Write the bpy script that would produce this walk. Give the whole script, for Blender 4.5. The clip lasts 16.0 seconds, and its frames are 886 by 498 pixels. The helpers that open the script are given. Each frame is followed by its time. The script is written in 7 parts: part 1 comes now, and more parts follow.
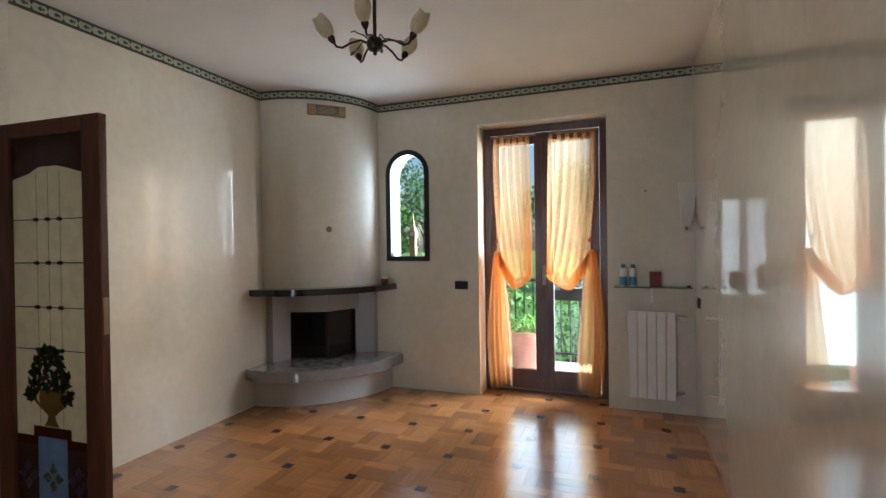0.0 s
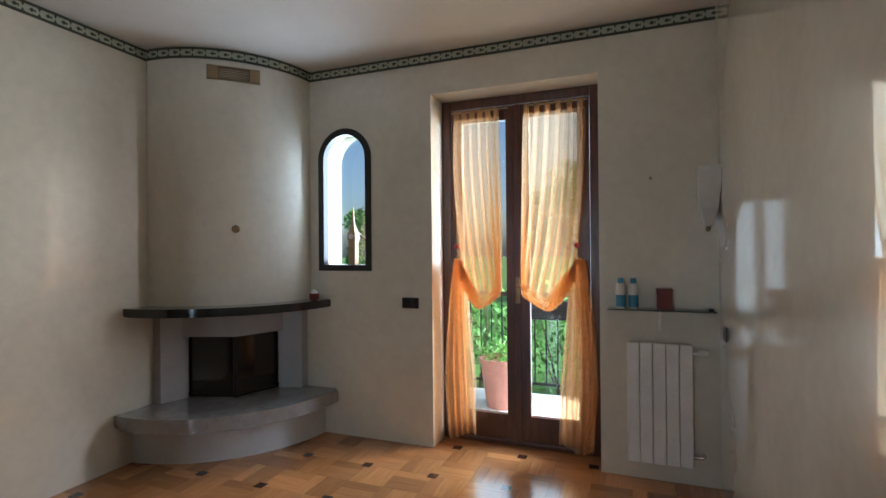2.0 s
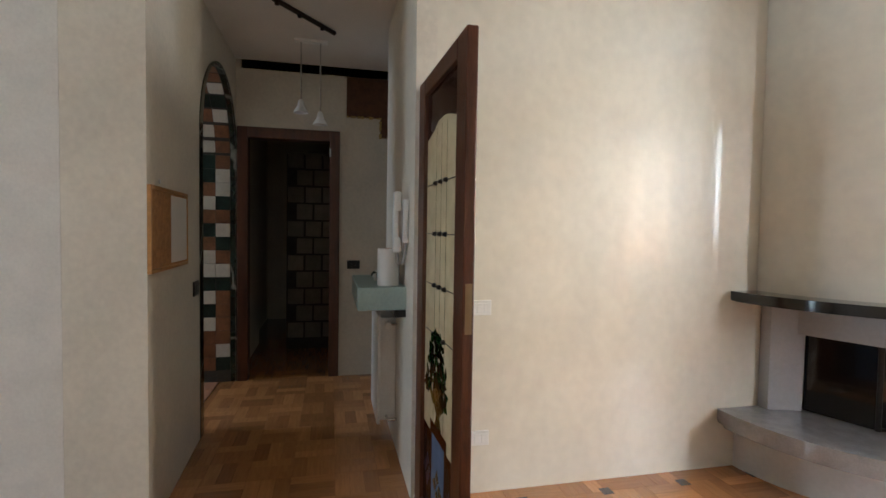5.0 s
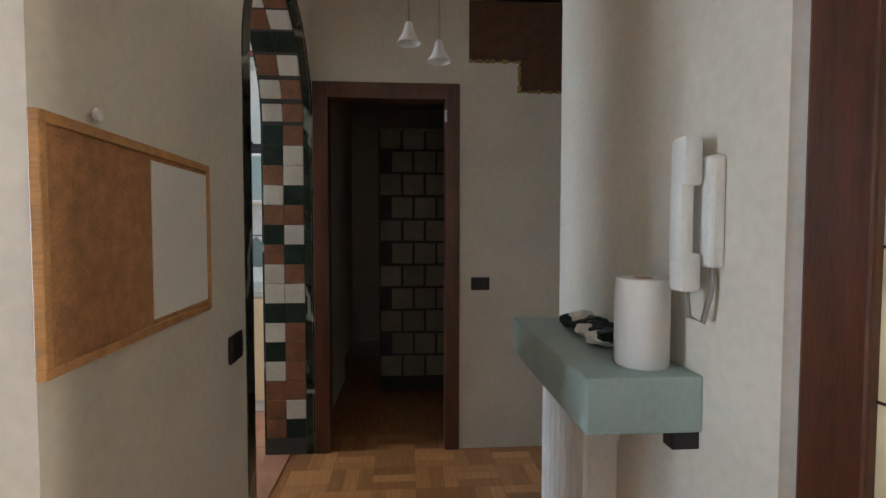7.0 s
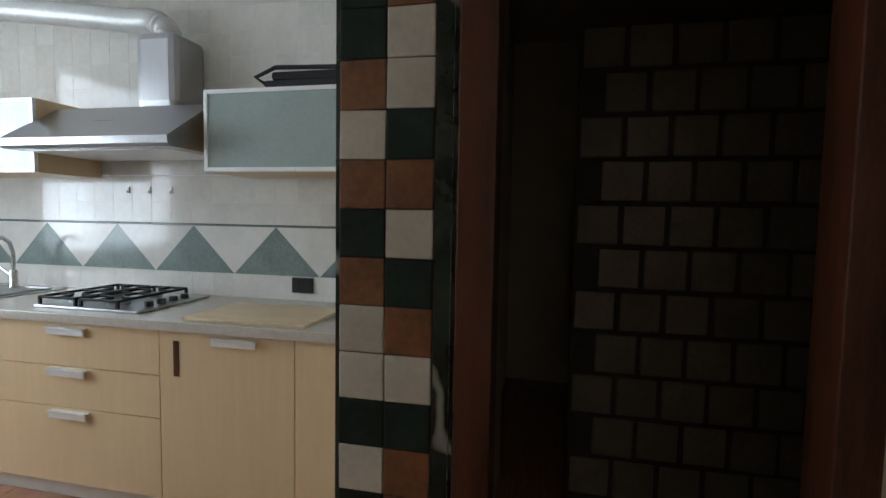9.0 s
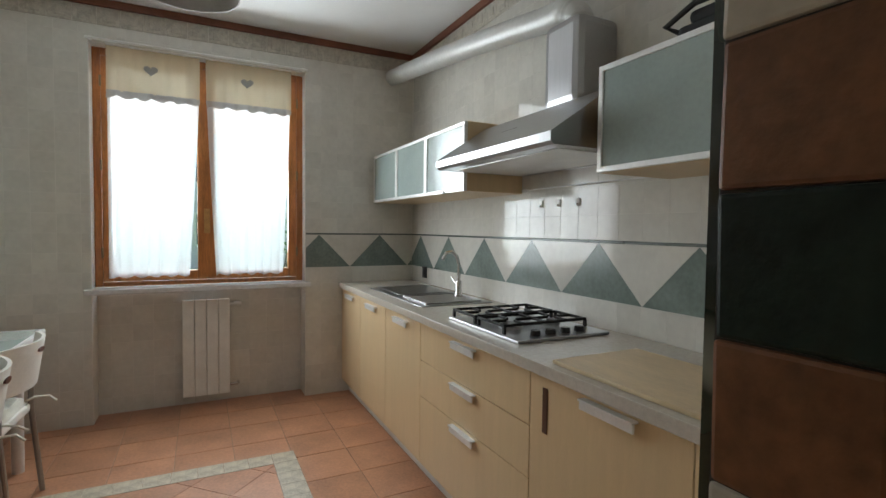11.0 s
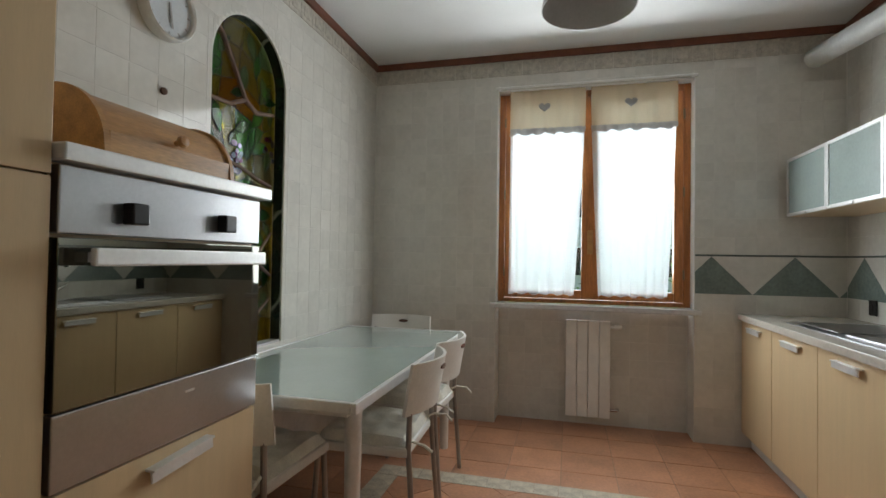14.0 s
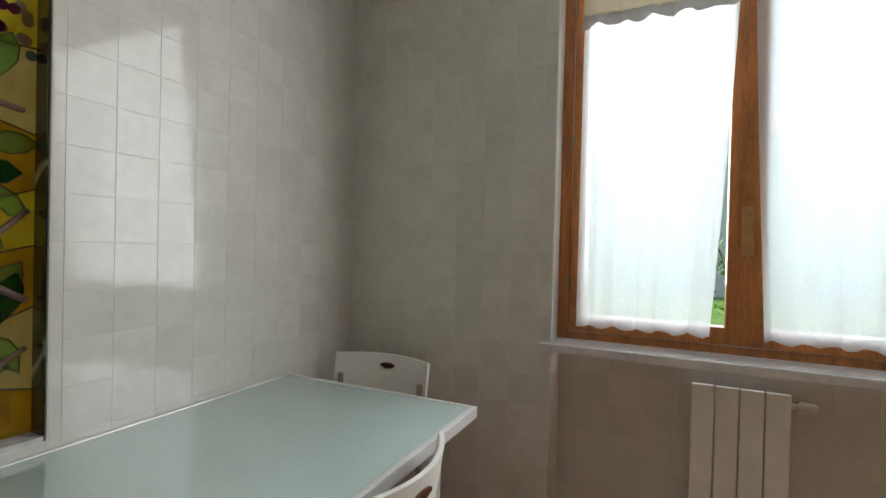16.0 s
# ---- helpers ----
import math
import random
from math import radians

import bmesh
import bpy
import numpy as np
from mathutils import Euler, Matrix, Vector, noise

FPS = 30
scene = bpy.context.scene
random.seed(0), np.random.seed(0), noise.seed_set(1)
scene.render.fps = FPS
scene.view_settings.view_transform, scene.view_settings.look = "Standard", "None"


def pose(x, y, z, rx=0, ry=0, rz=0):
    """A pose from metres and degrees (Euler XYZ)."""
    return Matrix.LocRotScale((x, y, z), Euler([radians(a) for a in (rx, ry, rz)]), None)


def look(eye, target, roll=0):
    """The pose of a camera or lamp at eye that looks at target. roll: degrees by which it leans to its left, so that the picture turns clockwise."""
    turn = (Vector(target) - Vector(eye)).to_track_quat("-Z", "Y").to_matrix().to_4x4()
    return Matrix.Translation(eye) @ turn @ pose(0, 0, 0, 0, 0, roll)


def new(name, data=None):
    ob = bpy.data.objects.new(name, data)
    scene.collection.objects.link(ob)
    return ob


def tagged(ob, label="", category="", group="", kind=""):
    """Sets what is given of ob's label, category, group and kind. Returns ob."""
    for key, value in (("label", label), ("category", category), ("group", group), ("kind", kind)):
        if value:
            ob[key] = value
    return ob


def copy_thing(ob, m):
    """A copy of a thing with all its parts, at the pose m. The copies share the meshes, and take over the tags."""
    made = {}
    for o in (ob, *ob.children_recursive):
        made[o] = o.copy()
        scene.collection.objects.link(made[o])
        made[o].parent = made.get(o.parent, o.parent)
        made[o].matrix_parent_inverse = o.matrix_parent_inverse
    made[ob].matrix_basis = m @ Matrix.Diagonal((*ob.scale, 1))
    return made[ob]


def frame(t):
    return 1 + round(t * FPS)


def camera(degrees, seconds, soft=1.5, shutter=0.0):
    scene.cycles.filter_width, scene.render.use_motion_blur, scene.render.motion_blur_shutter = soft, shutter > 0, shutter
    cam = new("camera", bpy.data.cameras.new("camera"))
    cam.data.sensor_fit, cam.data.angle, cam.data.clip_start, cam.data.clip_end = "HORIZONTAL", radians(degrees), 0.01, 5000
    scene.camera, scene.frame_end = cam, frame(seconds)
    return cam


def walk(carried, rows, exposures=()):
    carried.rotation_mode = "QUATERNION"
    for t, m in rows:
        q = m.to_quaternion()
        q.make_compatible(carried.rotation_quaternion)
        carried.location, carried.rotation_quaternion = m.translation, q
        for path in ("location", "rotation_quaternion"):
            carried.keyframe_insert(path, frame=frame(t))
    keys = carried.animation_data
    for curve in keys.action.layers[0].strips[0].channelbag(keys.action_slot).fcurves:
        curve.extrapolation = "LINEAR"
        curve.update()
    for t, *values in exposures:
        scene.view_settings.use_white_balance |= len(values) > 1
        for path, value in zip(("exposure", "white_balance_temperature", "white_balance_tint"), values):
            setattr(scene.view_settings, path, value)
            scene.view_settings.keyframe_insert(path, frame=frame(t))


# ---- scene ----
cam = camera(84.3, 16.0)
PATH = [
    (0, (1.013, 0.969, 1.351), (0.317, 2.844, 1.335), -0.8),
    (0.5, (1.039, 1.255, 1.322), (0.342, 3.129, 1.316), -0.7),
    (1, (1.082, 1.522, 1.331), (0.406, 3.404, 1.335), -0.7),
    (1.5, (1.101, 1.786, 1.331), (0.433, 3.671, 1.327), -0.6),
    (2, (1.050, 2.079, 1.347), (0.339, 3.948, 1.354), -0.5),
    (2.5, (0.932, 2.278, 1.343), (0.129, 4.11, 1.353), -0.3),
    (3, (0.844, 2.324, 1.349), (-0.146, 4.062, 1.359), -0.2),
    (3.5, (0.798, 2.287, 1.327), (-0.579, 3.737, 1.337), -0.1),
    (4, (0.710, 2.197, 1.3), (-0.958, 3.3, 1.289), 0.4),
    (4.5, (0.574, 2.135, 1.261), (-1.282, 2.88, 1.226), 0.6),
    (4.7, (0.487, 2.161, 1.272), (-1.425, 2.742, 1.22), 1.4),
    (5, (0.334, 2.088, 1.308), (-1.614, 2.533, 1.231), 0.9),
    (7.5, (-1.698, 1.856, 1.317), (-3.696, 1.884, 1.227), 1.1),
    (7.6, (-1.799, 1.868, 1.309), (-3.797, 1.868, 1.217), 1.3),
    (8, (-2.163, 1.8, 1.325), (-4.161, 1.755, 1.241), 1.3),
    (8.2, (-2.342, 1.755, 1.324), (-4.338, 1.683, 1.224), 1.3),
    (10.5, (-3.662, 1.187, 1.309), (-4.953, -0.337, 1.227), 0.6),
    (11, (-3.698, 1.281, 1.304), (-4.587, -0.509, 1.223), 0.7),
    (11.5, (-3.735, 1.446, 1.302), (-4.216, -0.494, 1.233), 0.7),
    (12, (-3.767, 1.566, 1.293), (-3.893, -0.43, 1.244), 0.7),
    (12.5, (-3.78, 1.634, 1.289), (-3.626, -0.36, 1.265), 0.7),
    (13, (-3.663, 1.555, 1.192), (-3.352, -0.42, 1.225), 0.9),
    (13.5, (-3.59, 1.436, 1.185), (-3.178, -0.521, 1.229), 1.0),
    (14, (-3.596, 1.095, 1.204), (-3.097, -0.842, 1.245), 0.9),
    (14.5, (-3.571, 0.751, 1.225), (-3.021, -1.172, 1.259), 1.0),
    (15, (-3.424, 0.325, 1.26), (-2.833, -1.585, 1.302), 1.0),
    (15.2, (-3.423, 0.175, 1.256), (-2.793, -1.723, 1.288), 1.2),
    (15.5, (-3.514, -0.114, 1.251), (-2.783, -1.976, 1.265), 1.0),
    (16, (-3.523, -0.578, 1.27), (-2.656, -2.38, 1.249), 1.4),
]
EXPOSURE = [(0.0, 0.18, 5850, 10), (2.0, -0.15, 5600, 9), (3.0, -0.15, 5450, 8), (3.5, 0.05, 5050, 7), (4.0, 0.4, 5400, 8), (4.5, 0.85, 5700, 10), (5.0, 1.1, 5750, 10), (7.5, 1.85, 5650, 10), (8.2, 1.5, 5700, 10), (10.5, 0.68, 6600, 10),
            (12.5, 0.6, 6700, 11), (13.0, 0.55, 6700, 11), (14.0, 0.55, 6750, 11), (15.0, 0.62, 6850, 12), (16.0, 0.45, 6900, 13)]
walk(cam, [(t, look(eye, target, roll)) for t, eye, target, roll in PATH], EXPOSURE)

# ---- daylight ----
world = bpy.data.worlds.new("daylight")
scene.world = world
world.use_nodes = True
sky_nodes = world.node_tree.nodes
sky = sky_nodes.new("ShaderNodeTexSky")
sky.sky_type, sky.sun_disc = "NISHITA", False
sky.sun_elevation, sky.sun_rotation = radians(52), radians(100)
sky.air_density, sky.dust_density = 1.0, 2.5
sky_nodes["Background"].inputs["Strength"].default_value = 0.15
world.node_tree.links.new(sky.outputs["Color"], sky_nodes["Background"].inputs["Color"])

sun = new("sun", bpy.data.lights.new("sun", "SUN"))
sun.data.energy, sun.data.angle, sun.data.color = 4.5, radians(8), (1.0, 0.95, 0.88)
sun.matrix_world = look((8, -1.4, 10), (0, 0, 0))


def daylight(name, x, y, z, width, height, turn, watts, tilt=0, colour=(0.86, 0.94, 1.0)):
    """Sky light that enters by an opening; turn: the way it faces, in degrees about z; tilt: down."""
    lamp = new(name, bpy.data.lights.new(name, "AREA"))
    lamp.data.shape, lamp.data.size, lamp.data.size_y = "RECTANGLE", width, height
    lamp.data.energy, lamp.data.color = watts, colour
    lamp.matrix_world = pose(x, y, z, 90 - tilt, 0, turn)
    return lamp


daylight("skylight_north", 2.3, 6.75, 2.1, 1.8, 1.9, 0, 640).matrix_world = look((2.3, 6.75, 2.1), (0.33, 5.3, 1.1))
daylight("skylight_door", 0.33, 5.62, 1.36, 1.0, 1.98, 180, 27)
daylight("skylight_kitchen", -3.744, -2.42, 1.70, 1.25, 1.45, 0, 19, 6)
daylight("skylight_outdoor", -3.744, -3.5, 1.9, 1.9, 1.6, 0, 56, 0)
daylight("skylight_south", -0.35, -2.95, 1.2, 1.0, 2.2, 0, 52)
daylight("skylight_arched", -0.905, 5.36, 1.74, 0.32, 0.92, 180, 13, 0, (0.80, 0.91, 1.0))


# ---- materials ----
def material(name, colour, rough=0.5, metal=0.0, var=0.12, scale=6.0, fine=60.0, bump=0.1, bump_scale=None, coat=0.0, coat_rough=0.08,
             stretch=(1, 1, 1), per_piece=0.0, tint=None, spec=0.5, rough_var=0.1):
    """A surface with variation of two sizes: broad patches and fine grain, a fine relief, and a tone of its own for each piece."""
    m = bpy.data.materials.new(name)
    m.use_nodes = True
    nodes, links = m.node_tree.nodes, m.node_tree.links
    b = nodes["Principled BSDF"]
    b.inputs["Roughness"].default_value, b.inputs["Metallic"].default_value = rough, metal
    b.inputs["Coat Weight"].default_value, b.inputs["Coat Roughness"].default_value = coat, coat_rough
    b.inputs["Specular IOR Level"].default_value = spec
    place = nodes.new("ShaderNodeTexCoord")
    mapping = nodes.new("ShaderNodeMapping")
    mapping.inputs["Scale"].default_value = stretch
    links.new(place.outputs["Object"], mapping.inputs["Vector"])
    broad, grain = nodes.new("ShaderNodeTexNoise"), nodes.new("ShaderNodeTexNoise")
    for tex, s, d in ((broad, scale, 4), (grain, fine, 3)):
        tex.inputs["Scale"].default_value, tex.inputs["Detail"].default_value = s, d
        links.new(mapping.outputs["Vector"], tex.inputs["Vector"])
    if per_piece:
        info, shift = nodes.new("ShaderNodeObjectInfo"), nodes.new("ShaderNodeVectorMath")
        shift.operation = "MULTIPLY_ADD"
        shift.inputs[1].default_value = (37, 91, 53)
        links.new(info.outputs["Random"], shift.inputs[0])
        links.new(place.outputs["Object"], shift.inputs[2])
        links.new(shift.outputs["Vector"], mapping.inputs["Vector"])
    both = nodes.new("ShaderNodeMix")
    both.data_type = "FLOAT"
    both.inputs["Factor"].default_value = 0.4
    links.new(broad.outputs["Fac"], both.inputs["A"])
    links.new(grain.outputs["Fac"], both.inputs["B"])
    ramp = nodes.new("ShaderNodeValToRGB")
    dark = tint or tuple(c * (1 - 2.2 * var) for c in colour)
    light = tuple(min(1.0, c * (1 + var)) for c in colour)
    ramp.color_ramp.elements[0].position, ramp.color_ramp.elements[0].color = 0.3, (*dark, 1)
    ramp.color_ramp.elements[1].position, ramp.color_ramp.elements[1].color = 0.65, (*light, 1)
    links.new(both.outputs["Result"], ramp.inputs["Fac"])
    out = ramp.outputs["Color"]
    if per_piece:
        hsv, value = nodes.new("ShaderNodeHueSaturation"), nodes.new("ShaderNodeMapRange")
        value.inputs["To Min"].default_value, value.inputs["To Max"].default_value = 1 - per_piece, 1 + per_piece
        links.new(info.outputs["Random"], value.inputs["Value"])
        links.new(value.outputs["Result"], hsv.inputs["Value"])
        links.new(out, hsv.inputs["Color"])
        out = hsv.outputs["Color"]
    links.new(out, b.inputs["Base Color"])
    if rough_var:
        rr = nodes.new("ShaderNodeMapRange")
        rr.inputs["To Min"].default_value, rr.inputs["To Max"].default_value = max(0.01, rough * (1 - rough_var)), min(1, rough * (1 + rough_var))
        links.new(broad.outputs["Fac"], rr.inputs["Value"])
        links.new(rr.outputs["Result"], b.inputs["Roughness"])
    if bump:
        relief = nodes.new("ShaderNodeBump")
        relief.inputs["Strength"].default_value, relief.inputs["Distance"].default_value = bump, 0.01
        links.new((grain if bump_scale is None else broad).outputs["Fac"], relief.inputs["Height"])
        links.new(relief.outputs["Normal"], b.inputs["Normal"])
        if coat:
            links.new(relief.outputs["Normal"], b.inputs["Coat Normal"])
    return m


def glass(name, colour=(0.95, 0.98, 0.97), rough=0.02, alpha=0.12):
    """A thin clear pane: mostly open, with a mirror gloss."""
    m = bpy.data.materials.new(name)
    m.use_nodes = True
    nodes, links = m.node_tree.nodes, m.node_tree.links
    clear, gloss, mix, fres = (nodes.new("ShaderNode" + k) for k in ("BsdfTransparent", "BsdfGlossy", "MixShader", "Fresnel"))
    clear.inputs["Color"].default_value = (*colour, 1)
    gloss.inputs["Roughness"].default_value = rough
    fres.inputs["IOR"].default_value = 1.45
    links.new(fres.outputs["Fac"], mix.inputs["Fac"])
    links.new(clear.outputs["BSDF"], mix.inputs[1])
    links.new(gloss.outputs["BSDF"], mix.inputs[2])
    links.new(mix.outputs["Shader"], nodes["Material Output"].inputs["Surface"])
    return m


def sheer(name, colour, opacity=0.55, fine=220.0, glow=0.65):
    """Thin cloth: part open weave, part lit through."""
    m = bpy.data.materials.new(name)
    m.use_nodes = True
    nodes, links = m.node_tree.nodes, m.node_tree.links
    clear, front, back, cloth, mix = (nodes.new("ShaderNode" + k) for k in ("BsdfTransparent", "BsdfDiffuse", "BsdfTranslucent", "MixShader", "MixShader"))
    place, weave, ramp = nodes.new("ShaderNodeTexCoord"), nodes.new("ShaderNodeTexNoise"), nodes.new("ShaderNodeMapRange")
    weave.inputs["Scale"].default_value = fine
    links.new(place.outputs["Object"], weave.inputs["Vector"])
    front.inputs["Color"].default_value = back.inputs["Color"].default_value = (*colour, 1)
    cloth.inputs["Fac"].default_value = glow
    clear.inputs["Color"].default_value = (*[0.25 + 0.75 * c for c in colour], 1)
    links.new(front.outputs["BSDF"], cloth.inputs[1])
    links.new(back.outputs["BSDF"], cloth.inputs[2])
    ramp.inputs["To Min"].default_value, ramp.inputs["To Max"].default_value = opacity - 0.12, opacity + 0.12
    links.new(weave.outputs["Fac"], ramp.inputs["Value"])
    links.new(ramp.outputs["Result"], mix.inputs["Fac"])
    links.new(clear.outputs["BSDF"], mix.inputs[1])
    links.new(cloth.outputs["Shader"], mix.inputs[2])
    links.new(mix.outputs["Shader"], nodes["Material Output"].inputs["Surface"])
    return m


def plain(name, colour, rough=0.5, metal=0.0, coat=0.0, var=0.05):
    return material(name, colour, rough, metal, var=var, scale=9, fine=90, bump=0.03, coat=coat)


STUCCO = material("polished_stucco", (0.72, 0.675, 0.56), 0.42, var=0.05, scale=2.2, fine=18, bump=0.012, bump_scale=1, coat=1.0, coat_rough=0.03)
STUCCO.node_tree.nodes["Principled BSDF"].inputs["Coat IOR"].default_value = 1.75
STUCCO_MIRROR = material("mirror_polished_stucco", (0.66, 0.615, 0.51), 0.22, var=0.05, scale=2.2, fine=18, bump=0.006, bump_scale=1, coat=1.0, coat_rough=0.025)
STUCCO_BREAST = material("satin_stucco", (0.72, 0.68, 0.58), 0.45, var=0.05, scale=2.2, fine=18, bump=0.03, bump_scale=1, coat=0.25, coat_rough=0.3)
STUCCO_HALL = material("matt_stucco", (0.68, 0.63, 0.53), 0.5, var=0.06, scale=2.5, fine=40, bump=0.08)
PLASTER = material("ceiling_paint", (0.80, 0.77, 0.72), 0.85, var=0.03, scale=3, fine=90, bump=0.05)
CEIL_KITCHEN = material("kitchen_ceiling_paint", (0.80, 0.80, 0.79), 0.85, var=0.03, scale=3, fine=120, bump=0.12)
DARKWOOD = material("dark_stained_wood", (0.085, 0.026, 0.011), 0.32, var=0.3, scale=5, fine=45, bump=0.06, stretch=(6, 6, 0.6), coat=0.2)
WARMWOOD = material("honey_pine", (0.50, 0.175, 0.045), 0.35, var=0.25, scale=5, fine=45, bump=0.06, stretch=(6, 6, 0.6), coat=0.2)
REDTRIM = material("red_wood_trim", (0.19, 0.065, 0.035), 0.45, var=0.15, scale=6, fine=60, bump=0.05)
OAK = material("oak_blocks", (0.46, 0.205, 0.072), 0.22, var=0.10, scale=5, fine=70, bump=0.02, stretch=(1.2, 14, 1), coat=0.6, coat_rough=0.09, per_piece=0.32)
OAKSUB = material("oak_floor", (0.38, 0.17, 0.06), 0.25, var=0.2, scale=5, fine=70, bump=0.02, stretch=(1.2, 14, 1), coat=0.6, coat_rough=0.09)
WENGE = material("wenge_inlay", (0.05, 0.018, 0.01), 0.25, var=0.2, scale=9, fine=80, bump=0.02, coat=0.6)
TERRACOTTA = material("terracotta", (0.47, 0.225, 0.125), 0.33, var=0.16, scale=4, fine=70, bump=0.04, per_piece=0.10)
GROUT = material("floor_grout", (0.36, 0.24, 0.17), 0.8, var=0.1, scale=9, fine=90, bump=0.1)
WALLTILE = material("glazed_wall_tile", (0.66, 0.635, 0.58), 0.09, var=0.05, scale=5, fine=30, bump=0.03, bump_scale=1, per_piece=0.03)
WALLGROUT = material("wall_grout", (0.71, 0.685, 0.63), 0.8, var=0.05, scale=9, fine=90, bump=0.05)


def by_strip(m):
    """Each strip of a block its own tone, besides the block's."""
    nodes, links = m.node_tree.nodes, m.node_tree.links
    info = next(n for n in nodes if n.type == "OBJECT_INFO")
    geo, mul, both = nodes.new("ShaderNodeNewGeometry"), nodes.new("ShaderNodeMath"), nodes.new("ShaderNodeMath")
    mul.operation, both.operation = "MULTIPLY_ADD", "FRACT"
    mul.inputs[1].default_value = 7.3
    links.new(info.outputs["Random"], mul.inputs[0])
    links.new(geo.outputs["Random Per Island"], mul.inputs[2])
    links.new(mul.outputs["Value"], both.inputs[0])
    value = next(n for n in nodes if n.type == "HUE_SAT").inputs["Value"].links[0].from_node
    links.new(both.outputs["Value"], value.inputs["Value"])


def by_island(m):
    """The same surface for joined pieces: each piece its own tone."""
    c = m.copy()
    c.name = m.name + "_joined"
    nodes, links = c.node_tree.nodes, c.node_tree.links
    info, geo = next(n for n in nodes if n.type == "OBJECT_INFO"), nodes.new("ShaderNodeNewGeometry")
    for link in list(info.outputs["Random"].links):
        to = link.to_socket
        links.remove(link)
        links.new(geo.outputs["Random Per Island"], to)
    return c


by_strip(OAK)
OAK_ISLAND = by_island(OAK)
WALLTILE_ISLAND = by_island(WALLTILE)


GREYSTONE = material("grey_stone", (0.30, 0.30, 0.305), 0.16, var=0.12, scale=14, fine=160, bump=0.01, coat=0.8, coat_rough=0.05)
GREYPAINT = material("grey_painted_plaster", (0.42, 0.42, 0.43), 0.5, var=0.05, scale=4, fine=50, bump=0.05)
PALEBASE = material("pale_grey_plaster", (0.62, 0.62, 0.61), 0.5, var=0.05, scale=4, fine=50, bump=0.05)
BLACKMARBLE = material("black_marble", (0.016, 0.015, 0.016), 0.12, var=0.5, scale=6, fine=30, bump=0.0, coat=0.5)
DARKGLASS = material("smoked_fire_glass", (0.012, 0.011, 0.010), 0.06, var=0.2, scale=5, fine=40, bump=0.0)
IRON = material("black_iron", (0.02, 0.019, 0.018), 0.45, 0.6, var=0.2, scale=9, fine=90, bump=0.1)
WHITEMETAL = plain("white_enamel", (0.84, 0.83, 0.80), 0.3)
WHITEPLASTIC = plain("white_plastic", (0.74, 0.73, 0.69), 0.35)
BLACKPLASTIC = plain("black_plastic", (0.012, 0.011, 0.011), 0.3)
CHROME = plain("brushed_metal", (0.62, 0.62, 0.61), 0.25, 1.0)
BRASSGREY = plain("old_brass", (0.30, 0.22, 0.13), 0.35, 0.9)
CREAMGLASS = material("cream_lamp_glass", (0.70, 0.60, 0.40), 0.3, var=0.08, scale=14, fine=60, bump=0.02)
BRONZE = material("dark_bronze", (0.045, 0.028, 0.02), 0.35, 0.7, var=0.2, scale=10, fine=80, bump=0.05)
BORDER_DARK = material("border_dark_green", (0.055, 0.065, 0.042), 0.6, var=0.12, scale=9, fine=90, bump=0.05)
BORDER_LIGHT = material("border_pale_green", (0.46, 0.48, 0.37), 0.6, var=0.1, scale=9, fine=90, bump=0.05)
ORANGE_SHEER = sheer("orange_voile", (0.95, 0.70, 0.43), 0.27, 220.0, 0.45)
WHITE_SHEER = sheer("white_voile", (0.85, 0.90, 0.94), 0.70, 220.0, 0.5)
CREAM_CLOTH = sheer("cream_valance_cloth", (0.74, 0.62, 0.44), 0.9, 220.0, 0.05)
GREY_CLOTH = sheer("grey_edging_cloth", (0.50, 0.47, 0.45), 0.92, 220.0, 0.03)
CLEAR = glass("window_glass")
TEALGLASS = glass("edge_glass", (0.80, 0.92, 0.88))
RED = plain("red_enamel", (0.45, 0.03, 0.03), 0.4)
DARKRED = plain("dark_red_card", (0.16, 0.03, 0.02), 0.5)
BLUE = plain("blue_print", (0.06, 0.26, 0.42), 0.35)
POT = material("pink_terracotta", (0.50, 0.20, 0.14), 0.7, var=0.12, scale=6, fine=60, bump=0.1)
LEAF = material("green_leaf", (0.12, 0.28, 0.05), 0.5, var=0.35, scale=5, fine=30, bump=0.05)
LEAF_LIGHT = material("fresh_leaf", (0.17, 0.36, 0.05), 0.5, var=0.3, scale=5, fine=30, bump=0.05)
BARK = material("bark", (0.10, 0.07, 0.045), 0.8, var=0.3, scale=9, fine=60, bump=0.4)
LAWN = material("lawn_grass", (0.12, 0.26, 0.05), 0.8, var=0.35, scale=1.5, fine=60, bump=0.3)
CONCRETE = material("balcony_concrete", (0.56, 0.55, 0.53), 0.75, var=0.12, scale=3, fine=60, bump=0.12)
RENDER_WALL = material("outdoor_render", (0.66, 0.65, 0.66), 0.8, var=0.07, scale=3, fine=60, bump=0.12)
OLDSTONE = material("model_stone", (0.40, 0.27, 0.14), 0.6, var=0.15, scale=20, fine=90, bump=0.1)


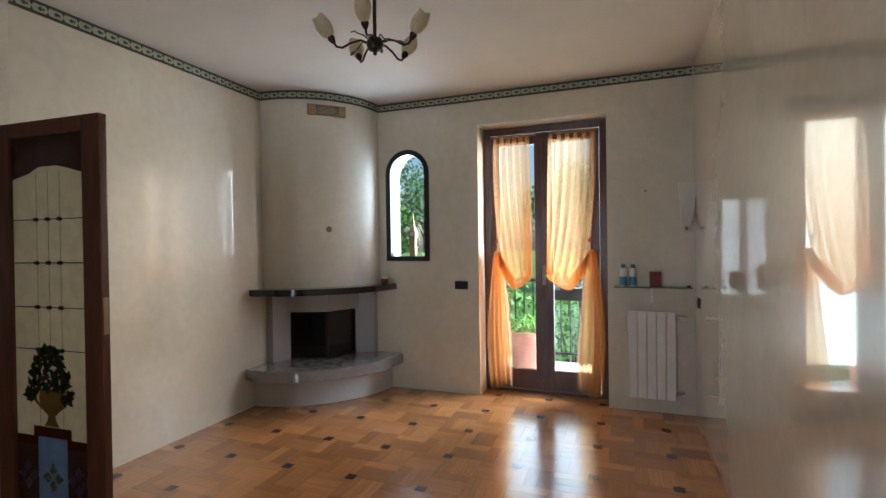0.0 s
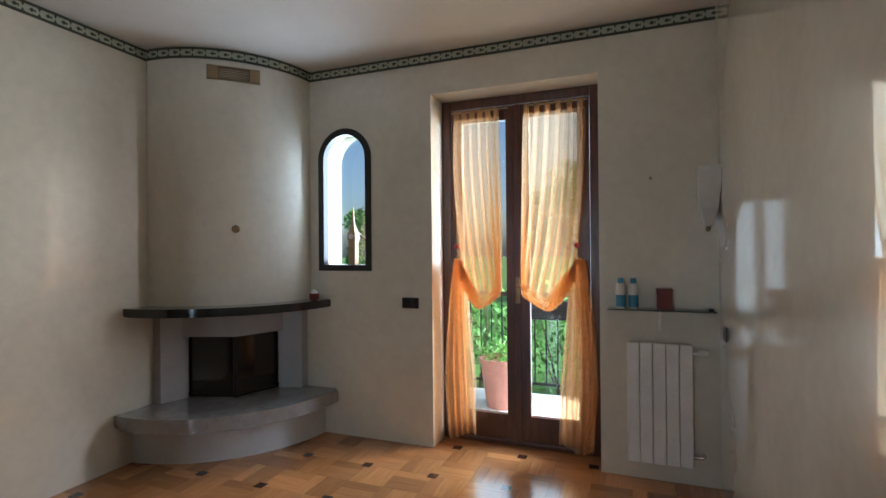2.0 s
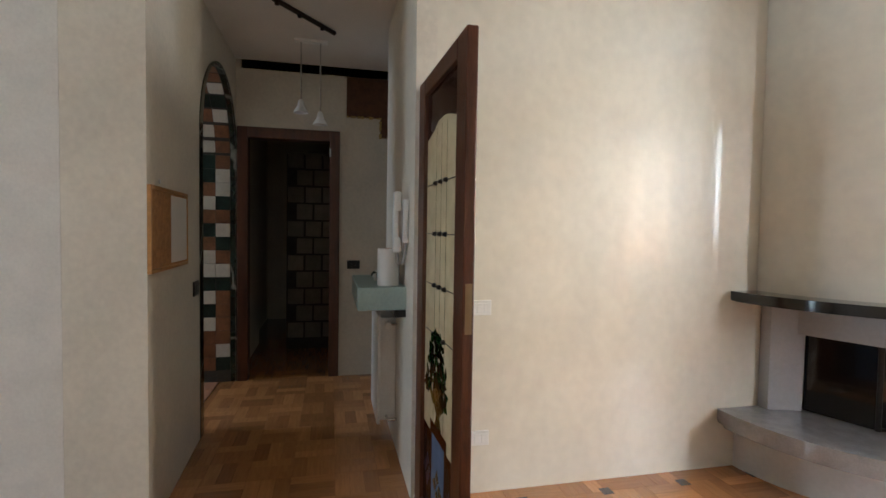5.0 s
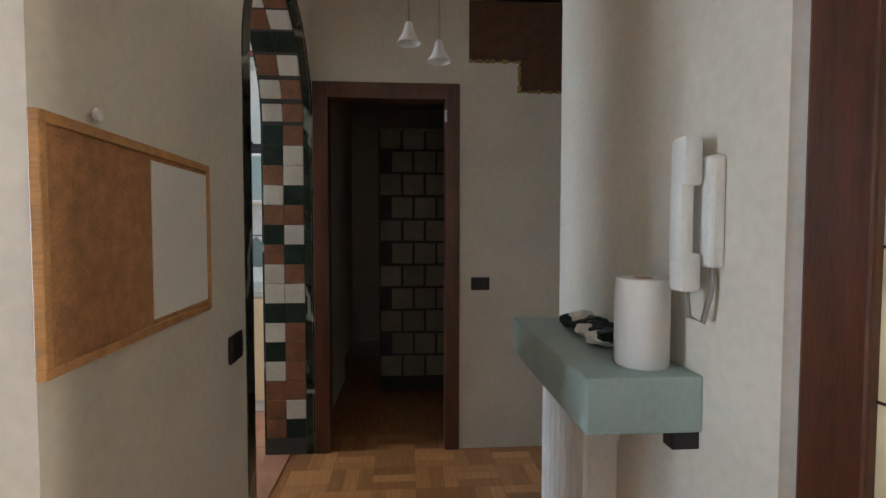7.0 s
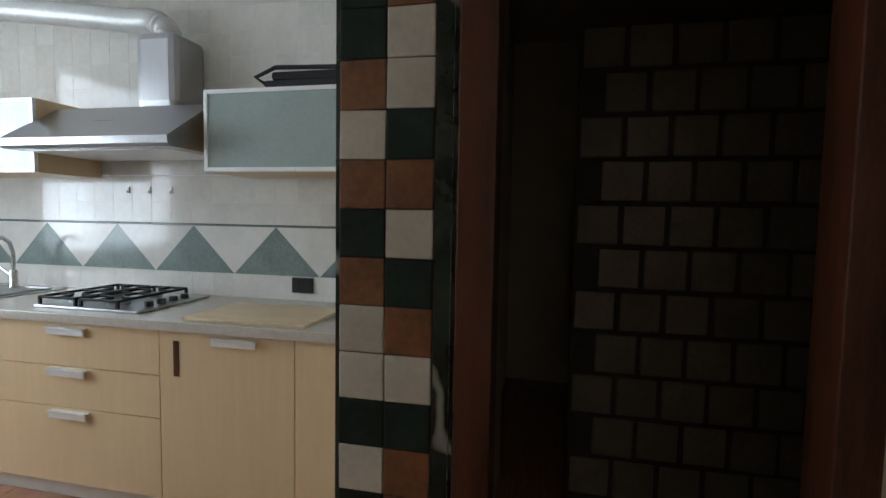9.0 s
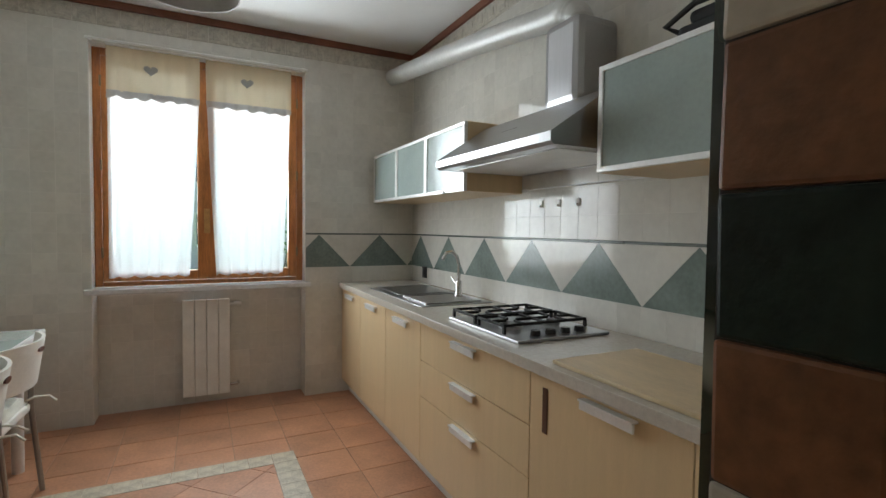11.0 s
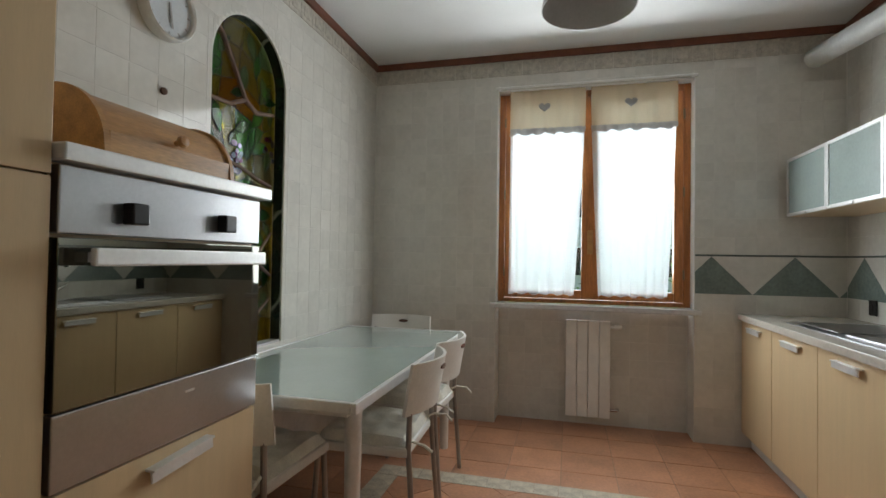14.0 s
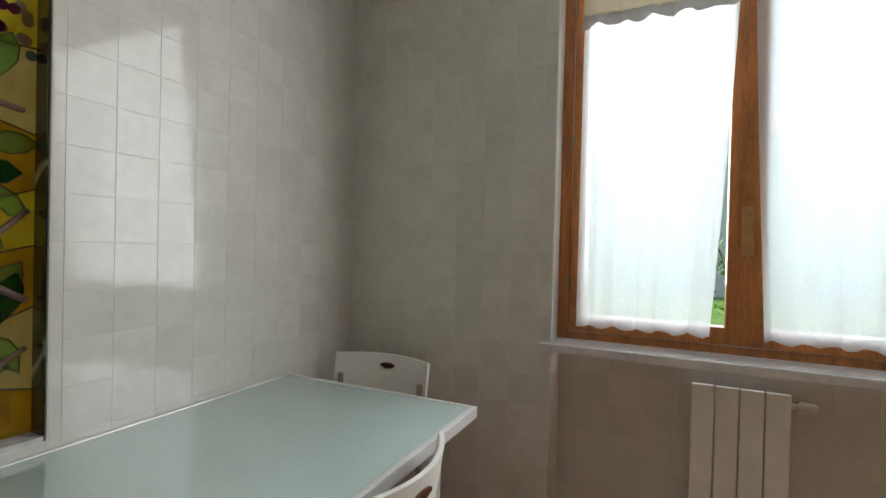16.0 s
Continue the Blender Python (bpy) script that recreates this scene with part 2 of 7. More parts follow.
def stained(name, colour, clear=0.75):
    """Coloured window glass: light passes and is tinted; a wavy gloss."""
    m = bpy.data.materials.new(name)
    m.use_nodes = True
    nodes, links = m.node_tree.nodes, m.node_tree.links
    through_it, milky, gloss, mix, top, wave, bump = (nodes.new("ShaderNode" + k) for k in
        ("BsdfTransparent", "BsdfTranslucent", "BsdfGlossy", "MixShader", "MixShader", "TexNoise", "Bump"))
    place, fres, tone = nodes.new("ShaderNodeTexCoord"), nodes.new("ShaderNodeFresnel"), nodes.new("ShaderNodeMix")
    tone.data_type = "RGBA"
    tone.inputs["A"].default_value = (*[c * 0.82 for c in colour], 1)
    tone.inputs["B"].default_value = (*[min(1, c * 1.3) for c in colour], 1)
    wave.inputs["Scale"].default_value = 14
    links.new(place.outputs["Object"], wave.inputs["Vector"])
    links.new(wave.outputs["Fac"], tone.inputs["Factor"])
    links.new(wave.outputs["Fac"], bump.inputs["Height"])
    bump.inputs["Strength"].default_value, bump.inputs["Distance"].default_value = 0.25, 0.01
    for n in (through_it, milky):
        links.new(tone.outputs["Result"], n.inputs["Color"])
    gloss.inputs["Roughness"].default_value = 0.05
    links.new(bump.outputs["Normal"], gloss.inputs["Normal"])
    mix.inputs["Fac"].default_value = 1 - clear
    links.new(through_it.outputs["BSDF"], mix.inputs[1])
    links.new(milky.outputs["BSDF"], mix.inputs[2])
    fres.inputs["IOR"].default_value = 1.4
    links.new(fres.outputs["Fac"], top.inputs["Fac"])
    links.new(mix.outputs["Shader"], top.inputs[1])
    links.new(gloss.outputs["BSDF"], top.inputs[2])
    links.new(top.outputs["Shader"], nodes["Material Output"].inputs["Surface"])
    return m


SG = {k: stained("stained_" + k, c, t) for k, c, t in (
    ("cream", (0.66, 0.62, 0.50), 0.25), ("amber", (0.95, 0.52, 0.05), 0.75), ("yellow", (0.92, 0.80, 0.20), 0.8), ("green", (0.34, 0.84, 0.28), 0.75),
    ("mint", (0.60, 0.95, 0.52), 0.75), ("dark_green", (0.08, 0.42, 0.13), 0.75), ("bouquet", (0.05, 0.07, 0.03), 0.3), ("olive", (0.46, 0.36, 0.13), 0.7), ("gold", (0.72, 0.58, 0.12), 0.75), ("brown", (0.20, 0.08, 0.03), 0.6),
    ("lilac", (0.66, 0.58, 0.78), 0.7), ("violet", (0.35, 0.08, 0.30), 0.7), ("clear", (0.90, 0.84, 0.50), 0.8), ("blue", (0.30, 0.38, 0.50), 0.4), ("dim", (0.16, 0.10, 0.08), 0.4))}
VINE = material("brown_vine_glass", (0.15, 0.09, 0.06), 0.65, var=0.25, scale=16, fine=60, bump=0.03)
LEAD = plain("lead_came", (0.02, 0.02, 0.02), 0.4, 0.5)


BEECH = material("pale_beech_laminate", (0.67, 0.495, 0.29), 0.36, var=0.03, scale=4, fine=60, bump=0.02, stretch=(8, 8, 0.7))
WORKTOP = material("speckled_worktop", (0.54, 0.495, 0.43), 0.22, var=0.06, scale=60, fine=220, bump=0.01)
BOARD = material("chopping_board_wood", (0.68, 0.52, 0.33), 0.42, var=0.08, scale=3, fine=40, bump=0.02, stretch=(4, 1, 1))
STEEL = material("brushed_steel", (0.44, 0.44, 0.45), 0.29, 1.0, var=0.05, scale=6, fine=120, bump=0.02, stretch=(1, 20, 1))
DUCT = material("grey_duct", (0.62, 0.62, 0.60), 0.4, 0.2, var=0.06, scale=8, fine=60, bump=0.03)
FROSTED = material("frosted_cabinet_glass", (0.33, 0.40, 0.38), 0.2, var=0.05, scale=5, fine=60, bump=0.0, coat=0.4, coat_rough=0.04)
TABLEGLASS = material("frosted_table_glass", (0.48, 0.60, 0.565), 0.12, var=0.03, scale=4, fine=60, bump=0.0, coat=1.0, coat_rough=0.03)
OVENGLASS = material("mirror_oven_glass", (0.22, 0.22, 0.19), 0.02, 1.0, var=0.03, scale=4, fine=30, bump=0.0)
ALU = plain("satin_aluminium", (0.80, 0.80, 0.79), 0.35, 0.4)
CHAIRWHITE = plain("white_chair_ply", (0.80, 0.78, 0.73), 0.4)
LEGMETAL = plain("grey_leg_metal", (0.36, 0.34, 0.32), 0.35, 0.8)
CUSHION = material("pale_green_cushion", (0.80, 0.80, 0.71), 0.85, var=0.1, scale=12, fine=160, bump=0.25)
MARBLE = material("white_marble_sill", (0.66, 0.65, 0.64), 0.25, var=0.1, scale=4, fine=40, bump=0.02)
GREENTILE = material("grey_green_tile", (0.19, 0.235, 0.215), 0.2, var=0.14, scale=6, fine=50, bump=0.03)
LISTELLO = material("green_listello", (0.14, 0.16, 0.145), 0.25, var=0.1, scale=9, fine=60, bump=0.03)
RELIEF = material("beige_relief_tile", (0.52, 0.48, 0.41), 0.4, var=0.14, scale=28, fine=90, bump=0.5, bump_scale=1)
STONEBORDER = material("pale_stone_mosaic", (0.50, 0.45, 0.35), 0.35, var=0.22, scale=16, fine=90, bump=0.05)
JAMB_BROWN = material("brown_jamb_tile", (0.20, 0.082, 0.036), 0.38, var=0.22, scale=9, fine=60, bump=0.12, per_piece=0.12)
JAMB_GREEN = material("dark_green_jamb_tile", (0.012, 0.027, 0.021), 0.4, var=0.3, scale=9, fine=60, bump=0.1, per_piece=0.12, spec=0.25)
JAMB_WHITE = material("cream_jamb_tile", (0.56, 0.53, 0.46), 0.35, var=0.08, scale=9, fine=60, bump=0.06, per_piece=0.06)
GREENMARBLE = material("dark_green_marble", (0.012, 0.022, 0.016), 0.16, var=0.8, scale=4, fine=22, bump=0.0, coat=0.4)


def veined(m, pale, scale):
    """Thin pale veins that wander through a dark stone."""
    nodes, links = m.node_tree.nodes, m.node_tree.links
    b = nodes["Principled BSDF"]
    base = b.inputs["Base Color"].links[0].from_socket
    place_, wave, ramp, mix = (nodes.new("ShaderNode" + k) for k in ("TexCoord", "TexWave", "ValToRGB", "Mix"))
    wave.bands_direction = "DIAGONAL"
    for key, value in (("Scale", scale), ("Distortion", 9.0), ("Detail", 4.0), ("Detail Scale", 1.3)):
        wave.inputs[key].default_value = value
    ramp.color_ramp.elements[0].position, ramp.color_ramp.elements[1].position = 0.975, 1.0
    mix.data_type = "RGBA"
    mix.inputs["B"].default_value = (*pale, 1)
    links.new(place_.outputs["Object"], wave.inputs["Vector"])
    links.new(wave.outputs["Fac"], ramp.inputs["Fac"])
    links.new(ramp.outputs["Color"], mix.inputs["Factor"])
    links.new(base, mix.inputs["A"])
    links.new(mix.outputs["Result"], b.inputs["Base Color"])
    return m


veined(GREENMARBLE, (0.26, 0.28, 0.24), 0.9)
veined(JAMB_GREEN, (0.20, 0.22, 0.19), 1.3)
CORK = material("cork", (0.40, 0.20, 0.08), 0.85, var=0.18, scale=40, fine=200, bump=0.3)
PAPER = material("white_paper", (0.70, 0.68, 0.64), 0.7, var=0.03, scale=4, fine=60, bump=0.05)
SHELFTEAL = material("grey_green_shelf", (0.33, 0.42, 0.39), 0.45, var=0.08, scale=5, fine=60, bump=0.05)
# pale stone in an unlit room: the dimness is put into this colour
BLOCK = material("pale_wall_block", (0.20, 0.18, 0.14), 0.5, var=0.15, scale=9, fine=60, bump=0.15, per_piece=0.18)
BROWNPATCH = material("brown_stipple", (0.11, 0.05, 0.024), 0.8, var=0.25, scale=18, fine=120, bump=0.4)
OCHRE = material("ochre_edge", (0.42, 0.30, 0.10), 0.8, var=0.2, scale=20, fine=120, bump=0.3)
SHADEGREY = plain("grey_lamp_metal", (0.46, 0.45, 0.43), 0.45)
BREADWOOD = material("honey_breadbin_wood", (0.50, 0.26, 0.09), 0.35, var=0.18, scale=4, fine=40, bump=0.03, stretch=(6, 1, 6), coat=0.2)
BLACKCLOTH = plain("black_cloth", (0.015, 0.015, 0.016), 0.7)

DARKGROUT = material("dark_grout", (0.05, 0.045, 0.04), 0.8, var=0.2, scale=20, fine=90, bump=0.1)


# ---- building blocks ----
def finish(bm, name, mat, smooth=False):
    bmesh.ops.recalc_face_normals(bm, faces=bm.faces)
    me = bpy.data.meshes.new(name)
    bm.to_mesh(me)
    bm.free()
    for m in mat if isinstance(mat, (list, tuple)) else (mat,):
        me.materials.append(m)
    if smooth:
        me.polygons.foreach_set("use_smooth", [True] * len(me.polygons))
        me.set_sharp_from_angle(angle=radians(38))
    return me


def part(name, bm, mat, parent=None, label="", smooth=False, m=None):
    ob = new(name, finish(bm, name, mat, smooth))
    ob.parent = parent
    if m is not None:
        ob.matrix_basis = m
    return tagged(ob, label=label)


HOUSE = Matrix.Identity(4)
KITCHEN = Matrix.Translation((-0.104, -0.042, 0))
place = {"origin": HOUSE}  # where the room that is being built has its origin


def thing(name, label, category, group="", m=None):
    ob = new(name)
    ob.empty_display_size = 0.05
    ob.matrix_basis = place["origin"] @ (m if m is not None else HOUSE)
    return tagged(ob, label, category, group)


def box(x0, x1, y0, y1, z0, z1, bevel=0.0, bm=None, seg=2):
    own = bmesh.new()
    bmesh.ops.create_cube(own, size=1)
    for v in own.verts:
        v.co = ((x0 + x1) / 2 + v.co.x * (x1 - x0), (y0 + y1) / 2 + v.co.y * (y1 - y0), (z0 + z1) / 2 + v.co.z * (z1 - z0))
    if bevel:
        bmesh.ops.bevel(own, geom=own.edges[:], offset=bevel, segments=seg, affect="EDGES", profile=0.6)
    if bm is None:
        return own
    return join(bm, own)


def join(bm, other, m=None):
    """Adds the other bmesh to bm."""
    if m is not None:
        other.transform(m)
    me = bpy.data.meshes.new("tmp")
    other.to_mesh(me)
    other.free()
    bm.from_mesh(me)
    bpy.data.meshes.remove(me)
    return bm


def lathe(profile, seg=24, bm=None, m=None):
    """Turns a profile of (radius, z) about the z axis."""
    own = bmesh.new()
    rings = []
    for r, z in profile:
        rings.append([own.verts.new((max(r, 1e-4) * math.cos(2 * math.pi * k / seg), max(r, 1e-4) * math.sin(2 * math.pi * k / seg), z)) for k in range(seg)])
    for a, b in zip(rings, rings[1:]):
        for k in range(seg):
            own.faces.new((a[k], a[(k + 1) % seg], b[(k + 1) % seg], b[k]))
    own.faces.new(rings[0][::-1])
    own.faces.new(rings[-1])
    if m is not None:
        own.transform(m)
    return own if bm is None else join(bm, own)


def tube(points, radius, seg=8, bm=None, closed=False):
    """A round bar along points; radius: one number or one for each point."""
    own = bmesh.new()
    pts = [Vector(p) for p in points]
    rad = radius if isinstance(radius, (list, tuple)) else [radius] * len(pts)
    rings, side = [], None
    for k, p in enumerate(pts):
        a, b = pts[max(k - 1, 0)], pts[min(k + 1, len(pts) - 1)]
        ahead = (b - a).normalized()
        if side is None:
            side = ahead.orthogonal().normalized()
        side = (side - ahead * side.dot(ahead)).normalized()
        up = ahead.cross(side)
        rings.append([own.verts.new(p + (side * math.cos(2 * math.pi * j / seg) + up * math.sin(2 * math.pi * j / seg)) * rad[k]) for j in range(seg)])
    for a, b in zip(rings, rings[1:]):
        for j in range(seg):
            own.faces.new((a[j], a[(j + 1) % seg], b[(j + 1) % seg], b[j]))
    own.faces.new(rings[0][::-1])
    own.faces.new(rings[-1])
    return own if bm is None else join(bm, own)


def prism(outline, z0, z1, bm=None, bevel=0.0, m=None):
    """Extrudes an outline of (x, y) from z0 to z1."""
    own = bmesh.new()
    low = [own.verts.new((x, y, z0)) for x, y in outline]
    high = [own.verts.new((x, y, z1)) for x, y in outline]
    own.faces.new(low[::-1])
    own.faces.new(high)
    n = len(outline)
    for k in range(n):
        own.faces.new((low[k], low[(k + 1) % n], high[(k + 1) % n], high[k]))
    if bevel:
        edges = [e for e in own.edges if abs(e.verts[0].co.z - e.verts[1].co.z) < 1e-6]
        bmesh.ops.bevel(own, geom=edges, offset=bevel, segments=3, affect="EDGES", profile=0.6)
    if m is not None:
        own.transform(m)
    return own if bm is None else join(bm, own)


UPRIGHT_Y = Matrix(((1, 0, 0, 0), (0, 0, 1, 0), (0, 1, 0, 0), (0, 0, 0, 1)))  # outline (x, z), depth along y
UPRIGHT_X = Matrix(((0, 0, 1, 0), (1, 0, 0, 0), (0, 1, 0, 0), (0, 0, 0, 1)))  # outline (y, z), depth along x


def arc(cx, cy, r, a0, a1, n):
    return [(cx + r * math.cos(radians(a0 + (a1 - a0) * k / n)), cy + r * math.sin(radians(a0 + (a1 - a0) * k / n))) for k in range(n + 1)]


def wall_mesh(axis, c0, c1, a0, a1, z0, z1, openings=(), bm=None):
    """A wall from c0 to c1 in thickness, a0 to a1 along, with openings (a, b, bottom, top, arched) through it."""
    bm = bmesh.new() if bm is None else bm

    def slab(p, q, r, s):
        if q - p > 1e-4 and s - r > 1e-4:
            box(*((p, q, c0, c1) if axis == "y" else (c0, c1, p, q)), r, s, bm=bm)

    at = a0
    for p, q, low, top, arched in sorted(openings):
        slab(at, p, z0, z1)
        slab(p, q, z0, low)
        if arched:
            r = (q - p) / 2
            outline = [(p, top - r), (p, z1), (q, z1), (q, top - r)] + arc((p + q) / 2, top - r, r, 0, 180, 24)[1:-1]
            prism(outline, c0, c1, bm=bm, m=UPRIGHT_Y if axis == "y" else UPRIGHT_X)
        else:
            slab(p, q, top, z1)
        at = q
    slab(at, a1, z0, z1)
    return bm


def wall(name, axis, c0, c1, a0, a1, z0, z1, mat, label, openings=()):
    ob = new(name, finish(wall_mesh(axis, c0, c1, a0, a1, z0, z1, openings), name, mat))
    ob.matrix_basis = place["origin"]
    return tagged(ob, label, "wall", kind="structure")


def structure(name, bm, mat, label, category):
    ob = new(name, finish(bm, name, mat))
    ob.matrix_basis = place["origin"]
    return tagged(ob, label, category, kind="structure")


# ---- the shell ----
H = 2.74
HL = 2.706
FD = (-0.215, 0.88, 0.0, 2.42, False)
ARCHED = (-1.125, -0.685, 1.22, 2.25, True)
wall("wall_living_north", "y", 5.19, 5.49, -2.06, 1.67, 0, H, STUCCO, "cream polished stucco wall with a garden door and arched window", (FD, ARCHED))
wall("wall_living_east", "x", 1.52, 1.67, -2.5, 5.19, 0, H, STUCCO_MIRROR, "cream polished stucco wall, glossy and mirror-like")
wall("wall_living_south", "y", -2.8, -2.5, -1.91, 1.67, 0, H, STUCCO, "cream stucco wall with a garden door", ((-0.9, 0.2, 0, 2.4, False),))
wall("wall_living_west", "x", -2.06, -1.96, 2.57, 5.19, 0, H, STUCCO, "cream polished stucco wall beside the fireplace")
wall("wall_hall_north", "y", 2.47, 2.57, -3.15, -1.96, 0, H, STUCCO_HALL, "cream stucco hall wall behind the radiator")
wall("wall_hall_recess", "y", 3.4, 3.5, -4.17, -2.06, 0, H, STUCCO_HALL, "cream stucco wall of the hall recess")
wall("wall_hall_end", "x", -4.17, -4.07, 1.304, 3.4, 0, H, STUCCO_HALL, "cream stucco wall with a dark doorway", ((1.355, 2.12, 0, 2.11, False),))
north_wall = wall("wall_kitchen_north", "y", 1.035, 1.345, -5.46, -1.91, 0, H, STUCCO_HALL, "cream stucco wall with a tiled archway", ((-4.06, -2.967, 0, 2.46, True),))
for v in north_wall.data.vertices:
    if v.co.y > 1.3:
        v.co.y = 1.345 - 0.042 * min(1, (-1.91 - v.co.x) / 1.09)  # the hall side runs slightly askew
place["origin"] = KITCHEN
wall("wall_kitchen_west", "x", -5.35, -5.2, -2.8, 1.076, 0, H, WALLGROUT, "kitchen wall behind the counter")
wall("wall_kitchen_east", "x", -1.985, -1.806, -2.5, 1.076, 0, H, WALLGROUT, "kitchen wall with a stained glass niche", ((-1.22, -0.65, 0.745, 2.36, True),))
bm = wall_mesh("y", -2.68, -2.5, -5.2, -1.808, 0, H, ((-4.315, -2.965, 0, 2.47, False),))
wall_mesh("y", -2.8, -2.68, -5.2, -1.808, 0, H, ((-4.315, -2.965, 0.87, 2.47, False),), bm)
structure("wall_kitchen_south", bm, WALLGROUT, "kitchen wall with a window above a radiator niche", "wall")
place["origin"] = HOUSE
bm = wall_mesh("x", -7.1, -7.0, 1.2, 3.5, 0, H)
wall_mesh("y", 1.105, 1.2, -7.1, -5.46, 0, H, bm=bm)
wall_mesh("y", 3.4, 3.5, -7.0, -4.17, 0, H, bm=bm)
structure("wall_back_room", bm, STUCCO_HALL, "unlit walls of the room past the hall", "wall")

structure("ceiling_living", box(-1.96, 1.52, -2.5, 5.19, HL, H + 0.15), PLASTER, "white painted living room ceiling", "ceiling")
structure("ceiling_hall", box(-4.17, -1.96, 1.2, 3.4, HL, H + 0.15), PLASTER, "white painted hall ceiling", "ceiling")
structure("ceiling_back_room", box(-7.1, -4.17, 1.105, 3.5, HL, H + 0.15), PLASTER, "unlit ceiling of the room past the hall", "ceiling")
place["origin"] = KITCHEN
structure("ceiling_kitchen", box(-5.2, -1.985, -2.5, 1.076, H, H + 0.15), CEIL_KITCHEN, "white painted kitchen ceiling", "ceiling")
place["origin"] = HOUSE
bm = box(-1.91, 1.52, -2.5, 5.19, -0.15, -0.006)
box(-4.2, -1.91, 1.168, 5.19, -0.15, -0.006, bm=bm)
box(-7.1, -4.2, 1.105, 3.5, -0.15, -0.006, bm=bm)
box(-0.213, 0.878, 5.19, 5.49, -0.15, -0.004, bm=bm)
structure("floor_parquet", bm, OAKSUB, "glossy oak parquet floor with dark inlays", "floor")
place["origin"] = KITCHEN
structure("floor_kitchen", box(-5.2, -1.85, -2.68, 1.208, -0.15, -0.004), GROUT, "terracotta tiled kitchen floor with a stone border", "floor")
place["origin"] = HOUSE


# ---- living room ----
CORNER = (-1.96, 5.19)


def quarter(r, a0=-90, a1=0, n=28, mid=1.0):
    """A curve round the room's corner; mid: how far its middle is drawn in."""
    pts = []
    for k in range(n + 1):
        s = k / n
        a, rr = radians(a0 + (a1 - a0) * s), r * (1 + (mid - 1) * math.sin(math.pi * s))
        pts.append((CORNER[0] + rr * math.cos(a), CORNER[1] + rr * math.sin(a)))
    return pts


def mirrored(outline):
    """The outline on the other side of the corner's diagonal."""
    return [(CORNER[0] + CORNER[1] - y, CORNER[1] - (x - CORNER[0])) for x, y in outline][::-1]


def inset(outline, gap=0.003):
    return [(max(x, CORNER[0] + gap), min(y, CORNER[1] - gap)) for x, y in outline]


fireplace = thing("fireplace", "corner fireplace of grey stone with a black marble mantel", "fireplace", m=pose(-1.96, 5.19, 0))
IN = pose(1.96, -5.19, 0)
part("base", prism(inset(quarter(0.875, mid=0.96) + [CORNER]), 0, 0.245, m=IN), PALEBASE, fireplace, "pale grey curved plaster base", True)
bm = prism(inset(quarter(0.99, mid=1.03) + [CORNER]), 0.245, 0.335, m=IN)
edges = [e for e in bm.edges if abs(e.verts[0].co.z - e.verts[1].co.z) < 1e-6 and max(e.verts[0].co.length, e.verts[1].co.length) > 0.9 and min(abs(e.verts[0].co.x), abs(e.verts[0].co.y)) > 0.02]
bmesh.ops.bevel(bm, geom=edges, offset=0.038, segments=5, affect="EDGES", profile=0.5)
part("hearth_slab", bm, GREYSTONE, fireplace, "polished grey stone slab with a round edge", True)
pillar = [(-1.957, 4.47), (-1.89, 4.47), (-1.835, 4.64), (-1.957, 4.67)]
part("pillar", prism(pillar, 0.335, 0.94, bevel=0.006, m=IN), GREYPAINT, fireplace)
part("pillar", prism(inset(mirrored(pillar)), 0.335, 0.94, bevel=0.006, m=IN), GREYPAINT, fireplace)
tip = (-1.50, 4.73)
half = [(-1.957, 4.60), (-1.86, 4.60), tip]
lintel = half + mirrored([(-1.957, 4.60), (-1.86, 4.60)])
part("lintel", prism(inset(lintel + [CORNER]), 0.765, 0.938, m=IN), GREYPAINT, fireplace, "grey angled lintel over the fire")
tip_in = (-1.535, 4.765)
for p, q in (((-1.85, 4.665), tip_in), (mirrored([(-1.85, 4.665)])[0], tip_in)):
    d = Vector((q[0] - p[0], q[1] - p[1])).normalized() * 0.004
    nrm = (d.y, -d.x)
    part("fire_glass", prism([(p[0], p[1]), (q[0], q[1]), (q[0] + nrm[0], q[1] + nrm[1]), (p[0] + nrm[0], p[1] + nrm[1])], 0.345, 0.762, m=IN), DARKGLASS, fireplace, "smoked glass fire door")
    for z0, z1 in ((0.336, 0.352), (0.75, 0.765)):
        part("glass_frame", prism([(p[0], p[1]), (q[0], q[1]), (q[0] - 3 * nrm[0], q[1] - 3 * nrm[1]), (p[0] - 3 * nrm[0], p[1] - 3 * nrm[1])], z0, z1, m=IN), IRON, fireplace)
part("corner_post", lathe([(0.013, 0.336), (0.013, 0.765)], 10, m=IN @ Matrix.Translation((tip_in[0] + 0.004, tip_in[1] - 0.004, 0))), IRON, fireplace, "black iron corner post")
part("firebox", prism(inset([(-1.84, 4.72), (-1.56, 4.80), (-1.49, 5.07), CORNER]), 0.336, 0.76, m=IN), IRON, fireplace, "soot-black firebox")
bm = prism(inset(quarter(0.93, mid=0.99) + [CORNER]), 0.94, 0.995, m=IN)
edges = [e for e in bm.edges if abs(e.verts[0].co.z - e.verts[1].co.z) < 1e-6 and min(abs(e.verts[0].co.x), abs(e.verts[0].co.y)) > 0.02]
bmesh.ops.bevel(bm, geom=edges, offset=0.016, segments=3, affect="EDGES", profile=0.5)
part("mantel", bm, BLACKMARBLE, fireplace, "polished black marble mantel", True)
part("chimney_breast", prism(inset(quarter(0.755) + [CORNER]), 0.995, 2.704, m=IN), STUCCO_BREAST, fireplace, "cream curved stucco chimney breast", True)

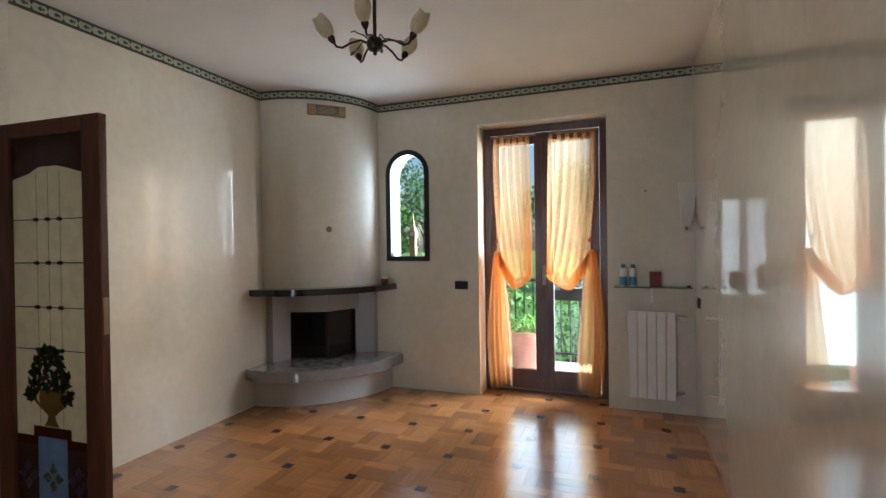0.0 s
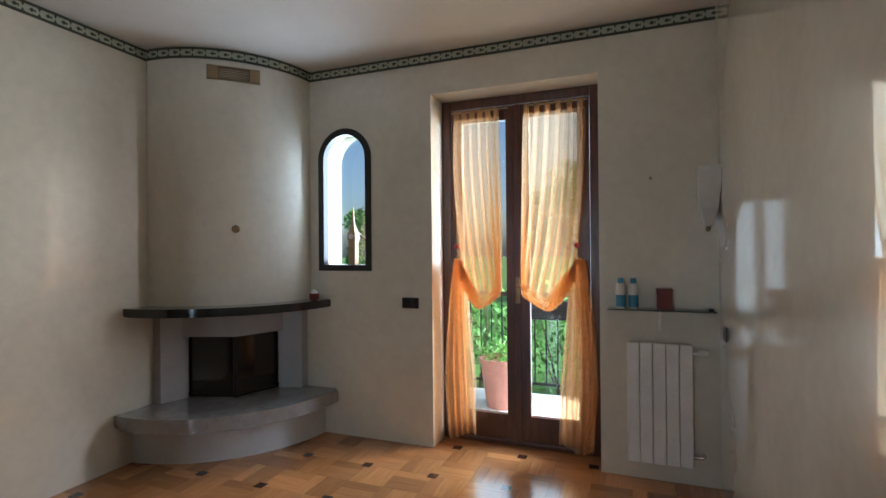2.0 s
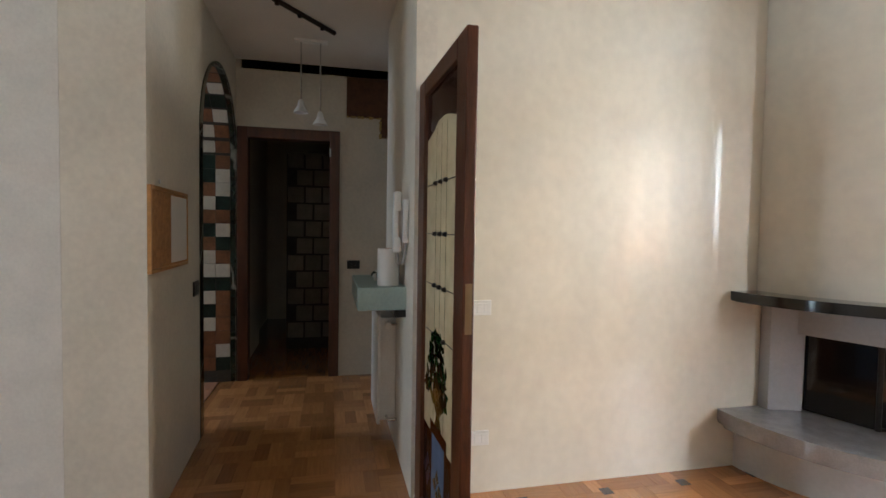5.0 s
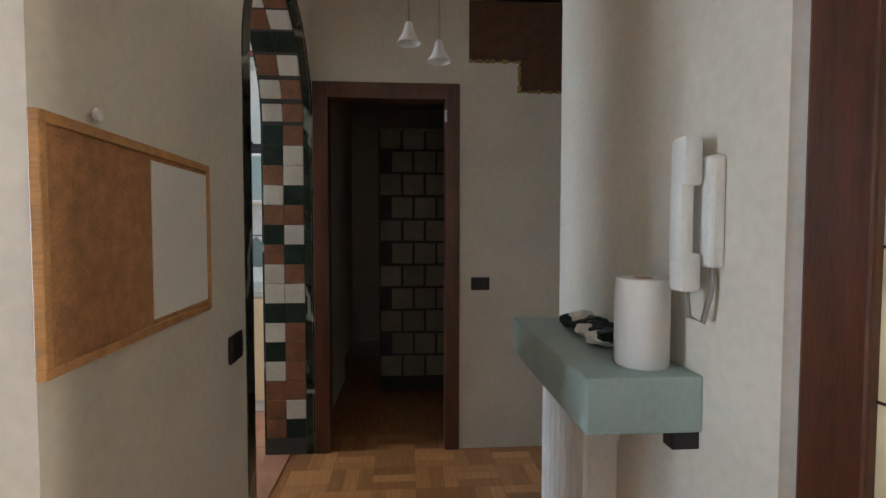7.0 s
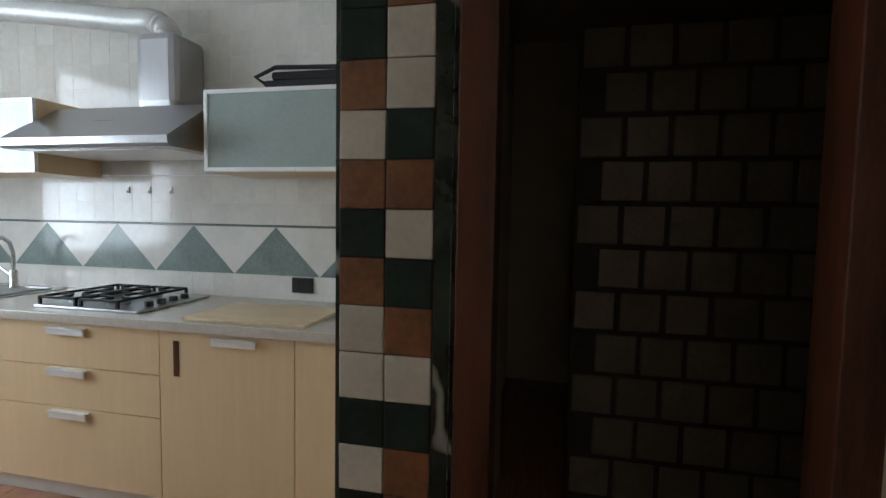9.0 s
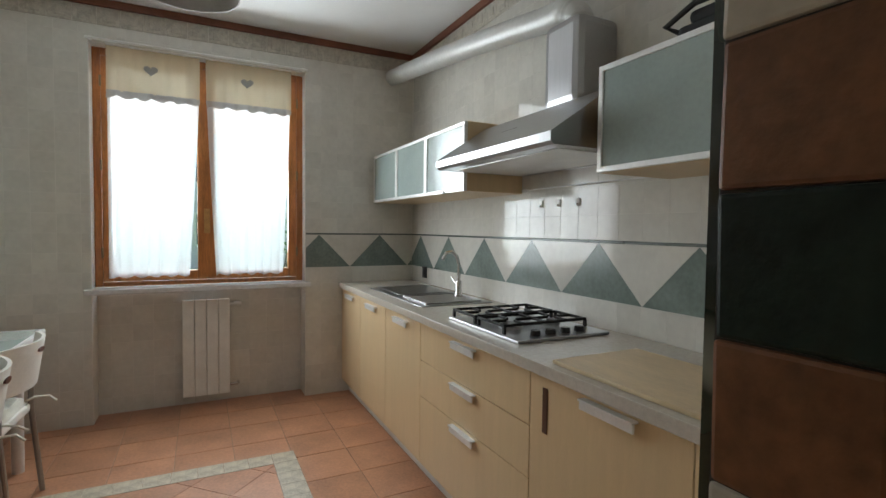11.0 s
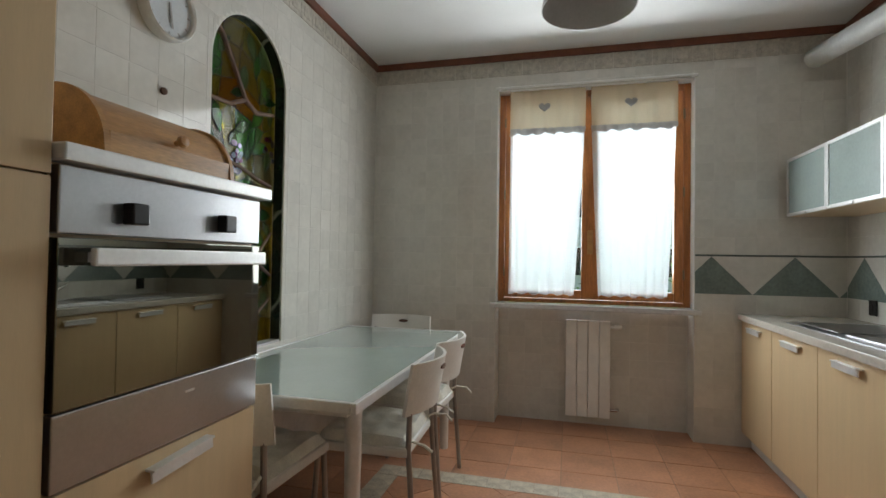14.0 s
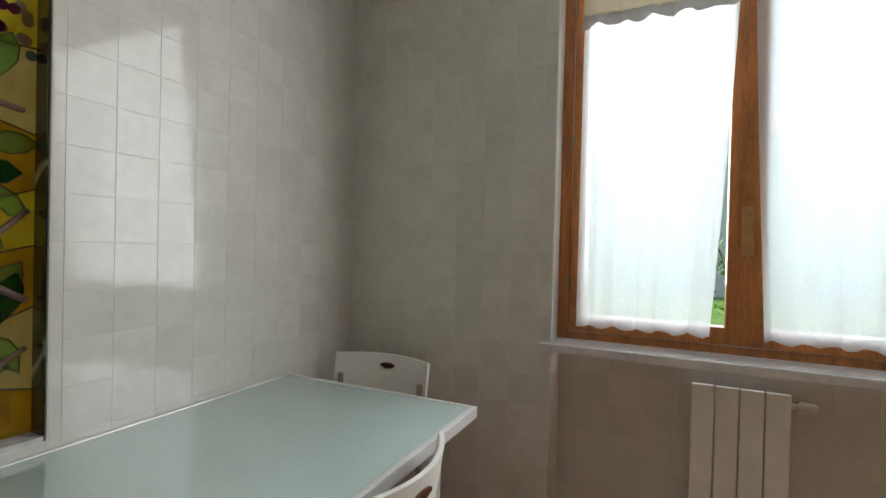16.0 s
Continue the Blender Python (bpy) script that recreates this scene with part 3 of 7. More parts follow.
DIAG = pose(-1.96 + 0.757 * 0.7071, 5.19 - 0.757 * 0.7071, 0, 0, 0, 45)  # local -y points into the room
vent = thing("air_vent", "brown slatted air vent set high on chimney breast", "vent", m=DIAG @ Matrix.Translation((0, 0, 2.545)))
bm = box(-0.165, 0.165, -0.012, 0.035, -0.045, -0.036, 0.002)
for b in ((-0.165, 0.165, 0.036, 0.045), (-0.165, -0.10, -0.036, 0.036), (0.10, 0.165, -0.036, 0.036)):
    box(b[0], b[1], -0.012, 0.035, b[2], b[3], 0.002, bm)
part("frame", bm, BRASSGREY, vent)
for k in range(6):
    part("slat", box(-0.10, 0.10, -0.008, 0.02, -0.03 + 0.0115 * k, -0.026 + 0.0115 * k), BRASSGREY, vent)
knob = thing("flue_cover", "small round beige flue cover on the chimney breast", "cover", m=DIAG @ Matrix.Translation((0.005, 0, 1.505)))
part("plate", lathe([(0.0, 0), (0.026, 0), (0.026, 0.006), (0.018, 0.012), (0.0, 0.013)], 20, m=Matrix.Rotation(radians(90), 4, "X")), BRASSGREY, knob)

cup = thing("mantel_cup", "small dark cup with white contents on the mantel", "cup", m=pose(-1.10, 5.08, 0.9955))
part("bowl", lathe([(0.02, 0), (0.032, 0.008), (0.036, 0.05), (0.03, 0.05), (0.026, 0.012), (0, 0.01)], 18), DARKRED, cup, smooth=True)
part("contents", lathe([(0.0, 0.03), (0.027, 0.035), (0.025, 0.06), (0.012, 0.075), (0, 0.077)], 14), WHITEPLASTIC, cup, smooth=True)


# patterned border under the ceiling
def border(name, pts, label):
    """A printed border along points of the plan; its face looks to the right of the way along them."""
    ob = tagged(new(name, finish(strip(pts, 2.632, 2.705, 0.003), name, BORDER_LIGHT)), label, "border", kind="structure")
    bm = strip(pts, 2.632, 2.647, 0.005)
    strip(pts, 2.690, 2.705, 0.005, bm)
    tagged(part("bands", bm, BORDER_DARK, ob), kind="stuff")
    bm = bmesh.new()
    total, walk_on = sum((Vector(b) - Vector(a)).length for a, b in zip(pts, pts[1:])), 0.04
    while walk_on < total - 0.02:
        left, k = walk_on, 0
        while k < len(pts) - 2 and left > (Vector(pts[k + 1]) - Vector(pts[k])).length:
            left -= (Vector(pts[k + 1]) - Vector(pts[k])).length
            k += 1
        a, b = Vector(pts[k]), Vector(pts[k + 1])
        d = (b - a).normalized()
        c = a + d * left
        m = Matrix(((d.x, d.y, 0, c.x), (d.y, -d.x, 0, c.y), (0, 0, 1, 2.6685), (0, 0, 0, 1)))
        shape = [(-0.028, -0.02), (-0.013, 0), (-0.028, 0.02), (0.028, 0.02), (0.013, 0), (0.028, -0.02)]
        cuts = ([(-0.026, -0.024), (-0.008, -0.024), (-0.017, -0.004)], [(-0.026, 0.024), (-0.008, 0.024), (-0.017, 0.004)],
                [(0.012, 0), (0.026, 0.012), (0.04, 0), (0.026, -0.012)], [(-0.04, 0.006), (-0.034, 0.006), (-0.034, -0.006), (-0.04, -0.006)])
        for cut in cuts:
            prism(cut, 0.0, 0.0055, bm=bm, m=m @ UPRIGHT_Y)
        walk_on += 0.08
    tagged(part("motifs", bm, BORDER_DARK, ob, "dark green repeating motifs"), kind="stuff")
    return ob


def strip(pts, z0, z1, proud, bm=None):
    own = bmesh.new()
    n = len(pts)
    rings = []
    for k in range(n):
        a, b = Vector(pts[max(k - 1, 0)]), Vector(pts[min(k + 1, n - 1)])
        d = (b - a).normalized()
        out = Vector((d.y, -d.x)) * proud
        p, q = Vector(pts[k]), Vector(pts[k]) + out
        rings.append([own.verts.new((v.x, v.y, z)) for v, z in ((p, z0), (q, z0), (q, z1), (p, z1))])
    for r, s in zip(rings, rings[1:]):
        for j in range(4):
            own.faces.new((r[j], r[(j + 1) % 4], s[(j + 1) % 4], s[j]))
    own.faces.new(rings[0][::-1])
    own.faces.new(rings[-1])
    return own if bm is None else join(bm, own)


border("trim_border_west", [(-1.96, 2.575), (-1.96, 4.432)], "green and cream printed wall border under the ceiling")
border("trim_border_breast", quarter(0.757, n=24), "green and cream printed wall border round the chimney breast")
border("trim_border_north", [(-1.20, 5.19), (1.515, 5.19)], "green and cream printed wall border over the garden door")


# garden doors
def garden_door(name, label, m, w=1.095, h=2.42):
    """A two-leaf wooden glass door in its frame; local x along, y outward, origin at the floor's middle."""
    door = tagged(new(name), label, "door", kind="structure")
    door.matrix_basis = m
    f = 0.065
    bm = box(-w / 2, -w / 2 + f, 0, 0.07, 0, h, 0.004)
    box(w / 2 - f, w / 2, 0, 0.07, 0, h, 0.004, bm)
    box(-w / 2 + f, w / 2 - f, 0, 0.07, h - f, h, 0.004, bm)
    box(-w / 2 + f, w / 2 - f, 0.0, 0.07, 0, 0.025, 0.003, bm)
    part("door_frame", bm, DARKWOOD, door)
    for s in (-1, 1):
        leaf_ob = new("door_leaf")
        leaf_ob.parent = door
        a, b = sorted((s * 0.002, s * (w / 2 - f - 0.003)))
        st = 0.08
        bm = box(a, a + st, 0.012, 0.06, 0.03, h - f - 0.004, 0.005)
        box(b - st, b, 0.012, 0.06, 0.03, h - f - 0.004, 0.005, bm)
        box(a + st, b - st, 0.012, 0.06, 0.03, 0.205, 0.005, bm)
        box(a + st, b - st, 0.012, 0.06, h - f - 0.10, h - f - 0.004, 0.005, bm)
        part("leaf_frame", bm, DARKWOOD, leaf_ob)
        pane = part("pane", box(a + st - 0.006, b - st + 0.006, 0.034, 0.038, 0.2, h - f - 0.095), CLEAR, leaf_ob, "clear glass pane")
        pane.visible_shadow = False
    part("meeting_strip", box(-0.022, 0.022, 0.002, 0.0115, 0.03, h - f - 0.004, 0.003), DARKWOOD, door)
    bm = box(-0.016, 0.016, -0.006, 0.0015, 0.98, 1.16, 0.002)
    tube([(0, -0.004, 1.10), (0, -0.045, 1.10), (0.02, -0.05, 1.10), (0.11, -0.05, 1.105)], 0.009, 8, bm)
    part("handle", bm, BRASSGREY, door, "dull brass lever handle", True)
    return door


def bmesh_from(me):
    bm = bmesh.new()
    bm.from_mesh(me)
    bpy.data.meshes.remove(me)
    return bm


garden_door("door_1", "dark wooden two-leaf glass garden door, closed", pose(0.3325, 5.405, 0))
garden_door("door_2", "dark wooden two-leaf glass garden door, closed", pose(-0.35, -2.57, 0, 0, 0, 180), 1.1, 2.4)

# arched window: dark frame flush with the wall
win = tagged(new("window_1"), "small arched window with a dark painted frame", "window", kind="structure")
win.matrix_basis = pose(-0.905, 5.18, 0)
r_o, r_i, spring = 0.222, 0.175, 2.03
outer = [(-r_o, 1.205)] + [(r_o, 1.205)] + arc(0, spring, r_o, 0, 180, 24)
inner = [(-r_i, 1.25)] + [(r_i, 1.25)] + arc(0, spring, r_i, 0, 180, 24)
bm = bmesh.new()
rows_ = [[bm.verts.new((x, y, z)) for x, z in o] for o, y in ((outer, 0.0), (inner, 0.0), (inner, 0.06), (outer, 0.06))]
n_ = len(outer)
for a, b in zip(rows_, rows_[1:] + rows_[:1]):
    for k in range(n_):
        bm.faces.new((a[k], a[(k + 1) % n_], b[(k + 1) % n_], b[k]))
part("window_frame", bm, BLACKPLASTIC, win, "dark arched frame")
pane = part("pane", prism([(x * 1.01, z) for x, z in inner], 0.2, 0.204, m=UPRIGHT_Y), CLEAR, win)
pane.visible_shadow = False
tower = thing("model_tower", "small stone-coloured model clock tower on the window sill", "ornament", m=pose(-0.90, 5.30, 1.2205))
bm = box(-0.034, 0.034, -0.034, 0.034, 0, 0.02, 0.003)
box(-0.028, 0.028, -0.028, 0.028, 0.02, 0.21, 0.003, bm)
part("shaft", bm, OLDSTONE, tower)
part("clock_stage", box(-0.034, 0.034, -0.034, 0.034, 0.21, 0.27, 0.004), OLDSTONE, tower)
part("clock_face", lathe([(0.0, 0), (0.022, 0), (0.022, 0.003), (0, 0.003)], 18, m=Matrix.Translation((0, -0.0345, 0.24)) @ Matrix.Rotation(radians(90), 4, "X")), WHITEPLASTIC, tower)
part("spire", lathe([(0.036, 0.27), (0.026, 0.31), (0.017, 0.33), (0.013, 0.36), (0.002, 0.47)], 4, m=Matrix.Rotation(radians(45), 4, "Z")), OLDSTONE, tower, "tapering pointed roof")


# curtains of the garden door
def draped(nu, nv, at):
    """A sheet of cloth: at(u, v) gives its points."""
    bm = bmesh.new()
    grid = [[bm.verts.new(at(i / nu, j / nv)) for j in range(nv + 1)] for i in range(nu + 1)]
    for a, b in zip(grid, grid[1:]):
        for j in range(nv):
            bm.faces.new((a[j], b[j], b[j + 1], a[j + 1]))
    return bm


def tied_curtain(seed, top, m):
    """A voile gathered over a tie so that it bags; local x runs from the outer edge to the middle; top: its width at the rod."""
    c = thing("tied_curtain", "sheer orange voile curtain tied back in a bag", "curtain", "curtains of the garden door", m)
    rr = random.Random(seed)
    ph = [rr.uniform(0, 6.28) for _ in range(5)]
    folds = 6.5

    def fold(u, deep):
        """Uneven pleats that lap over one another: shift along and out."""
        a = 2 * math.pi * folds * (u + 0.035 * math.sin(5 * u + ph[0])) + ph[1]
        return deep * 0.75 * math.sin(2 * a + 0.4), deep * math.sin(a) * (0.75 + 0.35 * math.sin(3.1 * u + ph[2]))

    def bag(u, v):
        low = 1.235 - 0.30 * math.sin(math.pi * min(1.0, 0.08 + 0.70 * u)) ** 0.8
        x0 = 0.012 + top * u
        xb = 0.075 + (top - 0.055) * (math.sin(u * math.pi * 0.56) / math.sin(math.pi * 0.56)) * 0.98
        if v < 0.7:
            s_ = v / 0.7
            dx, dy = fold(u + 0.03 * math.sin(2.5 * s_ + ph[3]) * s_, 0.010 + 0.012 * s_)
            belly = 0.02 * math.sin(math.pi * s_)
            return x0 + (xb - x0) * s_ ** 1.8 + dx + belly * (u - 0.4), dy - 0.02 - 0.035 * s_, 2.27 + (low + 0.09 - 2.27) * s_
        s_ = (v - 0.7) / 0.3
        dx, dy = fold(u + 0.03 * math.sin(2.5 + ph[3]), 0.022 * (1 - 0.7 * s_))
        a = s_ * math.pi
        x = xb + (0.075 - xb) * s_ ** 0.9
        z = low + 0.09 - 0.09 * math.sin(min(a * 0.9, math.pi / 2)) + (1.27 - low) * max(0.0, s_ - 0.4) / 0.6
        return x + dx, dy - 0.055 - 0.03 * math.sin(a), z

    part("upper_cloth", draped(150, 60, bag), ORANGE_SHEER, c, smooth=True)

    def tail(u, v):
        wide = 0.055 + 0.185 * min(1.0, v * 1.5) ** 0.7 - 0.03 * max(0.0, v - 0.7) / 0.3
        a = 2 * math.pi * 4.5 * (u + 0.04 * math.sin(6 * u + ph[4])) + 1.5 * v
        x = 0.05 - 0.055 * math.sin(min(1.0, v * 1.3) * math.pi / 2) + 0.06 * v + (u - 0.4) * wide + 0.011 * math.sin(2 * a)
        z = 1.285 - (1.235 + 0.025 * math.sin(5 * u + ph[0])) * v
        return x, -0.05 + 0.024 * math.sin(a) * (0.35 + 0.75 * v), z

    part("hanging_tail", draped(110, 36, tail), ORANGE_SHEER, c, smooth=True)

    def lining(u, v):
        a = 2 * math.pi * 3 * u + ph[2]
        return 0.04 - 0.045 * math.sin(min(1.0, v * 1.3) * math.pi / 2) + 0.055 * v + (u - 0.4) * (0.05 + 0.16 * v ** 0.6), -0.02 + 0.016 * math.sin(a), 1.28 - 1.20 * v

    part("tail_back", draped(60, 24, lining), ORANGE_SHEER, c, smooth=True)
    for k in range(6):
        x = 0.02 + (top - 0.045) * k / 5
        part("tab", box(x, x + 0.034, -0.022, -0.018, 2.258, 2.335, 0.001), ORANGE_SHEER, c)
        part("tab", box(x + 0.002, x + 0.032, 0.006, 0.010, 2.258, 2.335, 0.001), ORANGE_SHEER, c)
    part("rod", tube([(0.0, -0.006, 2.325), (0.405, -0.006, 2.325)], 0.006, 8), BRASSGREY, c)
    part("tie", lathe([(0.0, -0.02), (0.026, -0.022), (0.034, 0), (0.026, 0.022), (0, 0.02)], 16, m=Matrix.Translation((0.06, -0.05, 1.272))), ORANGE_SHEER, c, smooth=True)
    part("button", lathe([(0, 0), (0.017, 0.002), (0.017, 0.008), (0.0, 0.012)], 14, m=Matrix.Translation((0.062, -0.095, 1.375)) @ Matrix.Rotation(radians(90), 4, "X")), RED, c, "round red button")
    return c


tied_curtain(1, 0.335, pose(-0.13, 5.385, 0))
tied_curtain(2, 0.40, pose(0.80, 5.385, 0) @ Matrix.Diagonal((-1, 1, 1, 1)))


# radiator
def radiator(label, sections, w, h, depth, m, name="radiator"):
    """Cast panel sections; local x along, y into the room is negative, z up from its underside."""
    r = thing(name, label, "radiator", m=m)
    for k in range(sections):
        bm = box(k * w + 0.0015, (k + 1) * w - 0.0015, -depth, -depth + 0.02, 0, h, 0.006)
        box(k * w + 0.02, (k + 1) * w - 0.02, -depth + 0.02, 0, 0.02, h - 0.02, 0.004, bm)
        part("section", bm, WHITEMETAL, r)
    x1 = sections * w
    bm = tube([(x1, -depth / 2, h - 0.05), (x1 + 0.03, -depth / 2, h - 0.05)], 0.011, 10)
    lathe([(0, 0), (0.019, 0), (0.021, 0.02), (0.017, 0.05), (0, 0.052)], 16, bm, Matrix.Translation((x1 + 0.03, -depth / 2, h - 0.05)) @ Matrix.Rotation(radians(90), 4, "Y"))
    part("valve", bm, WHITEPLASTIC, r, "white round valve knob", True)
    bm = tube([(x1, -depth / 2, 0.05), (x1 + 0.05, -depth / 2, 0.05), (x1 + 0.06, -depth / 2 + 0.02, 0.05), (x1 + 0.06, 0.0, 0.05)], 0.009, 10)
    part("pipe", tube([(x1 + 0.03, -depth / 2, h - 0.05), (x1 + 0.035, -depth / 2 + 0.02, h - 0.05), (x1 + 0.035, 0.0, h - 0.05)], 0.009, 10), CHROME, r, "chrome pipe into the wall", True)
    part("pipe", bm, CHROME, r, "chrome pipe into the wall", True)
    part("bracket", box(w, w + 0.02, -0.03, 0.0, h - 0.12, h - 0.09), WHITEMETAL, r)
    return r


radiator("white five-section radiator under the glass shelf", 5, 0.069, 0.685, 0.09, pose(1.03, 5.19, 0.125))
shelf = thing("glass_shelf", "narrow clear glass wall shelf on a bracket", "shelf", m=pose(1.21, 5.19, 1.0))
part("glass_plate", box(-0.28, 0.28, -0.13, 0.0, -0.004, 0.004, 0.001), TEALGLASS, shelf)
bm = box(-0.01, 0.01, -0.02, 0, -0.13, -0.004, 0.002)
tube([(0, -0.01, -0.06), (0, -0.06, -0.02), (0, -0.10, -0.006)], 0.006, 8, bm)
part("bracket", bm, WHITEMETAL, shelf)
part("end_cap", box(0.24, 0.265, -0.135, -0.10, 0.004, 0.02, 0.003), BLACKPLASTIC, shelf, "black end stud")


def can(m):
    c = thing("spray_can", "white spray can with a blue printed band", "can", "cans on the glass shelf", m)
    part("body", lathe([(0.0, 0), (0.026, 0), (0.027, 0.004), (0.027, 0.13), (0.02, 0.143), (0.012, 0.146), (0, 0.146)], 20), WHITEPLASTIC, c, smooth=True)
    part("print", lathe([(0.0274, 0.008), (0.0276, 0.01), (0.0276, 0.075), (0.0274, 0.077)], 20), BLUE, c, "blue printed band", True)
    part("cap", lathe([(0.017, 0.143), (0.017, 0.168), (0.013, 0.174), (0, 0.175)], 16), BLUE, c, smooth=True)
    return c


one = can(pose(1.0, 5.125, 1.0045))
copy_thing(one, pose(1.07, 5.125, 1.0045, 0, 0, 40))
box_ob = thing("small_box", "small dark red card box on the glass shelf", "box", m=pose(1.235, 5.13, 1.0045))
part("card_body", box(-0.04, 0.04, -0.03, 0.03, 0, 0.09, 0.002), DARKRED, box_ob)
part("lid", box(-0.042, 0.042, -0.032, 0.032, 0.09, 0.115, 0.002), DARKRED, box_ob)

sconce = thing("wall_sconce", "white tapering plaster wall lamp in the corner", "lamp", m=pose(1.465, 5.19, 1.47))
bm = bmesh.new()
for z, w_, d_ in ((0, 0.02, 0.04), (0.10, 0.045, 0.07), (0.33, 0.062, 0.11)):
    for x, y in ((-w_, 0), (w_, 0), (w_, -d_), (-w_, -d_)):
        bm.verts.new((x, y, z))
bm.verts.ensure_lookup_table()
for k in (0, 4):
    for j in range(4):
        bm.faces.new([bm.verts[i] for i in (k + j, k + (j + 1) % 4, k + 4 + (j + 1) % 4, k + 4 + j)])
bm.faces.new([bm.verts[i] for i in (3, 2, 1, 0)])
bm.faces.new([bm.verts[i] for i in (8, 9, 10, 11)])
part("shade", bm, WHITEPLASTIC, sconce)
part("finial", lathe([(0.0, -0.03), (0.012, -0.025), (0.012, -0.008), (0.006, 0.0)], 12, m=Matrix.Translation((0, -0.02, 0))), BRASSGREY, sconce)


def plate(name, label, m, w=0.125, h=0.075, mat=None, keys=3):
    """A wall switch: a rounded plate with rocker keys; local y points into the wall."""
    s = thing(name, label, "switch", m=m)
    part("cover", box(-w / 2, w / 2, -0.009, 0, -h / 2, h / 2, 0.004), mat or BLACKPLASTIC, s)
    for k in range(keys):
        x = -w * 0.3 + k * w * 0.6 / max(keys - 1, 1) if keys > 1 else 0
        part("rocker", box(x - w * 0.13, x + w * 0.13, -0.012, -0.009, -h * 0.3, h * 0.3, 0.001), mat or BLACKPLASTIC, s)
    return s


plate("wall_switch", "black wall switch beside the garden door", pose(-0.378, 5.189, 0.985))
plate("wall_switch", "black wall switch near the corner", pose(1.519, 4.99, 0.90, 0, 0, -90), 0.08, 0.075, keys=1)
plate("wall_socket", "cream wall switch on the polished stucco", pose(-1.959, 2.80, 0.93, 0, 0, 90), 0.12, 0.075, WHITEPLASTIC)
plate("wall_socket", "cream wall socket near the floor", pose(-1.959, 2.80, 0.28, 0, 0, 90), 0.12, 0.075, WHITEPLASTIC)
hook = thing("wall_hook", "small dark nail in the wall", "hook", m=pose(1.17, 5.189, 1.76))
part("pin", lathe([(0, 0), (0.009, 0), (0.009, 0.012), (0, 0.014)], 10, m=Matrix.Rotation(radians(90), 4, "X")), BRASSGREY, hook)
cable = thing("loose_cable", "thin white cable curled on the floor", "cable", m=pose(-1.86, 2.72, 0.0))
part("wire", tube([(-0.098, 0.04, 0.30), (-0.096, 0.04, 0.02), (-0.05, 0.0, 0.006), (0.06, 0.02, 0.006), (0.12, 0.08, 0.02), (0.1, 0.13, 0.05), (0.05, 0.11, 0.03), (0.06, 0.05, 0.006), (0.15, 0.04, 0.006)], 0.003, 6), WHITEPLASTIC, cable)

# chandelier
ch = thing("chandelier", "five-arm dark bronze chandelier with cream glass tulip shades", "chandelier", m=pose(-0.09, 3.05, 2.31))
K = 0.76
part("ceiling_cup", lathe([(0.0, 0.4055), (0.055, 0.404), (0.05, 0.375), (0.02, 0.36), (0, 0.359)], 20), BRONZE, ch, smooth=True)
part("stem", lathe([(0.009, 0.03), (0.009, 0.37)], 10), BRONZE, ch)
part("hub", lathe([(0.0, -0.055), (0.008, -0.05), (0.01, -0.035), (0.034, -0.025), (0.042, 0.0), (0.034, 0.024), (0.012, 0.034), (0, 0.036)], 18), BRONZE, ch, smooth=True)
for k in range(5):
    a = radians(70 + 72 * k)
    rot = Matrix.Rotation(a, 4, "Z") @ Matrix.Scale(K, 4)
    pts = [rot @ Vector(p) for p in ((0.03, 0, 0.0), (0.09, 0, 0.018), (0.15, 0, -0.005), (0.20, 0, -0.038), (0.235, 0, -0.035), (0.255, 0, -0.005))]
    part("arm", tube(pts, 0.0055, 8), BRONZE, ch, smooth=True)
    tilt = rot @ Matrix.Translation((0.255, 0, -0.005)) @ Matrix.Rotation(radians(32), 4, "Y")
    part("socket", lathe([(0.0, -0.012), (0.012, -0.01), (0.024, 0.02), (0.02, 0.034), (0, 0.034)], 14, m=tilt), BRONZE, ch, smooth=True)
    bm = bmesh.new()
    ring = []
    for r, z in ((0.018, 0.03), (0.036, 0.045), (0.048, 0.08), (0.05, 0.11), (0.042, 0.145), (0.038, 0.165)):
        ring.append([bm.verts.new((r * math.cos(2 * math.pi * j / 24), r * math.sin(2 * math.pi * j / 24), z + (0.008 * math.cos(3 * 2 * math.pi * j / 24) if z > 0.15 else 0))) for j in range(24)])
    for p, q in zip(ring, ring[1:]):
        for j in range(24):
            bm.faces.new((p[j], p[(j + 1) % 24], q[(j + 1) % 24], q[j]))
    bm.transform(tilt)
    part("shade", bm, CREAMGLASS, ch, "cream glass tulip shade", True)
    b = Matrix.Rotation(a + radians(34), 4, "Z") @ Matrix.Scale(K, 4)
    part("tendril", tube([b @ Vector(p) for p in ((0.03, 0, 0.005), (0.09, 0, 0.03), (0.15, 0, 0.028 - 0.05 * (k % 2)))], 0.003, 6), BRONZE, ch)
    leaf_m = b @ Matrix.Translation((0.165, 0, 0.028 - 0.055 * (k % 2)))
    part("metal_leaf", prism([(-0.02, 0), (-0.008, 0.013), (0.012, 0.012), (0.026, 0), (0.012, -0.012), (-0.008, -0.013)], -0.002, 0.002, m=leaf_m @ Matrix.Rotation(radians(25), 4, "Y")), BRONZE, ch)

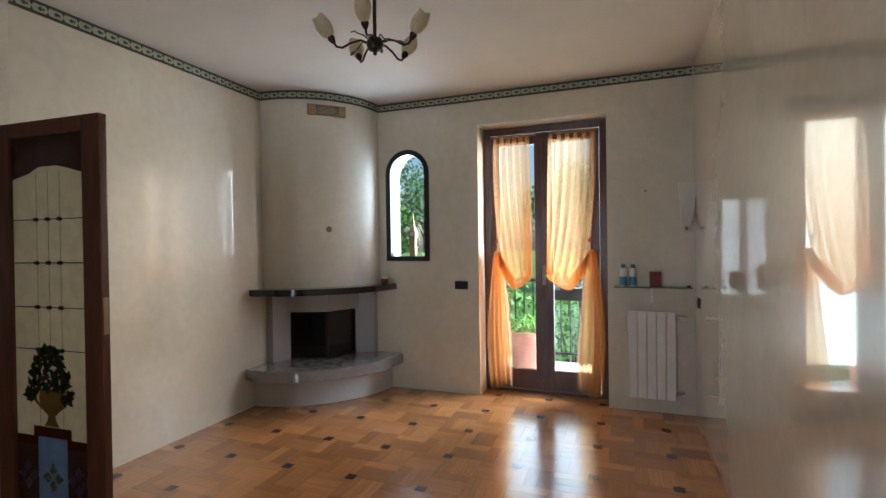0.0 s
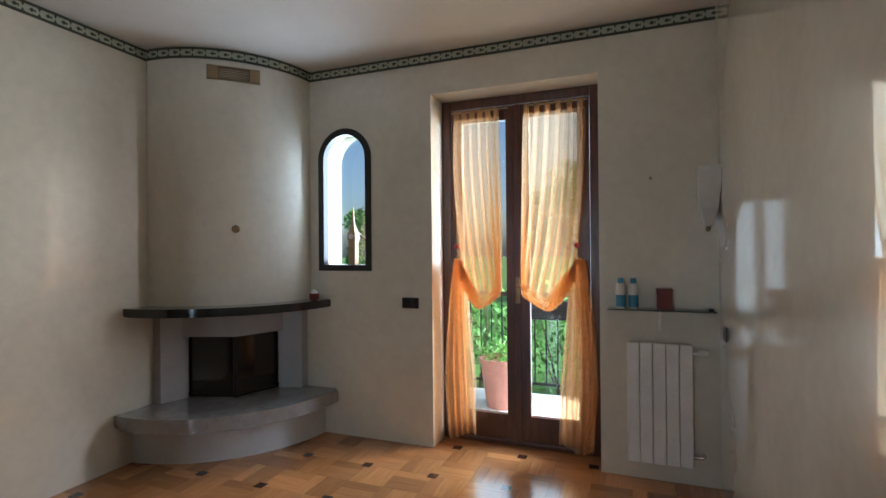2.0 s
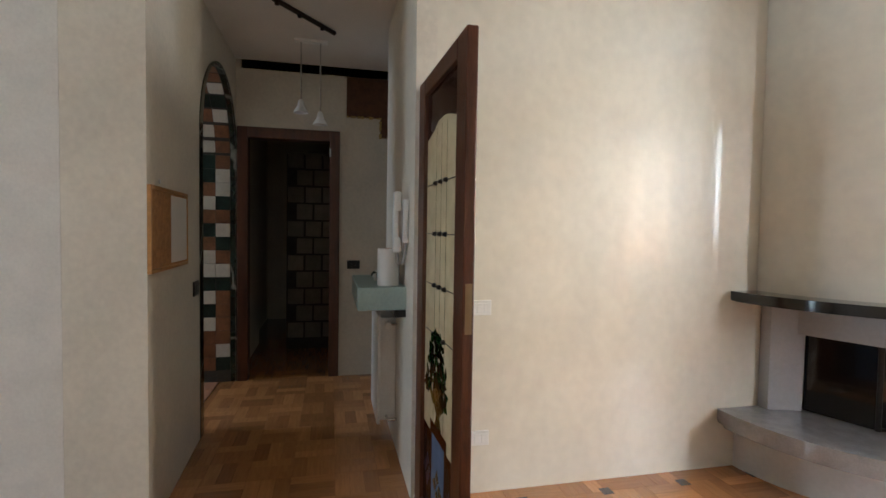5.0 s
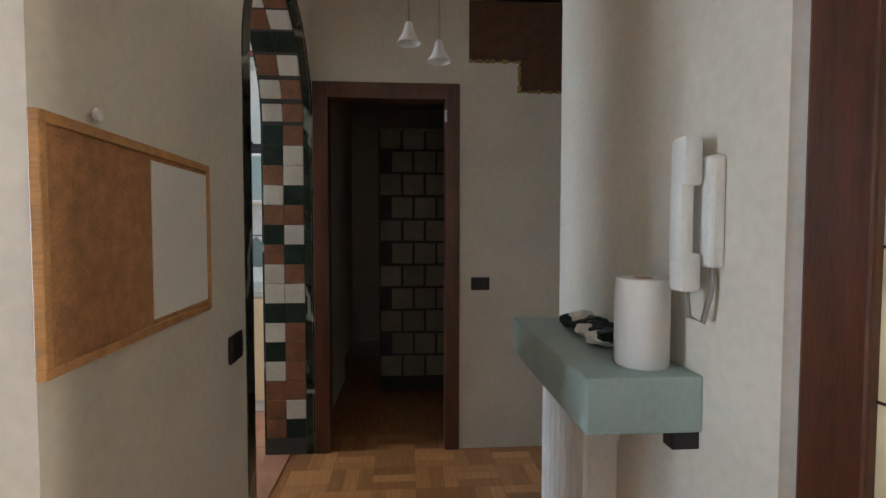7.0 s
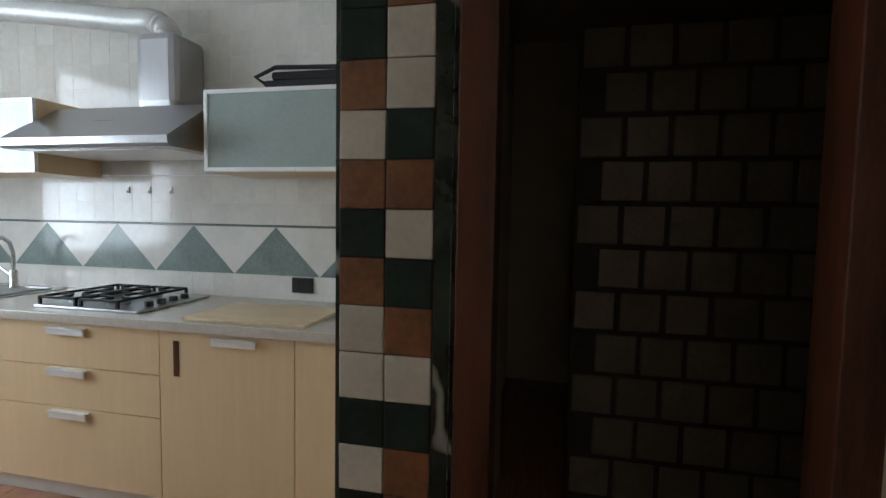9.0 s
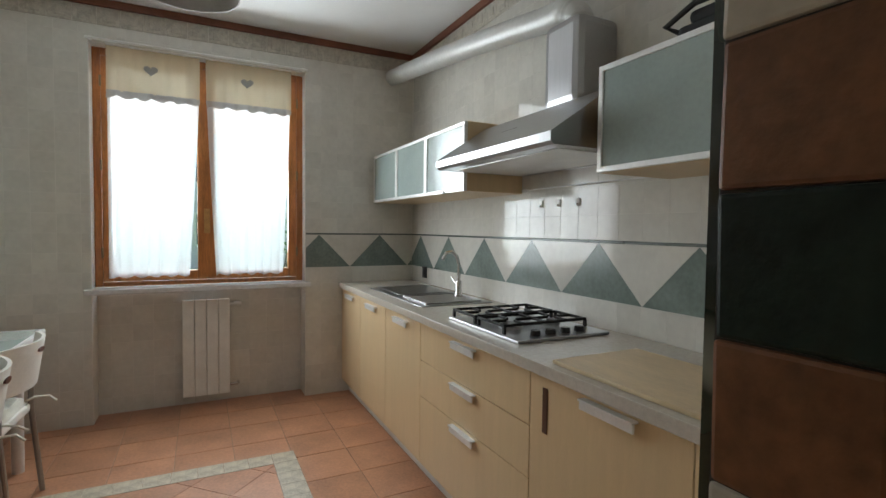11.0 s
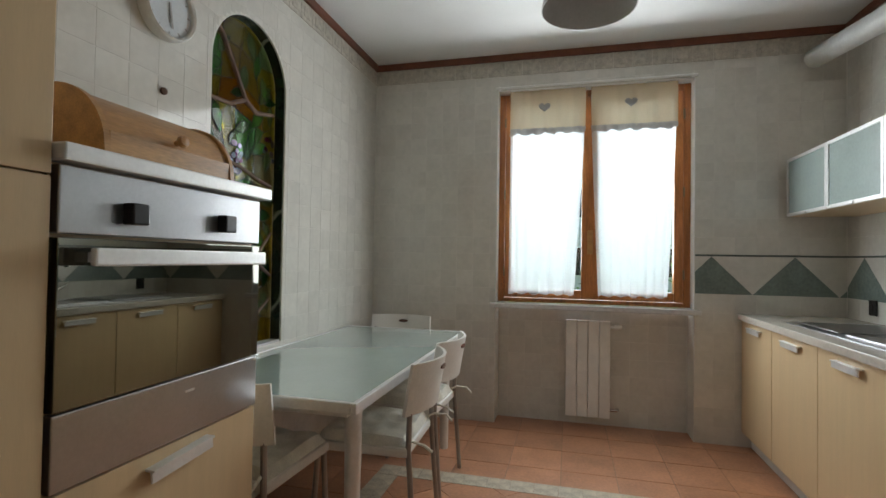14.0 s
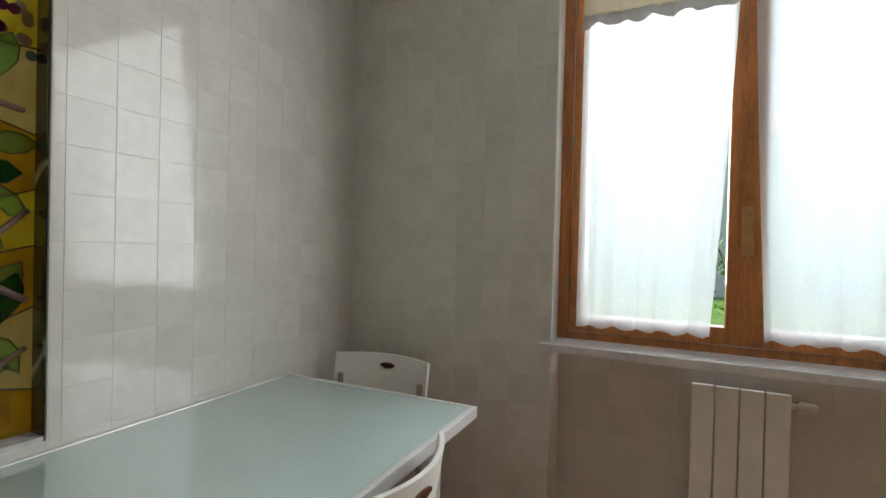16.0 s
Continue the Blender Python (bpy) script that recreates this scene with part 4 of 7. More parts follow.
# glazed door leaf standing open at the hall's mouth
leaf = thing("open_glazed_door", "dark wooden door leaf with leaded glass, standing open", "door", m=pose(-1.945, 2.505, 0.012, 0, 0, 2.2))
W_, H_ = 0.725, 1.965
bm = box(0, 0.115, -0.02, 0.02, 0, H_, 0.006)
box(W_ - 0.115, W_, -0.02, 0.02, 0, H_, 0.006, bm)
box(0.115, W_ - 0.115, -0.02, 0.02, 0, 0.075, 0.006, bm)
box(0.115, W_ - 0.115, -0.02, 0.02, H_ - 0.075, H_, 0.006, bm)
part("wood_frame", bm, DARKWOOD, leaf)
g0, g1 = 0.115, W_ - 0.115
mid = (g0 + g1) / 2


def pane_of(parent, name, outline, mat, label="", y0=-0.003, y1=0.003):
    return part(name, prism(outline, y0, y1, m=UPRIGHT_Y), mat, parent, label)


top_edge = [(g1, 1.70), (mid + 0.13, 1.73), (mid + 0.06, 1.745), (mid - 0.06, 1.745), (mid - 0.13, 1.715), (g0, 1.69)]
low_edge = [(g0, 0.435), (mid - 0.13, 0.435), (mid - 0.13, 0.485), (mid + 0.13, 0.485), (mid + 0.13, 0.435), (g1, 0.435)]
pane_of(leaf, "cream_pane", low_edge + top_edge, SG["cream"], "cream textured glass pane")
pane_of(leaf, "top_pane", [(g0, H_ - 0.075)] + top_edge[::-1] + [(g1, H_ - 0.075)], SG["dim"], "dark mottled glass")
pane_of(leaf, "stepped_band", [(g0, 0.39), (g0, 0.435), (mid - 0.13, 0.435), (mid - 0.13, 0.485), (mid + 0.13, 0.485), (mid + 0.13, 0.435), (g1, 0.435), (g1, 0.39), (mid + 0.1, 0.39), (mid + 0.1, 0.435), (mid - 0.1, 0.435), (mid - 0.1, 0.39)], SG["brown"], "brown glass band")
for a, b, t_ in ((g0, mid - 0.1, 0.39), (mid - 0.1, mid + 0.1, 0.435), (mid + 0.1, g1, 0.39)):
    pane_of(leaf, "foot_pane", [(a, 0.075), (b, 0.075), (b, t_), (a, t_)], SG["blue"] if t_ > 0.4 else SG["dim"], "grey blue patterned glass")
    c_ = (a + b) / 2
    for k in range(4):
        part("foot_motif", prism([(0, 0.01), (0.028, 0.035), (0, 0.075), (-0.028, 0.035)], 0.003, 0.0045, m=Matrix.Translation((c_, 0, 0.24)) @ UPRIGHT_Y @ Matrix.Rotation(radians(90 * k), 4, "Z") @ Matrix.Diagonal((1, 1, -1, 1))), SG["clear"] if t_ > 0.4 else SG["lilac"], leaf)
for z in (1.49, 1.28, 1.065, 0.86):
    part("lead_line", tube([(g0, -0.004, z), (g1, -0.004, z)], 0.0025, 6), LEAD, leaf)
    for dx in (-0.08, 0.0, 0.08):
        part("bead", lathe([(0, -0.011), (0.012, -0.007), (0.015, 0), (0.012, 0.007), (0, 0.011)], 10, m=Matrix.Translation((mid + dx, -0.005, z))), IRON, leaf, smooth=True)
for dx in (-0.08, 0.0, 0.08):
    part("lead_line", tube([(mid + dx, -0.004, 0.49), (mid + dx, -0.004, 1.72)], 0.0007, 6), LEAD, leaf)
urn = [(-0.05, 0.39), (0.05, 0.39), (0.03, 0.415), (0.022, 0.44), (0.06, 0.47), (0.085, 0.52), (0.075, 0.57), (-0.075, 0.57), (-0.085, 0.52), (-0.06, 0.47), (-0.022, 0.44), (-0.03, 0.415)]
pane_of(leaf, "urn", [(mid + x, z + 0.1) for x, z in urn], SG["olive"], "olive glass urn", -0.006, -0.003)
for s_ in (-1, 1):
    part("urn_handle", tube([(mid + s_ * 0.075, -0.006, 0.66), (mid + s_ * 0.115, -0.006, 0.665), (mid + s_ * 0.12, -0.006, 0.62), (mid + s_ * 0.08, -0.006, 0.59), (mid + s_ * 0.06, -0.006, 0.575)], 0.006, 6), SG["olive"], leaf)
rnd = random.Random(4)
for k in range(150):
    h = rnd.random()
    x, z = mid + rnd.uniform(-1, 1) * 0.155 * (1.02 - 0.75 * h ** 1.6) * (0.55 + 0.45 * min(1, 4 * h)), 0.66 + 0.21 * h
    if rnd.random() < 0.2:
        x, z = mid + rnd.choice((-1, 1)) * rnd.uniform(0.10, 0.155), 0.665 - rnd.uniform(0, 0.05)
    t_ = rnd.uniform(0, 360)
    part("glass_leaf", prism([(-0.026, 0), (-0.005, 0.014), (0.028, 0), (-0.005, -0.014)], 0, 0.002, m=Matrix.Translation((x, -0.0052 - 0.0001 * k, z)) @ UPRIGHT_Y @ Matrix.Rotation(radians(t_), 4, "Z") @ Matrix.Diagonal((1, 1, -1, 1))), SG[("bouquet", "bouquet", "dark_green")[k % 3]], leaf)
part("lock_plate", box(W_ - 0.0005, W_ + 0.001, -0.012, 0.012, 0.95, 1.12), BRASSGREY, leaf)


# ---- hall ----
door_frame = tagged(new("door_3"), "dark wooden door frame of an open doorway", "door", kind="structure")
door_frame.matrix_basis = pose(-4.07, 1.735, 0)
bm = box(-0.10, 0.018, -0.42, -0.335, 0, 2.15, 0.004)
box(-0.10, 0.018, 0.335, 0.42, 0, 2.15, 0.004, bm)
box(-0.10, 0.018, -0.335, 0.335, 2.06, 2.15, 0.004, bm)
part("frame", bm, DARKWOOD, door_frame)
part("hinge", box(0.0, 0.021, 0.332, 0.345, 1.93, 2.0, 0.002), WHITEMETAL, door_frame, "pale metal hinge")

blocks = tagged(new("wall_blocks", finish(box(-5.25, -5.155, 1.62, 3.4, 0, 2.1), "wall_blocks", DARKGROUT)), "rough wall of pale stone blocks, colour darkened for the unlit room", "wall", kind="structure")
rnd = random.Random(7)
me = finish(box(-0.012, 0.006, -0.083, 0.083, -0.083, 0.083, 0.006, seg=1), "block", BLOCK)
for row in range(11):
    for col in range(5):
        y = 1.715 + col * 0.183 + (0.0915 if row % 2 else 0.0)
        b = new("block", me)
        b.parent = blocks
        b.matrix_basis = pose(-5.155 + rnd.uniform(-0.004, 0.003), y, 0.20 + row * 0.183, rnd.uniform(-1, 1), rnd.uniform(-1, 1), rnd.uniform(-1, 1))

plate("wall_switch", "black wall switch beside the dark doorway", pose(-4.069, 2.28, 0.99, 0, 0, 90), 0.11, 0.075)
plate("wall_switch", "black wall switch beside the archway", pose(-2.765, 1.3132, 0.945, 0, 0, 182.2), 0.12, 0.085)

patch = tagged(new("trim_brown_patch"), "stepped patch of rough dark brown plaster", "wall finish", kind="structure")
patch.matrix_basis = pose(-4.07, 0, 0)
outline = [(2.21, 2.63), (2.21, 2.285), (2.505, 2.285), (2.505, 2.115), (2.83, 2.115), (2.83, 1.95), (3.38, 1.95), (3.38, 2.63)]
part("plaster", prism(outline, 0.0, 0.006, m=UPRIGHT_X), BROWNPATCH, patch)
rnd = random.Random(11)
bm = bmesh.new()
for a, b in zip(outline[1:7], outline[2:8]):
    n = max(2, int((Vector(b) - Vector(a)).length / 0.022))
    for k in range(n):
        p = Vector(a).lerp(Vector(b), (k + rnd.random()) / n)
        s = rnd.uniform(0.005, 0.012)
        box(0, 0.008, p.x - s, p.x + s, p.y - s, p.y + s, bm=bm)
tagged(part("ragged_edge", bm, OCHRE, patch, "ragged ochre edge"), kind="stuff")
border("trim_border_hall", [(-4.07, 1.35), (-4.07, 3.395)][::-1], "green and cream printed wall border in the hall")

# archway to the kitchen: dark marble edging and two columns of small tiles
arch = tagged(new("trim_archway"), "archway lined with brown, green and cream tiles", "archway", kind="structure")
AX0, AX1, ATOP, PROUD = -4.06, -2.967, 2.46, 0.083
ar = (AX1 - AX0) / 2
acx, asp = (AX0 + AX1) / 2, ATOP - ar


def edging(y0, y1, wide, near_wide):
    bm = bmesh.new()
    inn = [(AX0, 0.0), (AX0, asp)] + arc(acx, asp, ar, 180, 0, 28)[1:-1] + [(AX1, asp), (AX1, 0.0)]
    out = [(AX0 - wide, 0.0), (AX0 - wide, asp)] + [(acx + (ar + wide + (near_wide - wide) * k / 28) * math.cos(math.pi * (1 - k / 28)), asp + (ar + wide) * math.sin(math.pi * (1 - k / 28))) for k in range(1, 28)] + [(AX1 + near_wide, asp), (AX1 + near_wide, 0.0)]
    rows4 = [[bm.verts.new((x, y, z)) for x, z in o] for o, y in ((inn, y0), (inn, y1), (out, y1), (out, y0))]
    for a, b in zip(rows4, rows4[1:] + rows4[:1]):
        for k in range(len(inn) - 1):
            bm.faces.new((a[k], a[k + 1], b[k + 1], b[k]))
    for k in (0, -1):
        bm.faces.new([r[k] for r in rows4])
    return bm


part("marble_edging", edging(1.3035, 1.312, 0.009, 0.075), GREENMARBLE, arch, "dark green marble edging with pale veins")
part("marble_edging", edging(1.025, 1.0345, 0.02, 0.02), GREENMARBLE, arch)
tile_me = {k: finish(box(-0.0555, 0.0555, -0.0558, 0.0558, -0.002, 0.006, 0.004, seg=2), "jamb_tile", v) for k, v in (("b", JAMB_BROWN), ("g", JAMB_GREEN), ("w", JAMB_WHITE))}
PATTERN = ["wb", "gb", "gw", "bw", "wg", "bb", "gw", "bg", "wb", "ww", "gg", "wb", "gb", "wb", "bb", "bw", "bg", "ww", "bg", "gw", "wb", "bg", "gb", "wg", "bb", "gw"]


def jamb_tile(kind, m):
    t_ = new("jamb_tile", tile_me[kind])
    t_.parent = arch
    t_.matrix_basis = m


rnd = random.Random(3)
for row in range(20):
    z = 1.279 - 0.1125 * (row - 6)
    pair = PATTERN[row]
    if z < 0.05 or z > asp:
        continue
    for col in range(2):
        y = 1.0925 + 0.113 * col
        j = rnd.uniform(-0.8, 0.8)
        jamb_tile(pair[col], pose(AX0, y, z, 0, 90, 0) @ pose(0, 0, 0.0, j, j, j))
        jamb_tile(pair[1 - col], pose(AX1 - PROUD, y, z, 0, -90, 0) @ pose(0, 0, 0.0, j, -j, j))
extra = ["gw", "bg", "wb", "gb", "bw", "gg", "wb"]
for k in range(3):
    z = 1.279 + 0.1125 * (7 + k)
    if z < asp + 0.02:
        for col in range(2):
            jamb_tile(extra[k][col], pose(AX0, 1.0925 + 0.113 * col, z, 0, 90, 0))
            jamb_tile(extra[k][col], pose(AX1 - PROUD, 1.0925 + 0.113 * col, z, 0, -90, 0))
n_arch = int(math.pi * ar / 0.1155)
for k in range(n_arch):
    a = math.pi * (k + 0.5) / n_arch
    m = Matrix.Translation((acx + (ar - PROUD * (1 - a / math.pi)) * math.cos(a), 0, asp + ar * math.sin(a))) @ Matrix.Rotation(-(a + math.pi / 2), 4, "Y")
    for col in range(2):
        jamb_tile("wbgbwg"[(k * 2 + col * 3 + k // 3) % 6], m @ pose(0, 1.0925 + 0.113 * col, 0))

bm = edging(1.266, 1.3025, -0.004, -0.004)
part("marble_edging", bm, GREENMARBLE, arch)
part("grout_lining", edging(1.0355, 1.2655, -0.002, -PROUD - 0.002), DARKGROUT, arch, "dark grout between the tiles")

# cork board
board = thing("cork_board", "cork notice board with a sheet of white paper", "notice board", m=pose(-2.225, 1.334, 1.292, 0, 0, 2.2))
part("cork_panel", box(-0.30, 0.31, 0.0, 0.010, -0.17, 0.17), CORK, board)
bm = box(-0.31, 0.32, 0.0, 0.016, 0.17, 0.187, 0.002)
box(-0.31, 0.32, 0.0, 0.016, -0.187, -0.17, 0.002, bm)
box(-0.31, -0.295, 0.0, 0.016, -0.17, 0.17, 0.002, bm)
box(0.305, 0.32, 0.0, 0.016, -0.17, 0.17, 0.002, bm)
part("wood_rim", bm, BREADWOOD, board)
part("paper", box(-0.29, 0.0, 0.0105, 0.0125, -0.16, 0.16), PAPER, board, "blank white paper sheet")
part("hanger", lathe([(0, 0), (0.012, 0.002), (0.01, 0.008), (0, 0.01)], 12, m=Matrix.Translation((0.17, 0.004, 0.21)) @ Matrix.Rotation(radians(-90), 4, "X")), WHITEPLASTIC, board)

# radiator with its shelf
radiator("white hall radiator under a thick shelf", 8, 0.055, 0.66, 0.11, pose(-3.0, 2.47, 0.14))
hs = thing("radiator_shelf", "thick grey-green wall shelf over the radiator", "shelf", m=pose(-2.52, 2.47, 0.95))
part("slab", box(-0.35, 0.35, -0.25, 0, -0.06, 0.06, 0.006), SHELFTEAL, hs)
part("end_bracket", box(0.30, 0.34, -0.06, 0, -0.10, -0.06, 0.004), BLACKPLASTIC, hs, "dark bracket")
roll = thing("paper_towel_roll", "white paper towel roll standing on the shelf", "paper roll", m=pose(-2.27, 2.385, 1.01))
bm = lathe([(0.021, 0.0), (0.056, 0.0), (0.058, 0.004), (0.058, 0.192), (0.056, 0.196), (0.021, 0.196)], 32)
part("paper_body", bm, PAPER, roll, smooth=True)
part("core", lathe([(0.019, 0.001), (0.021, 0.001), (0.021, 0.1965), (0.019, 0.1965)], 24), CORK, roll, "brown card core")
part("loose_sheet", box(-0.061, -0.0585, -0.04, 0.02, -0.0, 0.17), PAPER, roll)
cloth = thing("crumpled_cloth", "crumpled dark green and white cloth on the shelf", "cloth", m=pose(-2.55, 2.375, 1.0105))
rnd = random.Random(9)
for k in range(11):
    bm = bmesh.new()
    bmesh.ops.create_icosphere(bm, subdivisions=3, radius=1)
    for v in bm.verts:
        n_ = noise.noise(v.co * 1.3 + Vector((k * 5, 0, 0)))
        v.co = Vector((v.co.x * 0.042, v.co.y * 0.030, v.co.z * 0.019)) * (1 + 0.45 * n_)
    bm.transform(Matrix.Rotation(rnd.uniform(-0.6, 0.6), 4, "Z") @ Matrix.Rotation(rnd.uniform(-0.25, 0.25), 4, "Y"))
    low_z = min(v.co.z for v in bm.verts)
    bm.transform(Matrix.Translation((-0.13 + 0.027 * k, rnd.uniform(-0.025, 0.03), -low_z + (0.012 if k % 3 == 1 else 0.0))))
    part("fold", bm, (JAMB_GREEN, PAPER, JAMB_GREEN, BLACKCLOTH)[k % 4], cloth, smooth=True)
phone = thing("intercom_phone", "off-white wall intercom with handset and cord", "intercom", m=pose(-2.155, 2.469, 1.35))
part("base_plate", box(-0.045, 0.045, -0.03, 0, -0.11, 0.11, 0.008), WHITEPLASTIC, phone)
bm = bmesh.new()
box(-0.028, 0.028, -0.075, -0.035, 0.05, 0.15, 0.012, bm)
box(-0.024, 0.024, -0.078, -0.05, -0.10, 0.06, 0.01, bm)
box(-0.028, 0.028, -0.075, -0.035, -0.16, -0.08, 0.012, bm)
part("handset", bm, WHITEPLASTIC, phone, smooth=True)
part("cord", tube([(0.0, -0.05, -0.16), (0.01, -0.05, -0.21), (0.025, -0.03, -0.22), (0.03, -0.015, -0.15), (0.02, -0.01, -0.10)], 0.006, 8), LEGMETAL, phone, "dark coiled cord")

# ceiling lamps
spot = thing("ceiling_spot_bar", "dark wooden ceiling bar for spot lamps", "lamp", m=pose(-3.05, 1.93, 2.706, 0, 0, 0))
bm = tube([(-0.22, 0.17, -0.02), (0.22, -0.19, -0.02)], 0.016, 10)
part("bar", bm, BRONZE, spot)
for s in (-0.12, 0.05, 0.2):
    part("knuckle", lathe([(0.0, -0.05), (0.014, -0.045), (0.014, -0.02), (0, -0.018)], 12, m=Matrix.Translation((s, -0.82 * s - 0.01, 0))), BRONZE, spot)
pend = thing("hall_pendant", "small ceiling lamp with white bell shades", "lamp", m=pose(-3.5, 1.93, 2.706))
part("mount", box(-0.03, 0.03, -0.12, 0.12, -0.02, 0, 0.005), WHITEMETAL, pend)
for y, z in ((-0.07, -0.44), (0.07, -0.52)):
    part("rod", tube([(0, y, -0.02), (0, y, z - 0.02)], 0.005, 8), CHROME, pend)
    part("bell_shade", lathe([(0.006, z), (0.018, z - 0.01), (0.026, z - 0.05), (0.055, z - 0.10), (0.052, z - 0.10), (0.022, z - 0.05), (0.012, z - 0.015)], 20, m=Matrix.Translation((0, y, 0))), WHITEMETAL, pend, "white metal bell shade", True)


# ---- kitchen ----
place["origin"] = KITCHEN
KX, KE, KS = -5.2, -1.985, -2.5


def bar_handle(parent, m, length=0.2):
    """A flat satin bar; local x along, y outward negative."""
    bm = box(-length / 2, length / 2, -0.024, -0.018, -0.016, 0.016, 0.002)
    box(-length / 2, length / 2, -0.03, -0.004, 0.010, 0.016, 0.001, bm)
    return part("handle", bm, ALU, parent, "satin metal bar handle", m=m)


def unit(name, label, y0, y1, fronts, group="base units"):
    """A base cabinet on the west wall; fronts: (y0, y1, z0, z1, handle height or None)."""
    c = thing(name, label, "cabinet", group, pose(-4.62, (y0 + y1) / 2, 0.0, 0, 0, 90))
    half = (y1 - y0) / 2
    part("carcass", box(-half + 0.001, half - 0.001, 0.001, 0.575, 0.1, 0.832), BEECH, c)
    for a, b, z0, z1, hz in fronts:
        a, b = a - (y0 + y1) / 2, b - (y0 + y1) / 2
        d = part("drawer_front" if z1 - z0 < 0.45 else "door", box(a + 0.002, b - 0.002, -0.02, 0, z0 + 0.002, z1 - 0.002, 0.002), BEECH, c)
        if hz:
            bar_handle(d, pose((a + b) / 2 + (0.05 if hz > 0.79 and b - a < 0.7 else 0), -0.016, hz), 0.2)
    return c


unit("sink_cabinet", "narrow beech cabinet at the window end", -2.495, -2.0, [(-2.495, -2.0, 0.1, 0.83, 0.785)])
unit("sink_cabinet", "beech two-door cabinet under the sink", -2.0, -0.95, [(-2.0, -1.475, 0.1, 0.83, 0.785), (-1.475, -0.95, 0.1, 0.83, 0.785)])
unit("drawer_cabinet", "beech cabinet with three drawers under the hob", -0.95, -0.02, [(-0.95, -0.02, 0.635, 0.83, 0.795), (-0.95, -0.02, 0.45, 0.635, 0.61), (-0.95, -0.02, 0.1, 0.45, 0.42)])
c = unit("dishwasher_cabinet", "beech appliance front with a bar handle", -0.02, 0.6, [(-0.02, 0.6, 0.1, 0.83, 0.80)])
part("finger_slot", box(-0.24, -0.215, -0.0225, -0.0205, 0.64, 0.79), DARKWOOD, c, "dark vertical finger slot")
unit("end_cabinet", "plain beech cabinet at the archway end", 0.6, 1.07, [(0.6, 1.07, 0.1, 0.83, None)])
plinth = thing("plinth", "white plinth board under the base cabinets", "plinth", m=pose(-4.66, -0.7, 0))
part("plinth_board", box(-0.53, 0.0, -1.795, 1.8, 0.0, 0.0985), WHITEPLASTIC, plinth)
top = thing("worktop", "speckled beige kitchen worktop along the wall", "worktop", m=pose(-4.88, -0.7, 0.834))
part("slab", box(-0.318, 0.305, -1.796, 1.80, 0, 0.04, 0.004), WORKTOP, top)

sink = thing("sink", "stainless steel sink with a drainer", "sink", m=pose(-4.9, -1.56, 0.8745))
bm = box(-0.24, 0.22, -0.46, 0.44, 0, 0.004, 0.001)
part("steel_rim", bm, STEEL, sink)
bm = bmesh.new()
for a in ((-0.19, 0.17, 0.04, 0.05), (-0.19, 0.17, 0.38, 0.39), (-0.19, -0.18, 0.05, 0.38), (0.16, 0.17, 0.05, 0.38)):
    box(*a, 0.004, 0.012, 0.002, bm)
part("bowl_rim", bm, STEEL, sink)
# no hollow: a darker flat plate gives the shade inside the bowl
part("bowl", box(-0.18, 0.16, 0.05, 0.38, 0.0045, 0.006), LEGMETAL, sink, "flat darker metal plate in place of the shaded bowl")
for k in range(7):
    part("drainer_rib", box(-0.17 + 0.045 * k, -0.155 + 0.045 * k, -0.42, -0.02, 0.004, 0.009, 0.002), STEEL, sink)
part("cover_board", box(-0.20, 0.18, -0.43, 0.0, 0.0095, 0.014, 0.002), STEEL, sink, "flat steel drainer cover")
tap = thing("mixer_tap", "chrome mixer tap with a high curved spout", "tap", m=pose(-5.06, -1.40, 0.8795))
part("tap_body", lathe([(0.0, 0), (0.026, 0), (0.026, 0.006), (0.02, 0.015), (0.02, 0.09), (0.016, 0.1), (0, 0.1)], 18), CHROME, tap, smooth=True)
part("spout", tube([(0, 0, 0.08), (0, 0, 0.2), (0.015, 0.0, 0.255), (0.05, 0, 0.285), (0.09, 0, 0.275), (0.115, 0, 0.235)], [0.011, 0.011, 0.011, 0.011, 0.012, 0.013], 10), CHROME, tap, smooth=True)
part("lever", tube([(0.0, -0.015, 0.07), (0.0, -0.05, 0.085), (0.0, -0.10, 0.115)], [0.008, 0.007, 0.006], 8), CHROME, tap, smooth=True)

hob = thing("gas_hob", "steel four-burner gas hob with black grates", "hob", m=pose(-4.89, -0.465, 0.8745))
part("hob_plate", box(-0.23, 0.23, -0.285, 0.285, 0, 0.012, 0.004), STEEL, hob)
for x, y, r in ((-0.11, -0.17, 0.045), (0.11, -0.17, 0.035), (-0.11, 0.06, 0.035), (0.11, 0.06, 0.05)):
    bn = part("burner", lathe([(0, 0.012), (r, 0.012), (r, 0.022), (r * 0.8, 0.028), (0, 0.028)], 20, m=Matrix.Translation((x, y, 0))), STEEL, hob)
    part("burner_cap", lathe([(0, 0.0285), (r * 0.75, 0.0285), (r * 0.72, 0.035), (0, 0.036)], 20, m=Matrix.Translation((x, y, 0))), BLACKPLASTIC, bn)
